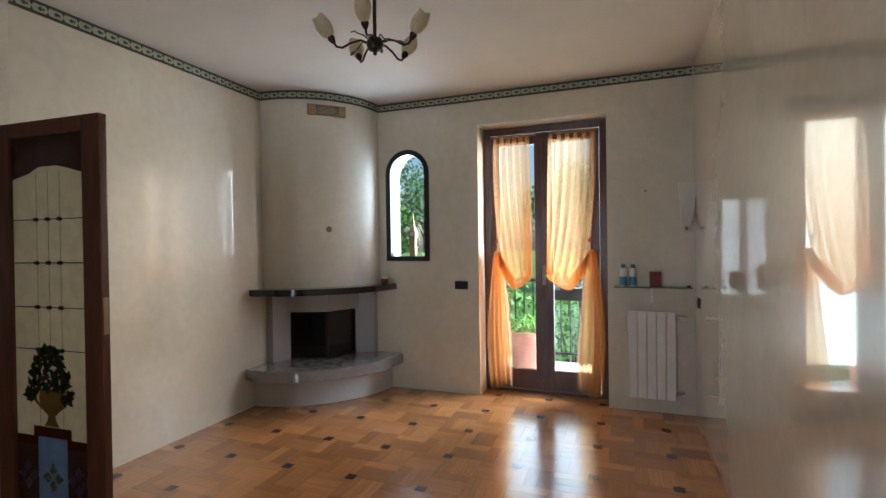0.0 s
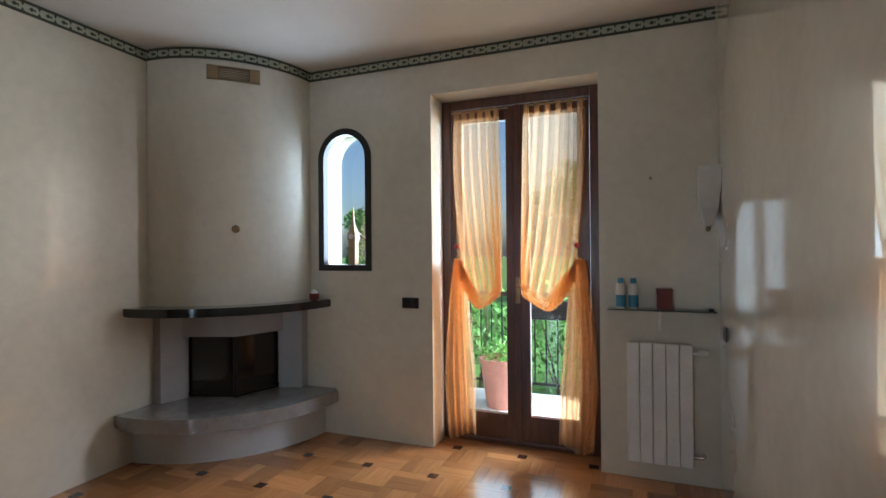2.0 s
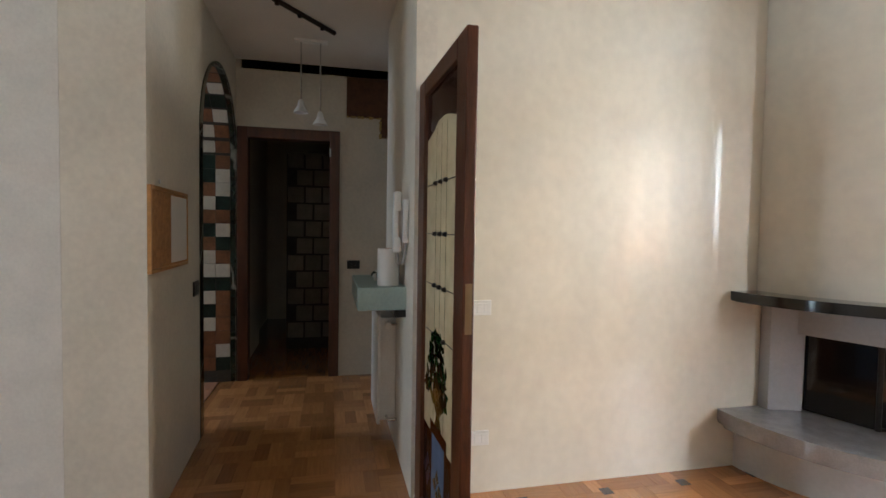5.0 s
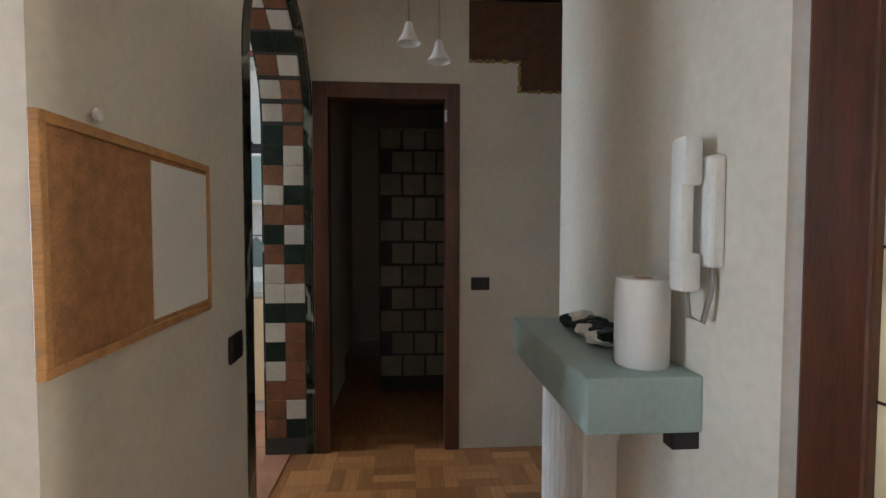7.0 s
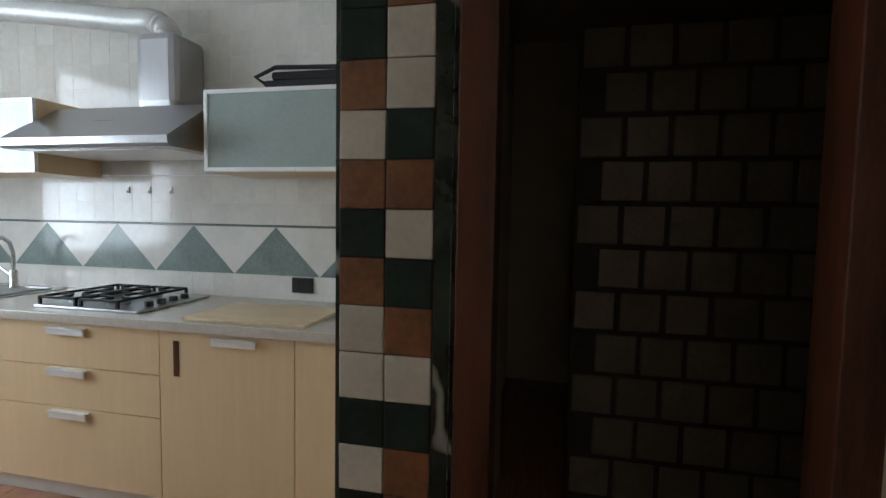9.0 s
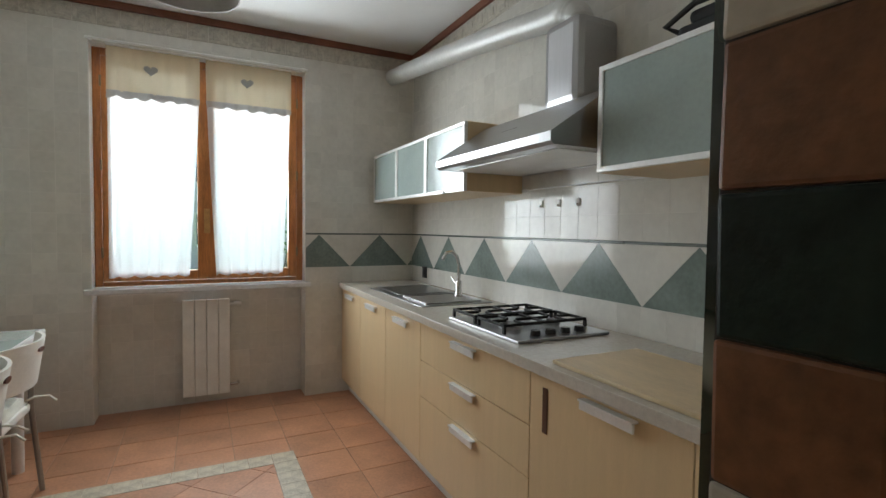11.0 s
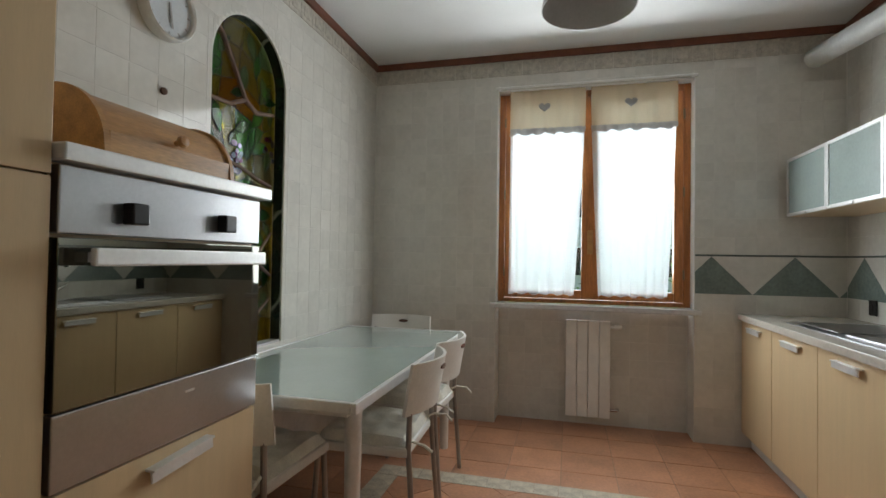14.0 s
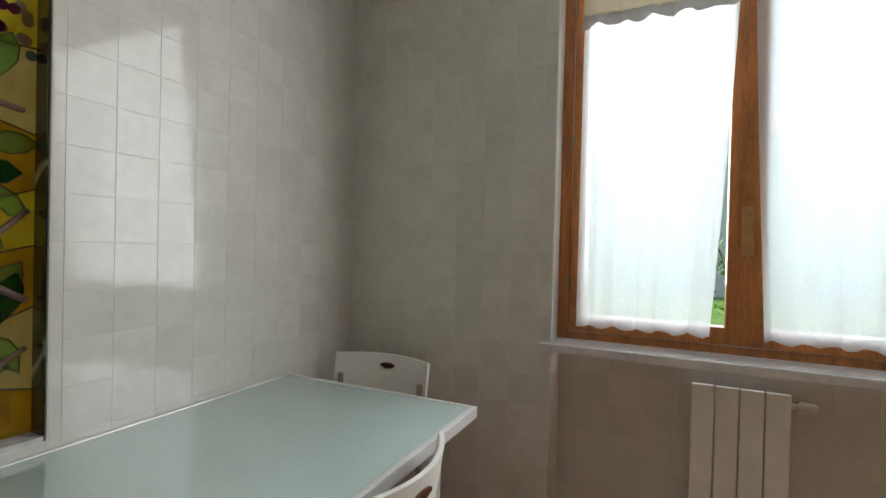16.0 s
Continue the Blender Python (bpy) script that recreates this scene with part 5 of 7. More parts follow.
for y in (-0.17, 0.06):
    bm = bmesh.new()
    for a, b in (((-0.21, y - 0.1), (0.21, y - 0.1)), ((-0.21, y + 0.1), (0.21, y + 0.1)), ((-0.21, y - 0.1), (-0.21, y + 0.1)), ((0.21, y - 0.1), (0.21, y + 0.1)), ((0, y - 0.1), (0, y + 0.1)), ((-0.21, y), (-0.14, y)), ((-0.08, y), (0.08, y)), ((0.14, y), (0.21, y)), ((-0.11, y - 0.1), (-0.11, y - 0.03)), ((-0.11, y + 0.03), (-0.11, y + 0.1)), ((0.11, y - 0.1), (0.11, y - 0.03)), ((0.11, y + 0.03), (0.11, y + 0.1))):
        box(min(a[0], b[0]) - 0.005, max(a[0], b[0]) + 0.005, min(a[1], b[1]) - 0.005, max(a[1], b[1]) + 0.005, 0.04, 0.052, 0.002, bm)
    for x in (-0.21, 0.21):
        for s in (-0.1, 0.1):
            box(x - 0.006, x + 0.006, y + s - 0.006, y + s + 0.006, 0.012, 0.042, bm=bm)
    part("grate", bm, IRON, hob, "black cast iron grate")
for k in range(4):
    part("knob", lathe([(0, 0.012), (0.021, 0.012), (0.019, 0.034), (0, 0.036)], 18, m=Matrix.Translation((-0.12 + 0.075 * k, 0.225, 0))), BLACKPLASTIC, hob, "black control knob")

cb = thing("chopping_board", "large pale wooden chopping board on the worktop", "chopping board", m=pose(-4.80, 0.36, 0.8745))
part("board", box(-0.19, 0.19, -0.28, 0.28, 0, 0.014, 0.005), BOARD, cb)


def wall_unit(label, y0, y1, panes, m_x=-4.85):
    c = thing("wall_cabinet", label, "cabinet", "wall units", pose(m_x, (y0 + y1) / 2, 1.505, 0, 0, 90))
    half = (y1 - y0) / 2
    part("carcass", box(-half, half, 0.0, 0.35, 0, 0.365, 0.002), BEECH, c)
    w = (y1 - y0) / panes
    for k in range(panes):
        a, b = -half + k * w + 0.002, -half + (k + 1) * w - 0.002
        d = new("flap_door")
        d.parent = c
        bm = box(a, a + 0.018, -0.02, 0, 0.002, 0.363, 0.001)
        box(b - 0.018, b, -0.02, 0, 0.002, 0.363, 0.001, bm)
        box(a + 0.018, b - 0.018, -0.02, 0, 0.002, 0.02, 0.001, bm)
        box(a + 0.018, b - 0.018, -0.02, 0, 0.345, 0.363, 0.001, bm)
        part("alu_frame", bm, ALU, d)
        part("frosted_pane", box(a + 0.018, b - 0.018, -0.014, -0.004, 0.02, 0.345), FROSTED, d, "grey green frosted glass")
        part("pull", box((a + b) / 2 - 0.02, (a + b) / 2 + 0.02, -0.028, -0.02, 0.004, 0.012, 0.002), ALU, d)
    return c


wall_unit("long wall cabinet with frosted glass flap doors", -2.42, -0.93, 3)
wall_unit("wall cabinet with a grey frosted glass flap door", 0.025, 0.90, 1)
tray = thing("folded_bag", "folded black bag on top of the wall cabinet", "bag", m=pose(-5.0, 0.64, 1.8705))
bm = box(-0.13, 0.13, -0.34, 0.17, 0, 0.042, 0.018)
part("bag_body", bm, BLACKCLOTH, tray)
part("upper_fold", box(-0.12, 0.12, -0.31, 0.16, 0.042, 0.08, 0.017), BLACKCLOTH, tray)
part("strap", tube([(0.10, -0.33, 0.02), (0.14, -0.37, 0.05), (0.13, -0.28, 0.092), (0.12, -0.1, 0.089), (0.13, 0.1, 0.08)], 0.01, 8), BLACKCLOTH, tray)

hood = thing("cooker_hood", "stainless steel cooker hood over the hob", "cooker hood", m=pose(-5.2, -0.47, 1.60))
w_ = 0.45
bm = bmesh.new()
prof = [(0.0, 0.0), (0.52, 0.0), (0.535, 0.012), (0.535, 0.045), (0.52, 0.055), (0.25, 0.235), (0.0, 0.235)]
prism(prof, -w_, w_, bm=bm, m=Matrix(((1, 0, 0, 0), (0, 0, 1, 0), (0, 1, 0, 0), (0, 0, 0, 1))))
part("canopy", bm, STEEL, hood)
part("filter", box(0.06, 0.46, -0.40, 0.40, -0.004, -0.001), ALU, hood, "flat metal grease filter")
part("control_strip", box(0.33, 0.37, -0.08, 0.04, 0.172, 0.178), BLACKPLASTIC, hood, m=Matrix.Translation((0.02, 0, -0.035)))
part("chimney", box(0.0, 0.225, 0.0, 0.225, 0.235, 0.60, 0.035), STEEL, hood, "grey flue cover")
duct_pts = [(0.12, 0.115, 0.56), (0.12, 0.105, 0.64), (0.12, 0.02, 0.695), (0.12, -0.12, 0.705)]
duct_pts += [(0.12 + 0.035 * math.sin(k / 13 * math.pi) + 0.1 * (k / 13) ** 2, -0.12 - 1.84 * k / 13, 0.705 + 0.205 * (k / 13) ** 0.9) for k in range(1, 14)]
fine_pts, rad_ = [], []
for a, b in zip(duct_pts, duct_pts[1:]):
    for k in range(6):
        fine_pts.append(Vector(a).lerp(Vector(b), k / 6))
        rad_.append(0.062 if k % 2 else 0.056)
part("flexible_duct", tube(fine_pts, rad_, 14), DUCT, hood, "pale ribbed flexible duct", True)

rail = thing("hook_rail", "thin metal hook rail on the tiles", "rail", m=pose(-5.197, -0.4, 1.52))
part("bar", tube([(0.018, -0.5, 0), (0.018, 0.42, 0)], 0.004, 8), ALU, rail)
for y in (-0.48, 0.4):
    part("holder", box(0, 0.02, y - 0.006, y + 0.006, -0.006, 0.006), ALU, rail)
for k in range(3):
    hk = thing("adhesive_hook", "small white adhesive hook on the tiles", "hook", "hooks on the tiles", pose(-5.197, -0.75 + 0.14 * k, 1.44))
    part("pad", box(0, 0.006, -0.012, 0.012, -0.018, 0.018, 0.002), WHITEPLASTIC, hk)
    part("peg", box(0.006, 0.016, -0.004, 0.004, -0.014, -0.006, 0.001), WHITEPLASTIC, hk)
plate("wall_socket", "black socket on the tiles above the worktop", pose(-5.197, 0.316, 0.953, 0, 0, 90), 0.12, 0.08)
plate("wall_socket", "black socket on the tiles by the sink", pose(-5.197, -2.22, 0.96, 0, 0, 90), 0.075, 0.09, keys=1)

# tall units with the oven
tall = thing("tall_cabinet", "tall beech cabinet beside the oven", "cabinet", m=pose(-2.57, 0.782, 0, 0, 0, -90))
part("carcass", box(-0.318, 0.318, 0.001, 0.58, 0.08, 2.45), BEECH, tall)
part("foot_board", box(-0.318, 0.318, 0.03, 0.57, 0.0, 0.08), WHITEPLASTIC, tall)
for z0, z1, hz in ((0.1, 1.343, 1.30), (1.347, 2.45, 1.40)):
    d = part("door", box(-0.318, 0.318, -0.02, 0, z0, z1, 0.002), BEECH, tall)
    bar_handle(d, pose(-0.10, -0.016, hz), 0.2)
tower_u = thing("oven_cabinet", "beech cabinet holding the built-in oven", "cabinet", m=pose(-2.57, 0.1575, 0, 0, 0, -90))
part("carcass", box(-0.299, 0.299, 0.001, 0.58, 0.08, 1.372), BEECH, tower_u)
part("foot_board", box(-0.299, 0.299, 0.03, 0.57, 0.0, 0.08), WHITEPLASTIC, tower_u)
d = part("drawer_front", box(-0.299, 0.299, -0.02, 0, 0.1, 0.76, 0.002), BEECH, tower_u)
bar_handle(d, pose(0.01, -0.016, 0.72, 0, -4, 0), 0.19)
shelf_top = thing("cabinet_top", "grey shelf board on the oven cabinet", "shelf board", m=pose(-2.57, 0.1575, 1.3725, 0, 0, -90))
part("board", box(-0.302, 0.33, -0.045, 0.58, 0, 0.034, 0.004), ALU, shelf_top)
oven = thing("built_in_oven", "stainless steel oven with a dark glass door", "oven", m=pose(-2.57, 0.1575, 0.765, 0, 0, -90))
part("control_panel", box(-0.297, 0.297, -0.026, -0.001, 0.475, 0.602, 0.003), STEEL, oven)
d = part("oven_door", box(-0.297, 0.297, -0.028, -0.001, 0.148, 0.468, 0.002), OVENGLASS, oven, "black mirror glass oven door")
bm = box(-0.262, 0.262, -0.075, -0.06, 0.415, 0.45, 0.004)
box(-0.24, -0.22, -0.062, -0.028, 0.422, 0.442, bm=bm)
box(0.22, 0.24, -0.062, -0.028, 0.422, 0.442, bm=bm)
part("door_handle", bm, ALU, d, "satin metal door handle")
part("lower_panel", box(-0.297, 0.297, -0.026, -0.001, 0.002, 0.144, 0.003), STEEL, oven)
for x in (-0.145, 0.137):
    part("knob", box(x - 0.021, x + 0.021, -0.055, -0.026, 0.50, 0.545, 0.004), BLACKPLASTIC, oven, "square black knob")
part("logo_mark", box(0.02, 0.05, -0.0268, -0.0262, 0.105, 0.111), WHITEPLASTIC, oven)

bin_ = thing("bread_bin", "honey wooden roll-top bread bin", "bread bin", m=pose(-2.34, 0.07, 1.4068))
side = [(-0.16, 0.0), (0.14, 0.0), (0.14, 0.19), (0.02, 0.19)] + arc(0.0, 0.03, 0.16, 90, 180, 12)
M_side = Matrix(((1, 0, 0, 0), (0, 0, 1, 0), (0, 1, 0, 0), (0, 0, 0, 1)))
for y0, y1 in ((0.2, 0.215), (-0.215, -0.2)):
    part("side_panel", prism(side, y0, y1, m=M_side), BREADWOOD, bin_)
roll_o = [(0.14, 0.182), (0.02, 0.182)] + arc(0.0, 0.03, 0.152, 90, 165, 12)
roll_i = [(x * 0.96 + 0.004, z * 0.96) for x, z in roll_o][::-1]
part("roll_top", prism(roll_o + roll_i, -0.199, 0.199, m=M_side), BREADWOOD, bin_, smooth=False)
part("front_board", box(-0.155, -0.143, -0.199, 0.199, 0, 0.075, 0.002), BREADWOOD, bin_)
part("bottom_board", box(-0.14, 0.138, -0.199, 0.199, 0, 0.012), BREADWOOD, bin_)
part("back_board", box(0.128, 0.139, -0.199, 0.199, 0.012, 0.17), BREADWOOD, bin_)
part("knob", lathe([(0, 0), (0.008, 0), (0.008, 0.012), (0.016, 0.018), (0.014, 0.03), (0, 0.032)], 14, m=Matrix.Translation((-0.146, 0.0, 0.09)) @ Matrix.Rotation(radians(-80), 4, "Y")), BREADWOOD, bin_, "round wooden knob", True)

clock = thing("wall_clock", "round white wall clock with pale dial", "clock", m=pose(-1.986, -0.378, 2.138, 0, -90, 0))
bm = lathe([(0.0, 0), (0.118, 0), (0.122, 0.01), (0.122, 0.045), (0.116, 0.052), (0.108, 0.046), (0.108, 0.03), (0, 0.03)], 40)
part("case", bm, WHITEPLASTIC, clock, smooth=True)
part("dial", lathe([(0, 0.0305), (0.107, 0.0305), (0.107, 0.032), (0, 0.032)], 40), plain("pale_dial", (0.60, 0.63, 0.65), 0.5), clock, "pale grey blue dial")
part("hour_hand", box(-0.055, 0.0, -0.003, 0.003, 0.034, 0.0355), LEGMETAL, clock)
part("minute_hand", box(-0.004, 0.004, -0.02, 0.075, 0.036, 0.0375), LEGMETAL, clock, m=Matrix.Rotation(radians(100), 4, "Z"))
for k in range(12):
    part("hour_mark", box(0.088, 0.10, -0.002, 0.002, 0.0325, 0.0335), LEGMETAL, clock, m=Matrix.Rotation(radians(30 * k), 4, "Z"))
hook = thing("wall_hook", "dark round hook on the wall tiles", "hook", m=pose(-1.986, -0.389, 1.827, 0, -90, 0))
part("disc", lathe([(0, 0), (0.014, 0), (0.014, 0.01), (0, 0.014)], 14), BROWNPATCH, hook)

# table and chairs
table = thing("kitchen_table", "kitchen table with a frosted glass top and metal rim", "table", m=pose(-2.40, -1.22, 0))
part("glass_top", box(-0.40, 0.395, -0.84, 0.84, 0.706, 0.721, 0.002), TABLEGLASS, table, "pale green frosted glass top")
bm = box(-0.42, -0.40, -0.86, 0.86, 0.685, 0.7235, 0.004)
box(0.395, 0.412, -0.86, 0.86, 0.685, 0.7235, 0.004, bm)
box(-0.40, 0.395, -0.86, -0.84, 0.685, 0.7235, 0.004, bm)
box(-0.40, 0.395, 0.84, 0.86, 0.685, 0.7235, 0.004, bm)
part("metal_rim", bm, ALU, table)
part("underframe", box(-0.36, 0.36, -0.80, 0.80, 0.655, 0.705), WHITEMETAL, table)
for x, y in ((-0.33, 0.68), (-0.33, -0.70), (0.34, 0.68), (0.34, -0.70)):
    part("leg", lathe([(0.0, 0), (0.026, 0), (0.026, 0.01), (0.032, 0.64), (0.032, 0.656), (0, 0.656)], 18, m=Matrix.Translation((x, y, 0))), ALU, table, smooth=True)


def chair(m):
    """Faces local +y; the back stands at -y."""
    c = thing("kitchen_chair", "white plywood chair with metal legs and a tufted cushion", "chair", "chairs round the table", m)
    bm = box(-0.205, 0.205, -0.20, 0.21, 0.405, 0.445, 0.012)
    part("seat", bm, CHAIRWHITE, c)
    for x in (-0.19, 0.19):
        part("leg", tube([(x, 0.19, 0.405), (x * 1.06, 0.215, 0.0)], 0.0115, 10), LEGMETAL, c)
        part("leg", tube([(x, -0.205, 0.70), (x, -0.20, 0.43), (x * 1.06, -0.235, 0.0)], 0.0115, 10), LEGMETAL, c)
    n, bm = 18, bmesh.new()
    outer, inner_, cols = [], [], []
    for k in range(n + 1):
        u = -1 + 2 * k / n
        x = 0.225 * u
        y = -0.205 - 0.075 * (1 - u * u)
        cols.append([bm.verts.new((x, y + dy, z)) for z, dy in ((0.575, 0.012), (0.785, -0.022))] + [bm.verts.new((x * 0.985, y + 0.013 + dy, z)) for z, dy in ((0.785, -0.022), (0.575, 0.012))])
    for k, (p, q) in enumerate(zip(cols, cols[1:])):
        for j in range(4):
            bm.faces.new((p[j], p[(j + 1) % 4], q[(j + 1) % 4], q[j]))
    bm.faces.new(cols[0][::-1])
    bm.faces.new(cols[-1])
    part("backrest", bm, CHAIRWHITE, c, "curved white plywood back", True)
    # the back is not pierced: a dark oval paints the hole's shade
    slot = [(0.035 * math.cos(a) * (1 if abs(math.cos(a)) < 0.1 else 1), 0.011 * math.sin(a)) for a in [2 * math.pi * k / 20 for k in range(20)]]
    part("hand_hole", prism(slot, -0.2885, -0.262, m=Matrix.Translation((0, -0.012, 0.74)) @ UPRIGHT_Y), DARKWOOD, c, "dark oval plug in place of the shaded hand hole")
    nx, bm = 20, bmesh.new()
    top_v = {}
    for i in range(nx + 1):
        for j in range(nx + 1):
            u, v = i / nx * 2 - 1, j / nx * 2 - 1
            edge = (1 - u ** 6) * (1 - v ** 6)
            tuft = sum(math.exp(-((u - a) ** 2 + (v - b) ** 2) / 0.025) for a in (-0.5, 0, 0.5) for b in (-0.5, 0, 0.5))
            z = 0.448 + 0.048 * max(edge, 0) ** 0.35 - 0.022 * min(tuft, 1) + 0.004 * math.sin(7 * u + 3 * v)
            top_v[i, j, 1] = bm.verts.new((0.195 * u, 0.005 + 0.195 * v, z))
            top_v[i, j, 0] = bm.verts.new((0.195 * u, 0.005 + 0.195 * v, 0.4465))
    for i in range(nx):
        for j in range(nx):
            for s in (0, 1):
                f = [top_v[i, j, s], top_v[i + 1, j, s], top_v[i + 1, j + 1, s], top_v[i, j + 1, s]]
                bm.faces.new(f if s else f[::-1])
    for k in range(nx):
        for a, b in (((k, 0), (k + 1, 0)), ((k, nx), (k + 1, nx)), ((0, k), (0, k + 1)), ((nx, k), (nx, k + 1))):
            bm.faces.new((top_v[(*a, 0)], top_v[(*b, 0)], top_v[(*b, 1)], top_v[(*a, 1)]))
    cu = part("cushion", bm, CUSHION, c, "pale green tufted seat cushion", True)
    for x in (-0.17, 0.17):
        part("tie_ribbon", tube([(x, -0.18, 0.455), (x * 1.1, -0.215, 0.47), (x * 1.2, -0.27, 0.465), (x * 1.15, -0.30, 0.44)], 0.006, 6), CUSHION, cu)
    return c


first = chair(pose(-2.67, -0.93, 0, 0, 0, -88))
copy_thing(first, KITCHEN @ pose(-2.65, -1.46, 0, 0, 0, -92))
copy_thing(first, KITCHEN @ pose(-2.33, -0.52, 0, 0, 0, 178))
copy_thing(first, KITCHEN @ pose(-2.31, -2.06, 0, 0, 0, 2))

# pendant lamp
lamp = thing("pendant_lamp", "grey metal bell pendant lamp over the kitchen", "lamp", m=pose(-3.56, -0.95, 2.74))
part("ceiling_rose", lathe([(0.0, 0.0), (0.05, -0.001), (0.045, -0.03), (0.01, -0.04), (0, -0.04)][::-1], 18), SHADEGREY, lamp)
part("cord", tube([(0, 0, -0.03), (0, 0, -0.16)], 0.004, 8), WHITEPLASTIC, lamp)
bm = lathe([(0.02, -0.13), (0.035, -0.15), (0.045, -0.23), (0.075, -0.28), (0.14, -0.35), (0.178, -0.42), (0.192, -0.49), (0.188, -0.49), (0.173, -0.42), (0.135, -0.355), (0.07, -0.286), (0.038, -0.235), (0.02, -0.15)], 40)
part("shade", bm, SHADEGREY, lamp, "grey bell-shaped metal shade", True)
part("bulb", lathe([(0.0, -0.36), (0.02, -0.355), (0.03, -0.33), (0.02, -0.29), (0.012, -0.24), (0, -0.24)], 16), WHITEPLASTIC, lamp, smooth=True)

# window
kw = tagged(new("window_2"), "honey pine two-casement window above a marble sill", "window", kind="structure")
kw.matrix_basis = KITCHEN @ pose(-3.64, -2.60, 0)
hw = 0.672
bm = box(-hw, -hw + 0.045, -0.07, 0, 0.89, 2.468, 0.004)
box(hw - 0.045, hw, -0.07, 0, 0.89, 2.468, 0.004, bm)
box(-hw + 0.045, hw - 0.045, -0.07, 0, 0.89, 0.92, 0.004, bm)
box(-hw + 0.045, hw - 0.045, -0.07, 0, 2.42, 2.468, 0.004, bm)
part("window_frame", bm, WARMWOOD, kw)
for s in (-1, 1):
    a, b = sorted((s * 0.001, s * (hw - 0.048)))
    cs = new("casement")
    cs.parent = kw
    bm = box(a, a + 0.06, -0.05, 0.012, 0.925, 2.415, 0.005)
    box(b - 0.06, b, -0.05, 0.012, 0.925, 2.415, 0.005, bm)
    box(a + 0.06, b - 0.06, -0.05, 0.012, 0.925, 0.99, 0.005, bm)
    box(a + 0.06, b - 0.06, -0.05, 0.012, 2.35, 2.415, 0.005, bm)
    part("sash", bm, WARMWOOD, cs)
    p_ = part("pane", box(a + 0.055, b - 0.055, -0.022, -0.018, 0.985, 2.355), CLEAR, cs, "clear glass pane")
    p_.visible_shadow = False
    for z in (1.12, 1.7, 2.25):
        part("hinge", lathe([(0.006, z - 0.035), (0.007, z - 0.03), (0.007, z + 0.03), (0.006, z + 0.035)], 8, m=Matrix.Translation((s * (hw - 0.046), 0.014, 0))), BRASSGREY, cs)
part("handle_plate", box(0.0 - 0.02, 0.02, 0.0125, 0.02, 1.255, 1.43, 0.003), BREADWOOD, kw, "pale wooden handle plate")
part("meeting_strip", box(-0.022, 0.022, 0.0115, 0.0123, 0.93, 2.41), WARMWOOD, kw)
part("window_sill", box(-0.712, 0.712, -0.02, 0.145, 0.852, 0.888, 0.006), MARBLE, kw, "white marble sill")
part("reveal_lining", box(-hw - 0.002, hw + 0.002, 0.0005, 0.1, 2.4675, 2.4695), WHITEMETAL, kw)
for s in (-1, 1):
    part("reveal_lining", box(min(s * 0.6715, s * 0.6745), max(s * 0.6715, s * 0.6745), 0.0005, 0.102, 0.888, 2.4675), WHITEMETAL, kw)
rodk = thing("curtain_rod", "slim white curtain rod over the window", "curtain rod", m=pose(-3.64, -2.49, 2.487))
part("pole", tube([(-0.69, 0, 0), (0.69, 0, 0)], 0.009, 10), WHITEMETAL, rodk)
for x in (-0.66, 0.66):
    part("holder", box(x - 0.008, x + 0.008, -0.012, 0.006, -0.02, 0.012), WHITEMETAL, rodk)


def net_curtain(x0, x1, seed):
    """A voile on one casement with a cream valance and a heart."""
    c = thing("net_curtain", "white voile curtain with a cream valance and heart", "curtain", "kitchen window curtains", pose((x0 + x1) / 2, -2.575, 0))
    half = (x1 - x0) / 2
    rr = random.Random(seed)
    ph = [rr.uniform(0, 6) for _ in range(4)]

    def cloth(z0, z1, amp, nu, nv, ruffle, y, inner=0.0, outer=0.0):
        """A hanging sheet; inner and outer: how far its foot is drawn in at the window's middle and at its side."""
        side = -1 if seed == 1 else 1  # which end is the window's middle

        def at(i, v):
            u = 2 * i - 1
            p = u * 11 + ph[1] + 0.6 * v + 1.5 * math.sin(2 * u + ph[3])
            z = z1 + (z0 - z1) * v + ruffle * math.sin(u * 17 + ph[0]) * v
            yy = y + amp * (0.4 + 0.6 * v) * math.sin(p) + 0.3 * amp * math.sin(u * 27 + ph[2])
            x = half * u + 0.5 * amp * v * math.sin(2 * p) - side * v ** 1.3 * (inner * (0.5 + 0.5 * u * side) - outer * (0.5 - 0.5 * u * side))
            return x, yy, z

        return draped(nu, nv, at)

    part("voile", cloth(0.955, 2.42, 0.011, 90, 24, 0.006, 0.018, 0.07 if seed == 1 else 0.055, 0.0 if seed == 1 else 0.058), WHITE_SHEER, c, smooth=True)
    part("valance", cloth(2.175, 2.475, 0.007, 40, 6, 0.006, 0.042), CREAM_CLOTH, c, "cream cloth valance", True)
    part("grey_ruffle", cloth(2.140, 2.185, 0.012, 60, 3, 0.009, 0.046), GREY_CLOTH, c, "grey ruffled edging", True)
    heart = [(0.042 * (math.sin(a) ** 3), 0.034 * (0.8125 * math.cos(a) - 0.3125 * math.cos(2 * a) - 0.125 * math.cos(3 * a) - 0.0625 * math.cos(4 * a))) for a in [2 * math.pi * k / 28 for k in range(28)]]
    part("heart", prism(heart, 0.056, 0.070, m=Matrix.Translation((0.02, 0, 2.335)) @ UPRIGHT_Y), plain("grey_felt", (0.34, 0.32, 0.31), 0.9), c, "grey felt heart")
    return c


net_curtain(-3.60, -3.055, 1)
net_curtain(-4.216, -3.637, 2)
radiator("white four-section radiator in the window niche", 4, 0.078, 0.70, 0.10, pose(-3.475, -2.68, 0.075, 0, 0, 180))

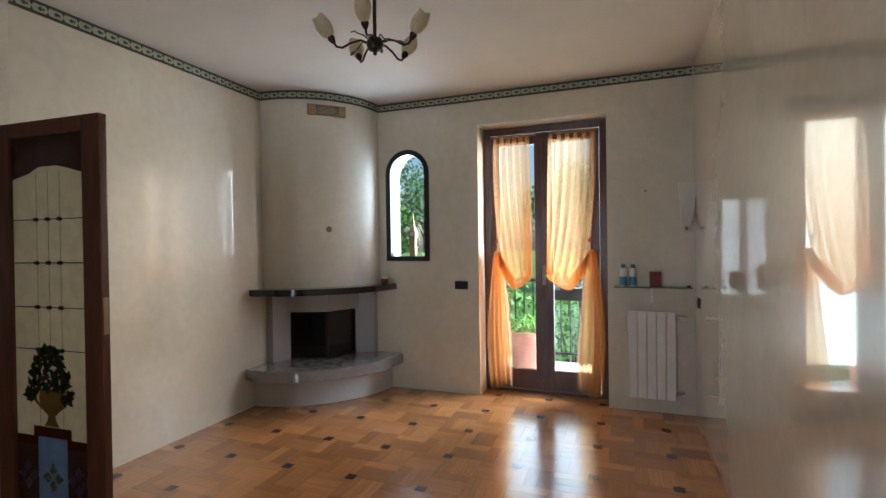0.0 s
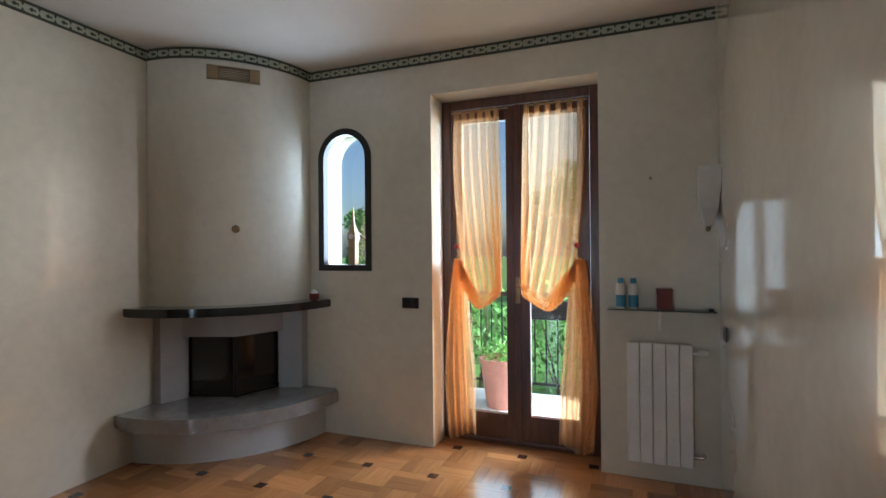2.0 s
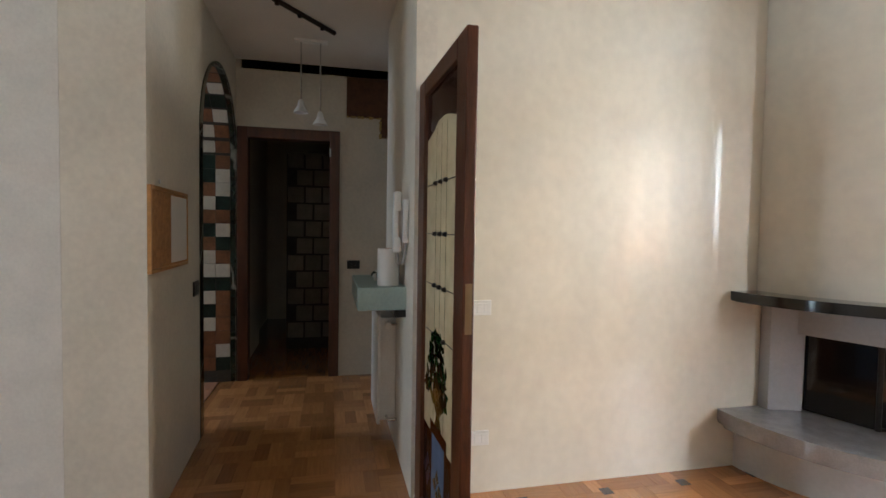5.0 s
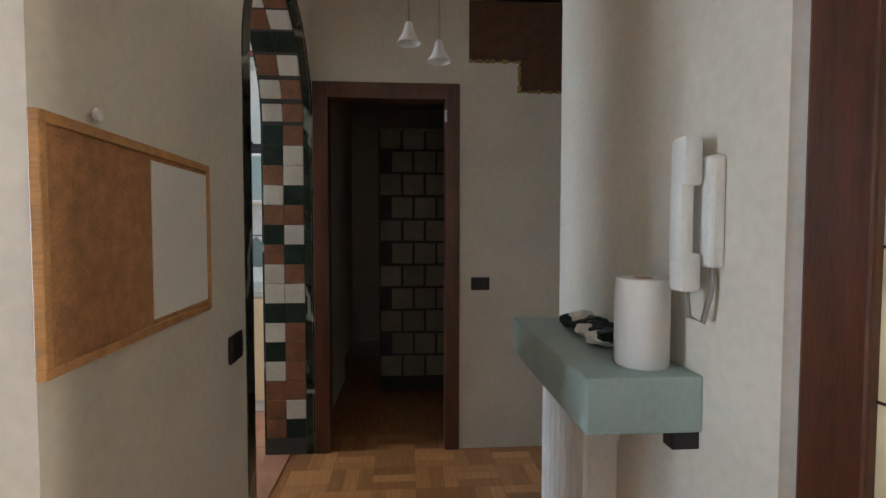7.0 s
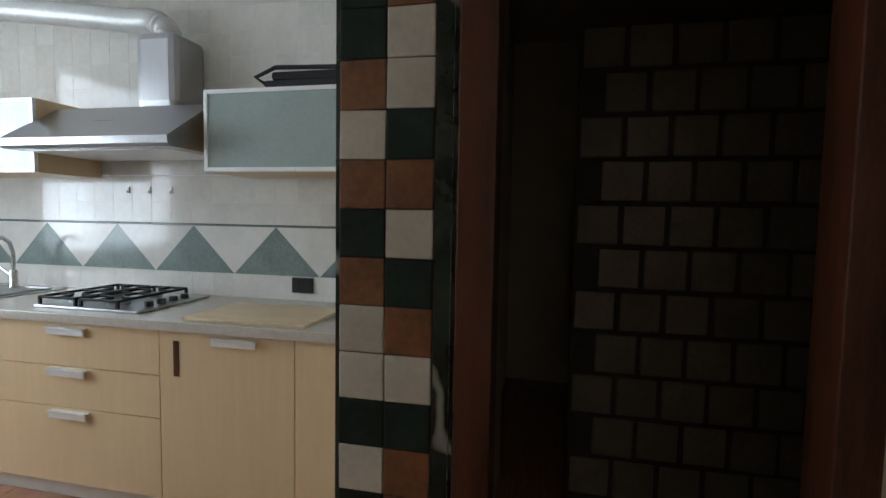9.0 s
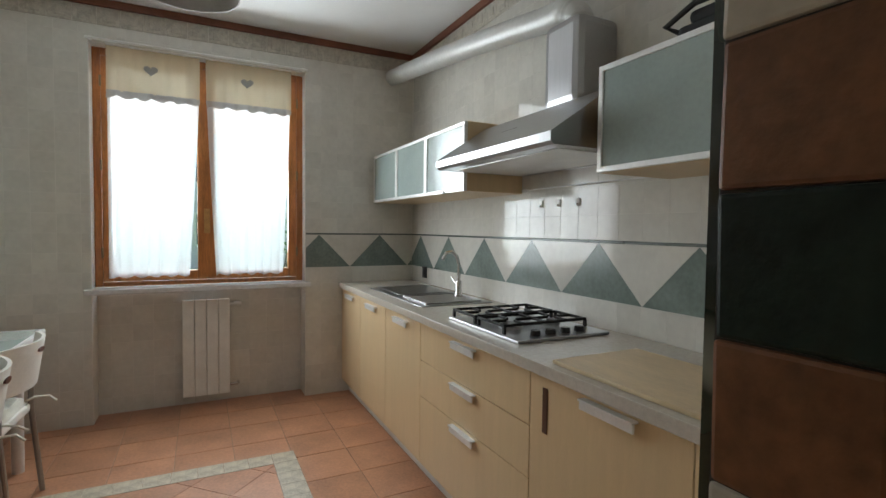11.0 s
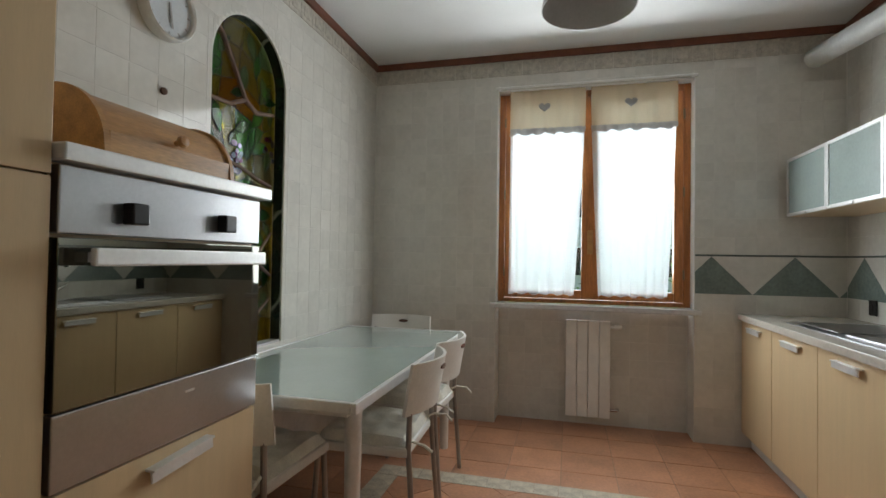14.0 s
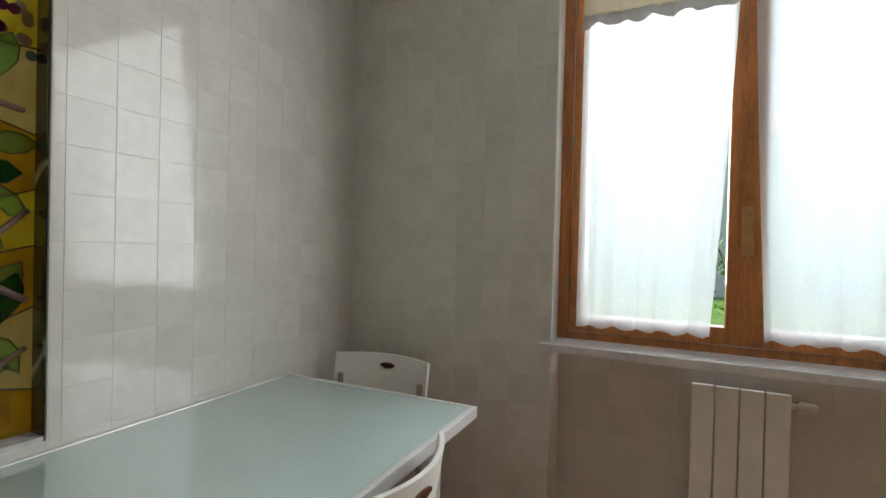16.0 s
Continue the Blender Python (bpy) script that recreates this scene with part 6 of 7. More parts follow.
# trims under the kitchen ceiling
bm = box(-5.2, -1.985, -2.5, -2.478, 2.69, 2.739, 0.004)
box(-5.2, -5.178, -2.478, 1.105, 2.69, 2.739, 0.004, bm)
box(-2.007, -1.985, -2.478, 1.105, 2.69, 2.739, 0.004, bm)
structure("trim_cornice", bm, REDTRIM, "red-brown wooden moulding under the ceiling", "moulding")


# stained glass window between the kitchen and the living room
sg = tagged(new("window_3"), "arched stained glass window with vine, leaves and grapes", "window", kind="structure")
sg.matrix_basis = KITCHEN @ pose(-1.915, 0, 0)
GY0, GY1, GZ0, GZ1 = -1.225, -0.645, 0.74, 2.365
rnd = random.Random(21)
ny, nz = 4, 10
pts = {}
for i in range(ny + 1):
    for j in range(nz + 1):
        y = GY0 + (GY1 - GY0) * i / ny + (rnd.uniform(-0.046, 0.046) if 0 < i < ny else 0)
        z = GZ0 + (GZ1 - GZ0) * j / nz + (rnd.uniform(-0.054, 0.054) if 0 < j < nz else 0)
        pts[i, j] = (y, z)
for i in range(ny):
    for j in range(nz):
        z = GZ0 + (GZ1 - GZ0) * (j + 0.5) / nz
        if z > 1.85:
            kind = rnd.choice(("gold", "mint", "yellow", "yellow", "amber", "green"))
        elif z > 1.1:
            kind = rnd.choice(("gold", "yellow", "clear", "yellow", "mint", "green", "clear"))
        else:
            kind = rnd.choice(("olive", "clear", "gold", "mint", "olive"))
        p, q, r, s = pts[i, j], pts[i + 1, j], pts[i + 1, j + 1], pts[i, j + 1]
        part("glass_piece", prism([p, q, r, s], -0.002, 0.002, m=UPRIGHT_X), SG[kind], sg)
        if i:
            part("lead_line", tube([(-0.002, *p), (-0.002, *s)], 0.0022, 5), LEAD, sg)
        if j:
            part("lead_line", tube([(-0.002, *p), (-0.002, *q)], 0.0022, 5), LEAD, sg)


def glass_leaf(y, z, size, turn, kind, k):
    outline = [(-1, 0), (-0.55, 0.38), (0.05, 0.46), (0.6, 0.24), (1.05, 0), (0.6, -0.24), (0.05, -0.46), (-0.55, -0.38)]
    c, s = math.cos(radians(turn)), math.sin(radians(turn))
    o = [(y + size * (a * c - b * s), z + size * (a * s + b * c)) for a, b in outline]
    part("glass_leaf", prism(o, -0.006 - 0.0003 * (k % 8), -0.0035, m=UPRIGHT_X), SG[kind], sg)
    part("lead_line", tube([(-0.0065, a, b) for a, b in o + o[:1]], 0.0018, 5), LEAD, sg)


def vine(points, r0, r1):
    n = len(points)
    part("vine_branch", tube([(-0.008, *p) for p in points], [r0 + (r1 - r0) * k / (n - 1) for k in range(n)], 8), VINE, sg, "dark brown leaded branch", True)


vine([(-1.20, 1.10), (-1.08, 1.17), (-0.95, 1.25), (-0.80, 1.31), (-0.66, 1.36)], 0.009, 0.014)
vine([(-1.20, 1.33), (-1.10, 1.23), (-0.98, 1.12), (-0.86, 1.0), (-0.76, 0.9), (-0.66, 0.83)], 0.008, 0.014)
vine([(-1.19, 1.58), (-1.08, 1.60), (-0.94, 1.64), (-0.80, 1.66), (-0.66, 1.63)], 0.008, 0.012)
vine([(-1.20, 1.97), (-1.05, 1.94), (-0.96, 1.98), (-0.88, 2.1), (-0.78, 2.24), (-0.68, 2.3)], 0.010, 0.017)
vine([(-0.96, 1.98), (-0.85, 1.93), (-0.66, 1.92)], 0.011, 0.009)
vine([(-1.20, 0.98), (-1.08, 0.90), (-0.98, 0.86), (-0.92, 0.80)], 0.007, 0.010)
rnd = random.Random(5)
spots = [(-0.72, 1.28), (-0.78, 1.18), (-0.70, 1.12), (-0.82, 1.05), (-0.72, 1.0), (-0.88, 1.14), (-0.68, 1.42), (-1.0, 1.55), (-0.95, 1.50), (-1.12, 1.42), (-1.16, 1.35), (-1.10, 1.28),
         (-1.02, 1.80), (-0.94, 1.84), (-1.08, 1.76), (-0.88, 1.78), (-0.90, 2.0), (-1.12, 2.05), (-1.17, 1.95), (-1.05, 2.18), (-0.80, 2.2), (-0.72, 2.08), (-0.72, 1.74), (-0.98, 0.92),
         (-1.12, 0.95), (-0.74, 0.92), (-0.84, 0.84), (-1.15, 1.14), (-1.0, 1.02), (-0.9, 1.3)]
spots = spots[::-1] + [(min(-0.71, max(-1.16, y + rnd.uniform(-0.12, 0.12))), z + rnd.uniform(-0.09, 0.09)) for y, z in spots if 0.9 < z < 2.2]
for k, (y, z) in enumerate(spots):
    glass_leaf(y, z, rnd.uniform(0.05, 0.078), rnd.uniform(0, 360), ("mint", "green", "mint", "green", "mint", "mint", "dark_green")[k % 7], k)
for cy, cz, n in ((-0.90, 1.68, 22), (-0.93, 1.45, 16), (-1.17, 1.78, 12)):
    for k in range(n):
        a, r = rnd.uniform(0, 6.28), rnd.uniform(0, 1) ** 0.5
        gy, gz = cy + 0.05 * r * math.cos(a), cz + 0.085 * r * math.sin(a) 
        part("glass_grape", prism(arc(gy, gz, 0.0135, 0, 324, 9), -0.0095 - 0.0002 * (k % 9), -0.0065, m=UPRIGHT_X), SG[("lilac", "blue", "lilac", "violet")[k % 4]], sg)
lin = [(GY0, GZ0), (GY0, GZ1 - 0.29)] + arc((GY0 + GY1) / 2, GZ1 - 0.29, 0.29, 180, 0, 20)[1:-1] + [(GY1, GZ1 - 0.29), (GY1, GZ0)]
part("window_sill", box(-0.065, 0.012, -1.215, -0.655, 0.745, 0.757), MARBLE, sg, "white sill")
bm = bmesh.new()
o2 = [(-1.2195, 0.757), (-1.2195, 2.07)] + arc(-0.935, 2.075, 0.2845, 180, 0, 24)[1:-1] + [(-0.6505, 2.07), (-0.6505, 0.757)]
i2 = [(-1.2145, 0.757), (-1.2145, 2.07)] + arc(-0.935, 2.075, 0.2795, 180, 0, 24)[1:-1] + [(-0.6555, 2.07), (-0.6555, 0.757)]
rows4 = [[bm.verts.new((x, y, z)) for y, z in o] for o, x in ((o2, -0.0615), (i2, -0.0615), (i2, -0.008), (o2, -0.008))]
for a, b in zip(rows4, rows4[1:] + rows4[:1]):
    for k in range(len(o2) - 1):
        bm.faces.new((a[k], a[k + 1], b[k + 1], b[k]))
part("reveal_lining", bm, GREENMARBLE, sg, "dark lining of the niche")
place["origin"] = HOUSE


# ---- outside ----
bm = bmesh.new()
bmesh.ops.create_grid(bm, x_segments=60, y_segments=60, size=120)
for v in bm.verts:
    v.co.z = -0.35 + 0.04 * noise.noise(v.co * 0.15)
structure("ground", bm, LAWN, "green lawn round the house", "lawn")
structure("terrace_north", box(-3.0, 2.6, 5.49, 6.75, -0.35, -0.02), CONCRETE, "grey terrace slab outside the garden door", "terrace")
structure("terrace_south", box(-5.4, 2.6, -4.3, -2.8, -0.35, -0.03), CONCRETE, "grey terrace slab behind the house", "terrace")
structure("eave_north", box(-7.1, 2.2, 5.49, 6.5, 2.75, 2.9), RENDER_WALL, "pale roof overhang", "roof")
structure("eave_south", box(-7.1, 2.2, -3.9, -2.8, 2.75, 2.9), RENDER_WALL, "pale roof overhang", "roof")
structure("roof", box(-7.2, 1.8, -2.8, 5.49, 2.9, 3.05), RENDER_WALL, "flat roof slab", "roof")
railing = thing("terrace_railing", "dark metal terrace railing with slim bars", "railing", m=pose(0.4, 6.68, -0.02))
part("top_rail", box(-1.6, 1.9, -0.02, 0.02, 0.93, 0.97, 0.005), IRON, railing)
part("lower_rail", box(-1.6, 1.9, -0.012, 0.012, 0.10, 0.125, 0.003), IRON, railing)
bar = finish(tube([(0, 0, 0.125), (0, 0, 0.93)], 0.007, 8), "bar", IRON)
for k in range(33):
    b = new("bar", bar)
    b.parent = railing
    b.matrix_basis = pose(-1.55 + 0.105 * k, 0, 0)
for x in (-1.6, 0.15, 1.9):
    part("post", box(x - 0.018, x + 0.018, -0.018, 0.018, 0, 0.95), IRON, railing)
trough = thing("flower_trough", "dark plastic flower trough on the railing", "planter", m=pose(0.55, 6.56, 0.72))
part("box_body", box(-0.45, 0.35, -0.08, 0.08, 0, 0.17, 0.01), BLACKPLASTIC, trough)
part("hanger", box(-0.2, -0.17, -0.01, 0.1, 0.16, 0.24), IRON, trough)
pot = thing("flower_pot", "large pink terracotta pot with fresh green herbs", "plant pot", m=pose(0.0, 6.28, -0.02))
part("pot_body", lathe([(0.0, 0), (0.13, 0), (0.14, 0.02), (0.19, 0.38), (0.205, 0.385), (0.205, 0.43), (0.185, 0.43), (0.175, 0.39), (0, 0.385)], 28), POT, pot, smooth=True)


def foliage(n, spread, height, size, seed, squash=1.0):
    """Many small leaves in a loose clump."""
    rr = random.Random(seed)
    bm = bmesh.new()
    for _ in range(n):
        a, r, h = rr.uniform(0, 6.28), rr.random() ** 0.55, rr.random()
        x, y, z = spread * r * math.cos(a), spread * r * math.sin(a) * squash, height * (h * (1.1 - 0.45 * r * r))
        m = Matrix.Translation((x, y, z)) @ Euler((rr.uniform(-1, 1), rr.uniform(-1, 1), rr.uniform(0, 6.28))).to_matrix().to_4x4()
        s = size * rr.uniform(0.6, 1.4)
        vs = [bm.verts.new(m @ Vector(p)) for p in ((-s, 0, 0), (0, 0.38 * s, 0.1 * s), (s, 0, 0), (0, -0.38 * s, 0.1 * s))]
        bm.faces.new(vs)
    return bm


part("herbs", foliage(500, 0.2, 0.2, 0.022, 1), LEAF_LIGHT, pot, "fresh green leaves", m=pose(0, 0, 0.385))


def shrub(x, y, spread, height, seed, n=900):
    s = thing("shrub", "leafy green garden shrub with bare stems", "shrub", "garden shrubs", pose(x, y, -0.36))
    rr = random.Random(seed)
    for k in range(9):
        a = rr.uniform(0, 6.28)
        pts_ = [(0.03 * math.cos(a), 0.03 * math.sin(a), 0)]
        for j in range(1, 5):
            pts_.append((pts_[-1][0] + spread * 0.2 * math.cos(a) + rr.uniform(-0.05, 0.05), pts_[-1][1] + spread * 0.2 * math.sin(a) + rr.uniform(-0.05, 0.05), height * 0.23 * j))
        part("stem", tube(pts_, [0.016, 0.013, 0.011, 0.008, 0.005], 6), BARK, s)
    part("leaves", foliage(n, spread, height, 0.05, seed + 50), LEAF, s, m=pose(0, 0, height * 0.18))
    return s


for k, (x, y, sp, h) in enumerate(((-0.6, 7.5, 0.5, 1.2), (0.35, 7.7, 0.5, 1.15), (1.0, 7.4, 0.5, 1.25), (1.9, 7.8, 0.6, 1.3), (-1.6, 8.2, 0.6, 1.5), (-2.6, -6.5, 0.9, 1.7), (-4.6, -6.8, 0.9, 1.8))):
    shrub(x, y, sp, h, k)


def tree(x, y, height, seed):
    t_ = thing("garden_tree", "broad green garden tree", "tree", "garden trees", pose(x, y, -0.37))
    rr = random.Random(seed)
    part("trunk", tube([(0, 0, 0), (0.05, 0.02, height * 0.2), (0.0, 0.06, height * 0.42), (0.08, 0.0, height * 0.7)], [0.2, 0.15, 0.11, 0.04], 10), BARK, t_)
    for k in range(7):
        a, z = rr.uniform(0, 6.28), height * rr.uniform(0.3, 0.6)
        part("limb", tube([(0, 0, z), (0.5 * math.cos(a), 0.5 * math.sin(a), z + 0.3), (1.1 * math.cos(a), 1.1 * math.sin(a), z + 0.8)], [0.07, 0.045, 0.02], 7), BARK, t_)
    bm = bmesh.new()
    for k in range(16):
        a, r = rr.uniform(0, 6.28), height * 0.3 * rr.random() ** 0.5
        join(bm, foliage(230, height * 0.16, height * 0.24, 0.13, seed * 31 + k), Matrix.Translation((r * math.cos(a), r * math.sin(a), height * rr.uniform(0.32, 0.78))))
    part("crown", bm, LEAF, t_, "loose green crown")
    return t_


for k, (x, y, h) in enumerate(((-11, 30, 7), (-0.5, 19, 4.4), (2.8, 16, 4.2), (5.5, 20, 5.5), (-9.2, 21, 3.6), (-12.5, -15, 6), (-15, -20, 7))):
    tree(x, y, h, k + 1)


house = thing("neighbour_house", "pale rendered house across the garden with a tiled gable roof", "house", m=pose(-4.2, -24, -0.36))
part("wall", box(-5.5, 5.5, -4, 4, 0, 5.3), RENDER_WALL, house, "pale rendered wall")
part("roof", prism([(-4.5, 5.2), (0, 7.0), (4.5, 5.2), (4.5, 5.45), (0, 7.25), (-4.5, 5.45)], -5.9, 5.9, m=UPRIGHT_X), POT, house, "faded red tiled roof")
for x in (-3.6, 0.2, 3.6):
    for z in (0.9, 3.3):
        w_ob = part("window", box(x - 0.5, x + 0.5, 4.0, 4.05, z, z + 1.3), WHITEPLASTIC, house, "white framed window")
        part("pane", box(x - 0.42, x + 0.42, 4.051, 4.056, z + 0.08, z + 1.22), DARKGLASS, w_ob)

# ---- pieces of floors and walls ----
# parquet: basket-weave squares of three strips, with a dark inlay at every second corner
PM = 0.4467
Q = PM / 2


def weave(bm=None):
    bm = bmesh.new() if bm is None else bm
    s = Q / 3
    for k in range(3):
        box(-Q / 2 + 0.0006, Q / 2 - 0.0006, -Q / 2 + k * s + 0.0006, -Q / 2 + (k + 1) * s - 0.0006, -0.006, 0.0, bm=bm)
    return bm


block_me = finish(weave(), "parquet_block", OAK)
inlay_me = finish(box(-0.029, 0.029, -0.029, 0.029, -0.004, 0.0012), "inlay", WENGE)
floor_p = bpy.data.objects["floor_parquet"]
far = bmesh.new()


def on_floor(x, y):
    return (-1.99 < x < 1.62 and -2.6 < y < 5.29) or (-4.25 < x <= -1.91 and 1.24 < y < (2.47 if x > -3.15 else 3.4))


for i in range(-17, 12):
    for j in range(-29, 12):
        x, y = -0.507 + Q * (i + 0.5), 3.455 + Q * (j + 0.5)
        if not on_floor(x, y):
            continue
        turn = 90 if (i + j) % 2 else 0
        x0, x1 = (-1.96 if y > 2.47 else -1.91, 1.52) if x > -1.96 else (-4.17, -1.8)
        if y > 1.55 and -2.2 < x:
            b = new("parquet_block", block_me)
            b.parent = floor_p
            b.matrix_basis = pose(x, y, 0, 0, 0, turn)
        else:
            join(far, weave(), pose(x, y, 0, 0, 0, turn))
tagged(part("parquet_rest", far, OAK_ISLAND, floor_p), kind="stuff")
for i in range(-8, 6):
    for j in range(-13, 5):
        x, y = -0.507 + PM * i, 3.455 + PM * j
        if on_floor(x, y) and y > 0.5 and x > -1.9:
            b = new("inlay", inlay_me)
            b.parent = floor_p
            b.matrix_basis = pose(x, y, 0)

# kitchen floor: straight tiles outside a stone border, diagonal tiles within
floor_k = bpy.data.objects["floor_kitchen"]
BX0, BX1, BY0, BY1, BW = -4.075, -2.46, -1.58, 0.55, 0.125


def clip(poly, a, b, c):
    """Keeps the side of a polygon where a * x + b * y <= c."""
    out = []
    for p, q in zip(poly, poly[1:] + poly[:1]):
        dp, dq = a * p[0] + b * p[1] - c, a * q[0] + b * q[1] - c
        if dp <= 0:
            out.append(p)
        if dp * dq < 0:
            s = dp / (dp - dq)
            out.append((p[0] + s * (q[0] - p[0]), p[1] + s * (q[1] - p[1])))
    return out


def inside(poly, x0, x1, y0, y1):
    for a, b, c in ((1, 0, x1), (-1, 0, -x0), (0, 1, y1), (0, -1, -y0)):
        poly = clip(poly, a, b, c) if len(poly) > 2 else []
    return poly if len(poly) > 2 else []


def floor_tile(poly, name="floor_tile", mat=None, top=0.0):
    if len(poly) > 2:
        cx, cy = sum(p[0] for p in poly) / len(poly), sum(p[1] for p in poly) / len(poly)
        o = part(name, prism([(p[0] - cx, p[1] - cy) for p in poly], -0.006, top), mat or TERRACOTTA, floor_k)
        o.matrix_basis = pose(cx, cy, 0)


T, g = 0.30, 0.0025
for zone in ((-4.66, BX0, -2.68, 1.21), (BX1, -1.985, -2.68, 1.21), (BX0, BX1, -2.68, BY0), (BX0, BX1, BY1, 1.21)):
    for i in range(13):
        for j in range(14):
            x, y = -4.66 + T * i, -2.68 + T * j
            poly = inside([(x, y), (x + T, y), (x + T, y + T), (x, y + T)], *zone)
            poly = inside(poly, x + g, x + T - g, y + g, y + T - g) if poly else []
            if poly and (max(p[0] for p in poly) - min(p[0] for p in poly)) > 0.01 and (max(p[1] for p in poly) - min(p[1] for p in poly)) > 0.01:
                floor_tile(poly)
T = 0.25
for i in range(-12, 13):
    for j in range(-12, 13):
        cx, cy = -3.27 + (i - j) * T * 0.7071 + 0.08, -0.5 + (i + j) * T * 0.7071
        r = T * 0.7071 - 0.0025
        floor_tile(inside([(cx + r, cy), (cx, cy + r), (cx - r, cy), (cx, cy - r)], BX0 + BW + 0.002, BX1 - BW - 0.002, BY0 + BW + 0.002, BY1 - BW - 0.002))
rnd = random.Random(2)
for x0, x1, y0, y1, along in ((BX0, BX1, BY0, BY0 + BW, 0), (BX0, BX1, BY1 - BW, BY1, 0), (BX0, BX0 + BW, BY0 + BW, BY1 - BW, 1), (BX1 - BW, BX1, BY0 + BW, BY1 - BW, 1)):
    p = (x0, y0)[along]
    end = (x1, y1)[along]
    while p < end - 0.01:
        q = min(end, p + 0.125)
        a, b, c, d = (p, q, y0, y1) if along == 0 else (x0, x1, p, q)
        floor_tile([(a + 0.001, c + 0.001), (b - 0.001, c + 0.001), (b - 0.001, d - 0.001), (a + 0.001, d - 0.001)], "border_stone", STONEBORDER, 0.001)
        p = q

# glazed wall tiles
TS = 0.1265
Z0 = 1.2505 - 9 * TS


def tile_grid(u0, u1, start, zmax=2.575):
    """Tiles (u, v, z0, z1) over a stretch of wall, cut at its ends."""
    out = []
    n0 = math.floor((u0 - start) / TS)
    for i in range(n0, n0 + int((u1 - u0) / TS) + 3):
        a, b = max(u0, start + i * TS), min(u1, start + (i + 1) * TS)
        if b - a < 0.012:
            continue
        for k in range(-1, 20):
            z0, z1 = max(0.0, Z0 + k * TS), min(zmax, Z0 + (k + 1) * TS)
            if z1 - z0 > 0.012:
                out.append((a, b, z0, z1))
    return out


def cut_out(tiles, holes):
    keep = []
    for a, b, z0, z1 in tiles:
        parts_ = [(a, b, z0, z1)]
        for ha, hb, hz0, hz1 in holes:
            nxt = []
            for p, q, r, s in parts_:
                if q <= ha or p >= hb or s <= hz0 or r >= hz1:
                    nxt.append((p, q, r, s))
                    continue
                nxt += [t_ for t_ in ((p, ha, r, s), (hb, q, r, s), (max(p, ha), min(q, hb), r, hz0), (max(p, ha), min(q, hb), hz1, s)) if t_[1] - t_[0] > 0.006 and t_[3] - t_[2] > 0.006]
            parts_ = nxt
        keep += parts_
    return keep


def tile_box(axis, face, inward, t, bm=None):
    a, b, z0, z1 = t
    c0, c1 = sorted((face, face + inward * 0.0009))
    g = 0.0007
    o = box(*((a + g, b - g, c0, c1) if axis == "y" else (c0, c1, a + g, b - g)), z0 + g, z1 - g, 0.0005, seg=1)
    return o if bm is None else join(bm, o)


def quick_tiles(axis, face, inward, tiles):
    """All tiles in one mesh, each with a chamfered face."""
    verts, faces = [], []
    for a, b, z0, z1 in tiles:
        g, n = 0.0008, len(verts)
        for inset_, depth in ((0.0, 0.0), (0.0, 0.0004), (0.0007, 0.0009)):
            for u, z in ((a + g + inset_, z0 + g + inset_), (b - g - inset_, z0 + g + inset_), (b - g - inset_, z1 - g - inset_), (a + g + inset_, z1 - g - inset_)):
                c = face + inward * depth
                verts.append((u, c, z) if axis == "y" else (c, u, z))
        for r in (0, 4):
            for k in range(4):
                faces.append((n + r + k, n + r + (k + 1) % 4, n + r + 4 + (k + 1) % 4, n + r + 4 + k))
        faces.append((n + 8, n + 9, n + 10, n + 11))
    me = bpy.data.meshes.new("tiles")
    me.from_pydata(verts, [], faces)
    return bmesh_from(me)


wall_e, wall_s, wall_w, wall_n = (bpy.data.objects["wall_kitchen_" + k] for k in ("east", "south", "west", "north"))
arch_holes = [(-1.222, -0.648, 0.743, 2.075)]
for k in range(24):
    a0, a1 = math.pi * k / 24, math.pi * (k + 1) / 24
    y0, y1 = sorted((-0.935 + 0.287 * math.cos(a0), -0.935 + 0.287 * math.cos(a1)))
    arch_holes.append((y0, y1, 2.0, 2.075 + 0.287 * max(math.sin(a0), math.sin(a1))))
east = cut_out(tile_grid(-2.4972, 1.075, -1.5045 - 8 * TS), arch_holes)
near = [t for t in east if t[1] < -0.3 and t[2] > 0.7 and t[3] < 2.3][:290]
for t in near:
    a, b, z0, z1 = t
    c = ((a + b) / 2, (z0 + z1) / 2)
    o = part("wall_tile", tile_box("x", 0, -1, (a - c[0], b - c[0], z0 - c[1], z1 - c[1])), WALLTILE, wall_e)
    o.matrix_basis = pose(-1.985, c[0], c[1])
taken = set(near)
tagged(part("tiles_rest", quick_tiles("x", -1.985, -1, [t for t in east if t not in taken]), WALLTILE_ISLAND, wall_e), kind="stuff")
band = (0.9975, 1.264)
south = cut_out(tile_grid(-5.1972, -1.985, -4.3075), [(-4.318, -2.962, 0.0, 2.473), (-5.2, -4.318, *band)])
tagged(part("tiles_rest", quick_tiles("y", -2.5, 1, south), WALLTILE_ISLAND, wall_s), kind="stuff")
tagged(part("niche_tiles", quick_tiles("y", -2.68, 1, cut_out(tile_grid(-4.312, -2.968, -4.3075, 0.86), [])), WALLTILE_ISLAND, wall_s), kind="stuff")
west = cut_out(tile_grid(-2.497, 1.075, -2.497), [(-2.5, 1.075, *band)])
tagged(part("tiles_rest", quick_tiles("x", -5.2, 1, west), WALLTILE_ISLAND, wall_w), kind="stuff")
north = cut_out(tile_grid(-5.30, -2.092, -5.30), [(-4.085, -2.975, 0.0, 2.49)])
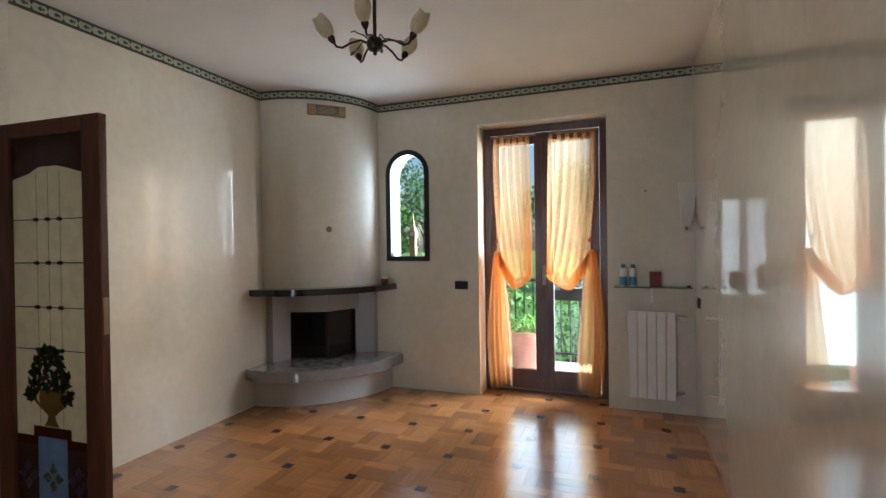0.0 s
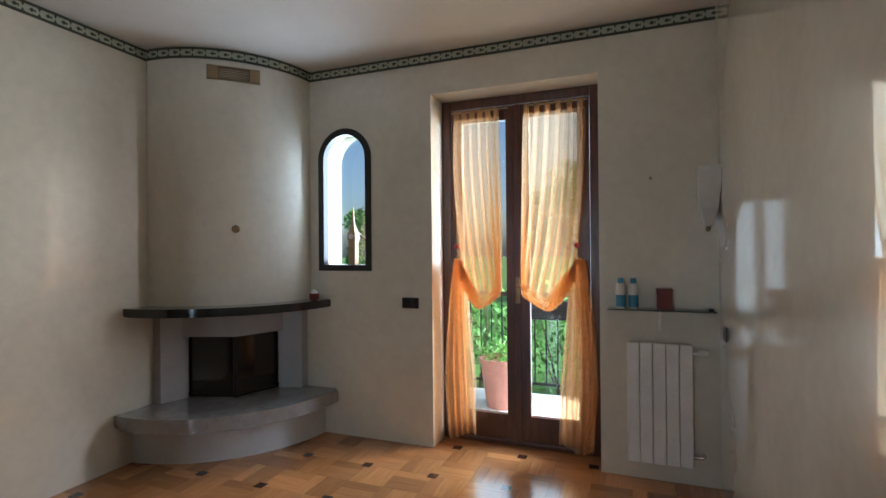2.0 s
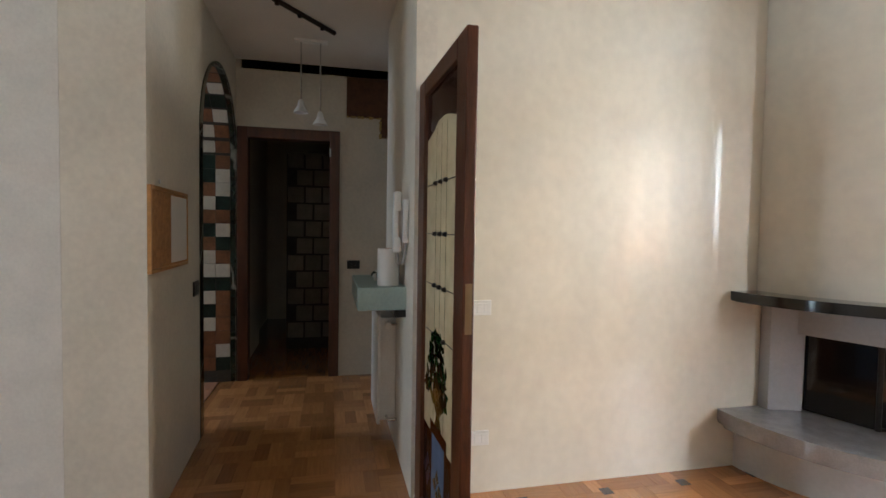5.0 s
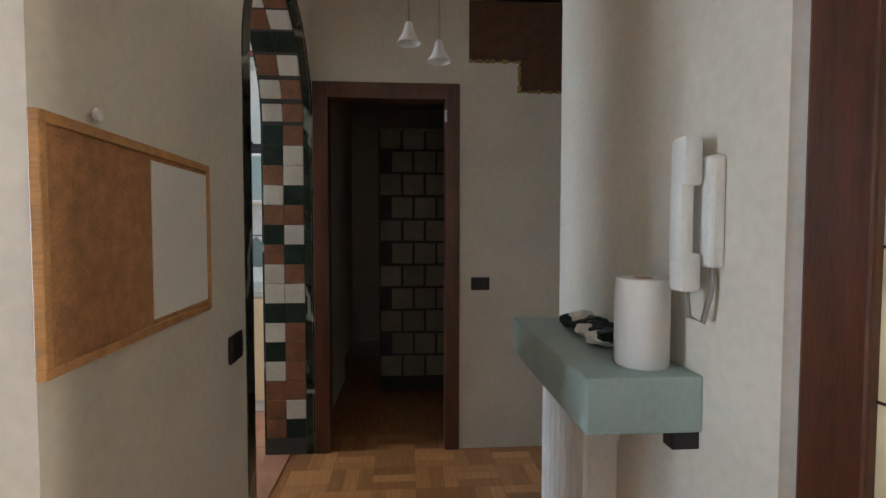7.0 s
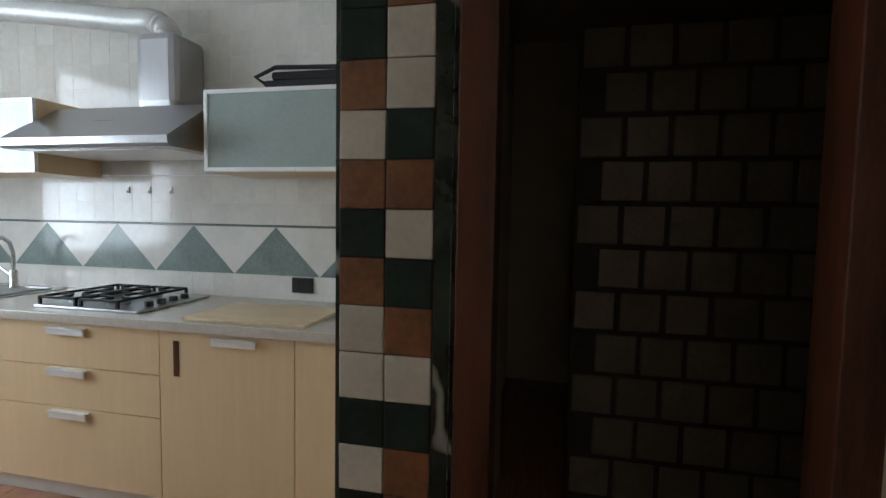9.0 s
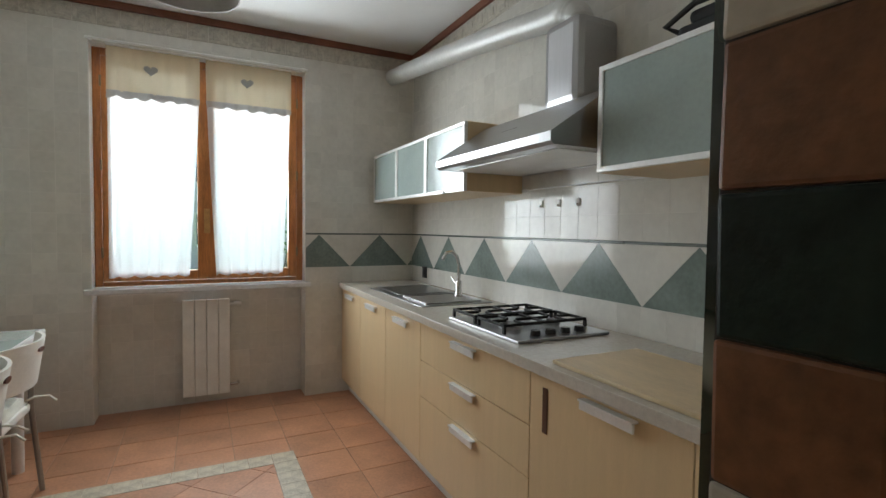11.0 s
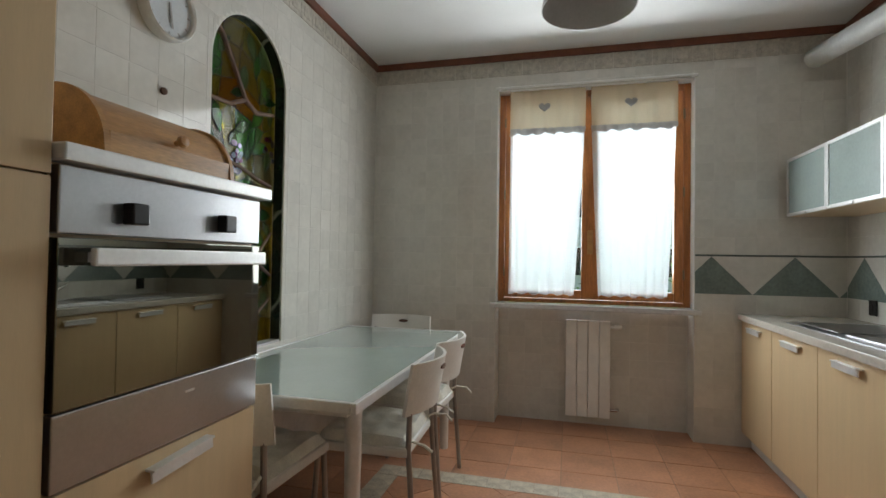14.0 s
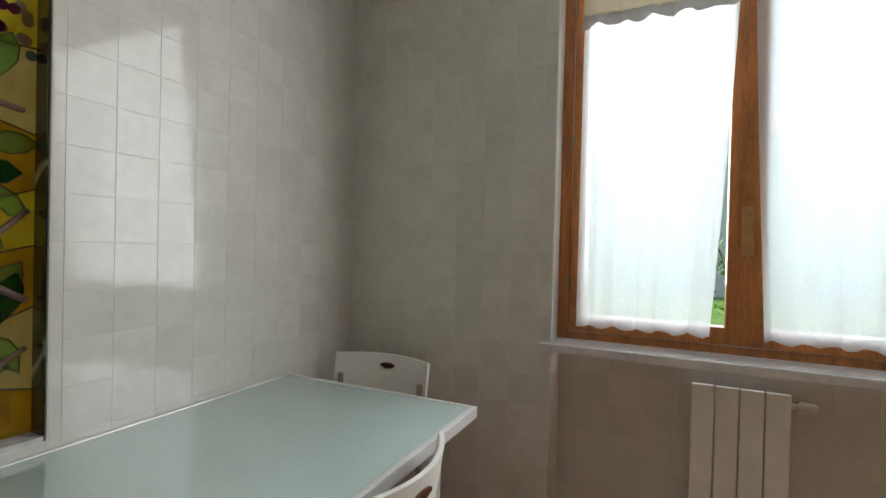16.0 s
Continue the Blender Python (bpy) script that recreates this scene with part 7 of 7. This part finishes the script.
tagged(part("tiles_rest", quick_tiles("y", 1.035, -1, north), WALLTILE_ISLAND, wall_n), kind="stuff")

# zig-zag band of grey-green triangles
for axis, owner, face, inward, u0, u1, apex, step in (("x", wall_w, -5.2, 1, -2.497, 1.075, -0.333, 0.495), ("y", wall_s, -2.5, 1, -5.197, -4.318, -4.42, 0.49)):
    z0, z1, m = 0.9985, 1.2495, UPRIGHT_X if axis == "x" else UPRIGHT_Y
    for k in range(-12, 12):
        for shift, mat, tri in ((0, GREENTILE, [(-0.5, 0), (0.5, 0), (0, 1)]), (0.5, WALLTILE, [(-0.5, 1), (0, 0), (0.5, 1)])):
            c = apex + step * (k + shift)
            poly = inside([(c + step * a * 0.994, z0 + (z1 - z0) * b) for a, b in tri], u0 + 0.001, u1 - 0.001, z0, z1)
            if poly:
                cu = sum(p[0] for p in poly) / len(poly)
                o = part("triangle_tile", prism([(p[0] - cu, p[1]) for p in poly], *sorted((0, inward * 0.0028)), m=m), mat, owner)
                o.matrix_basis = pose(*((face, cu, 0) if axis == "x" else (cu, face, 0)))
    n = int((u1 - u0) / 0.2)
    for k in range(n):
        a, b = u0 + (u1 - u0) * k / n + 0.001, u0 + (u1 - u0) * (k + 1) / n - 0.001
        part("listello", box(*((face, face + 0.006, a, b) if axis == "x" else (a, b, face, face + 0.006)), 1.2505, 1.263, 0.002, seg=1), LISTELLO, owner)

# relief border tiles under the moulding
for axis, owner, face, inward, u0, u1 in (("x", wall_e, -1.985, -1, -2.495, 1.07), ("y", wall_s, -2.5, 1, -5.195, -1.99), ("x", wall_w, -5.2, 1, -2.495, 1.07)):
    n = round((u1 - u0) / TS)
    for k in range(n):
        a, b = u0 + (u1 - u0) * k / n + 0.001, u0 + (u1 - u0) * (k + 1) / n - 0.001
        c0, c1 = sorted((face, face + inward * 0.006))
        bm = box(*((c0, c1, a, b) if axis == "x" else (a, b, c0, c1)), 2.577, 2.688, 0.002, seg=1)
        e0, e1 = sorted((face + inward * 0.004, face + inward * 0.010))
        d = (b - a) * 0.22
        box(*((e0, e1, a + d, b - d) if axis == "x" else (a + d, b - d, e0, e1)), 2.600, 2.662, 0.003, bm, seg=1)
        part("relief_tile", bm, RELIEF, owner)
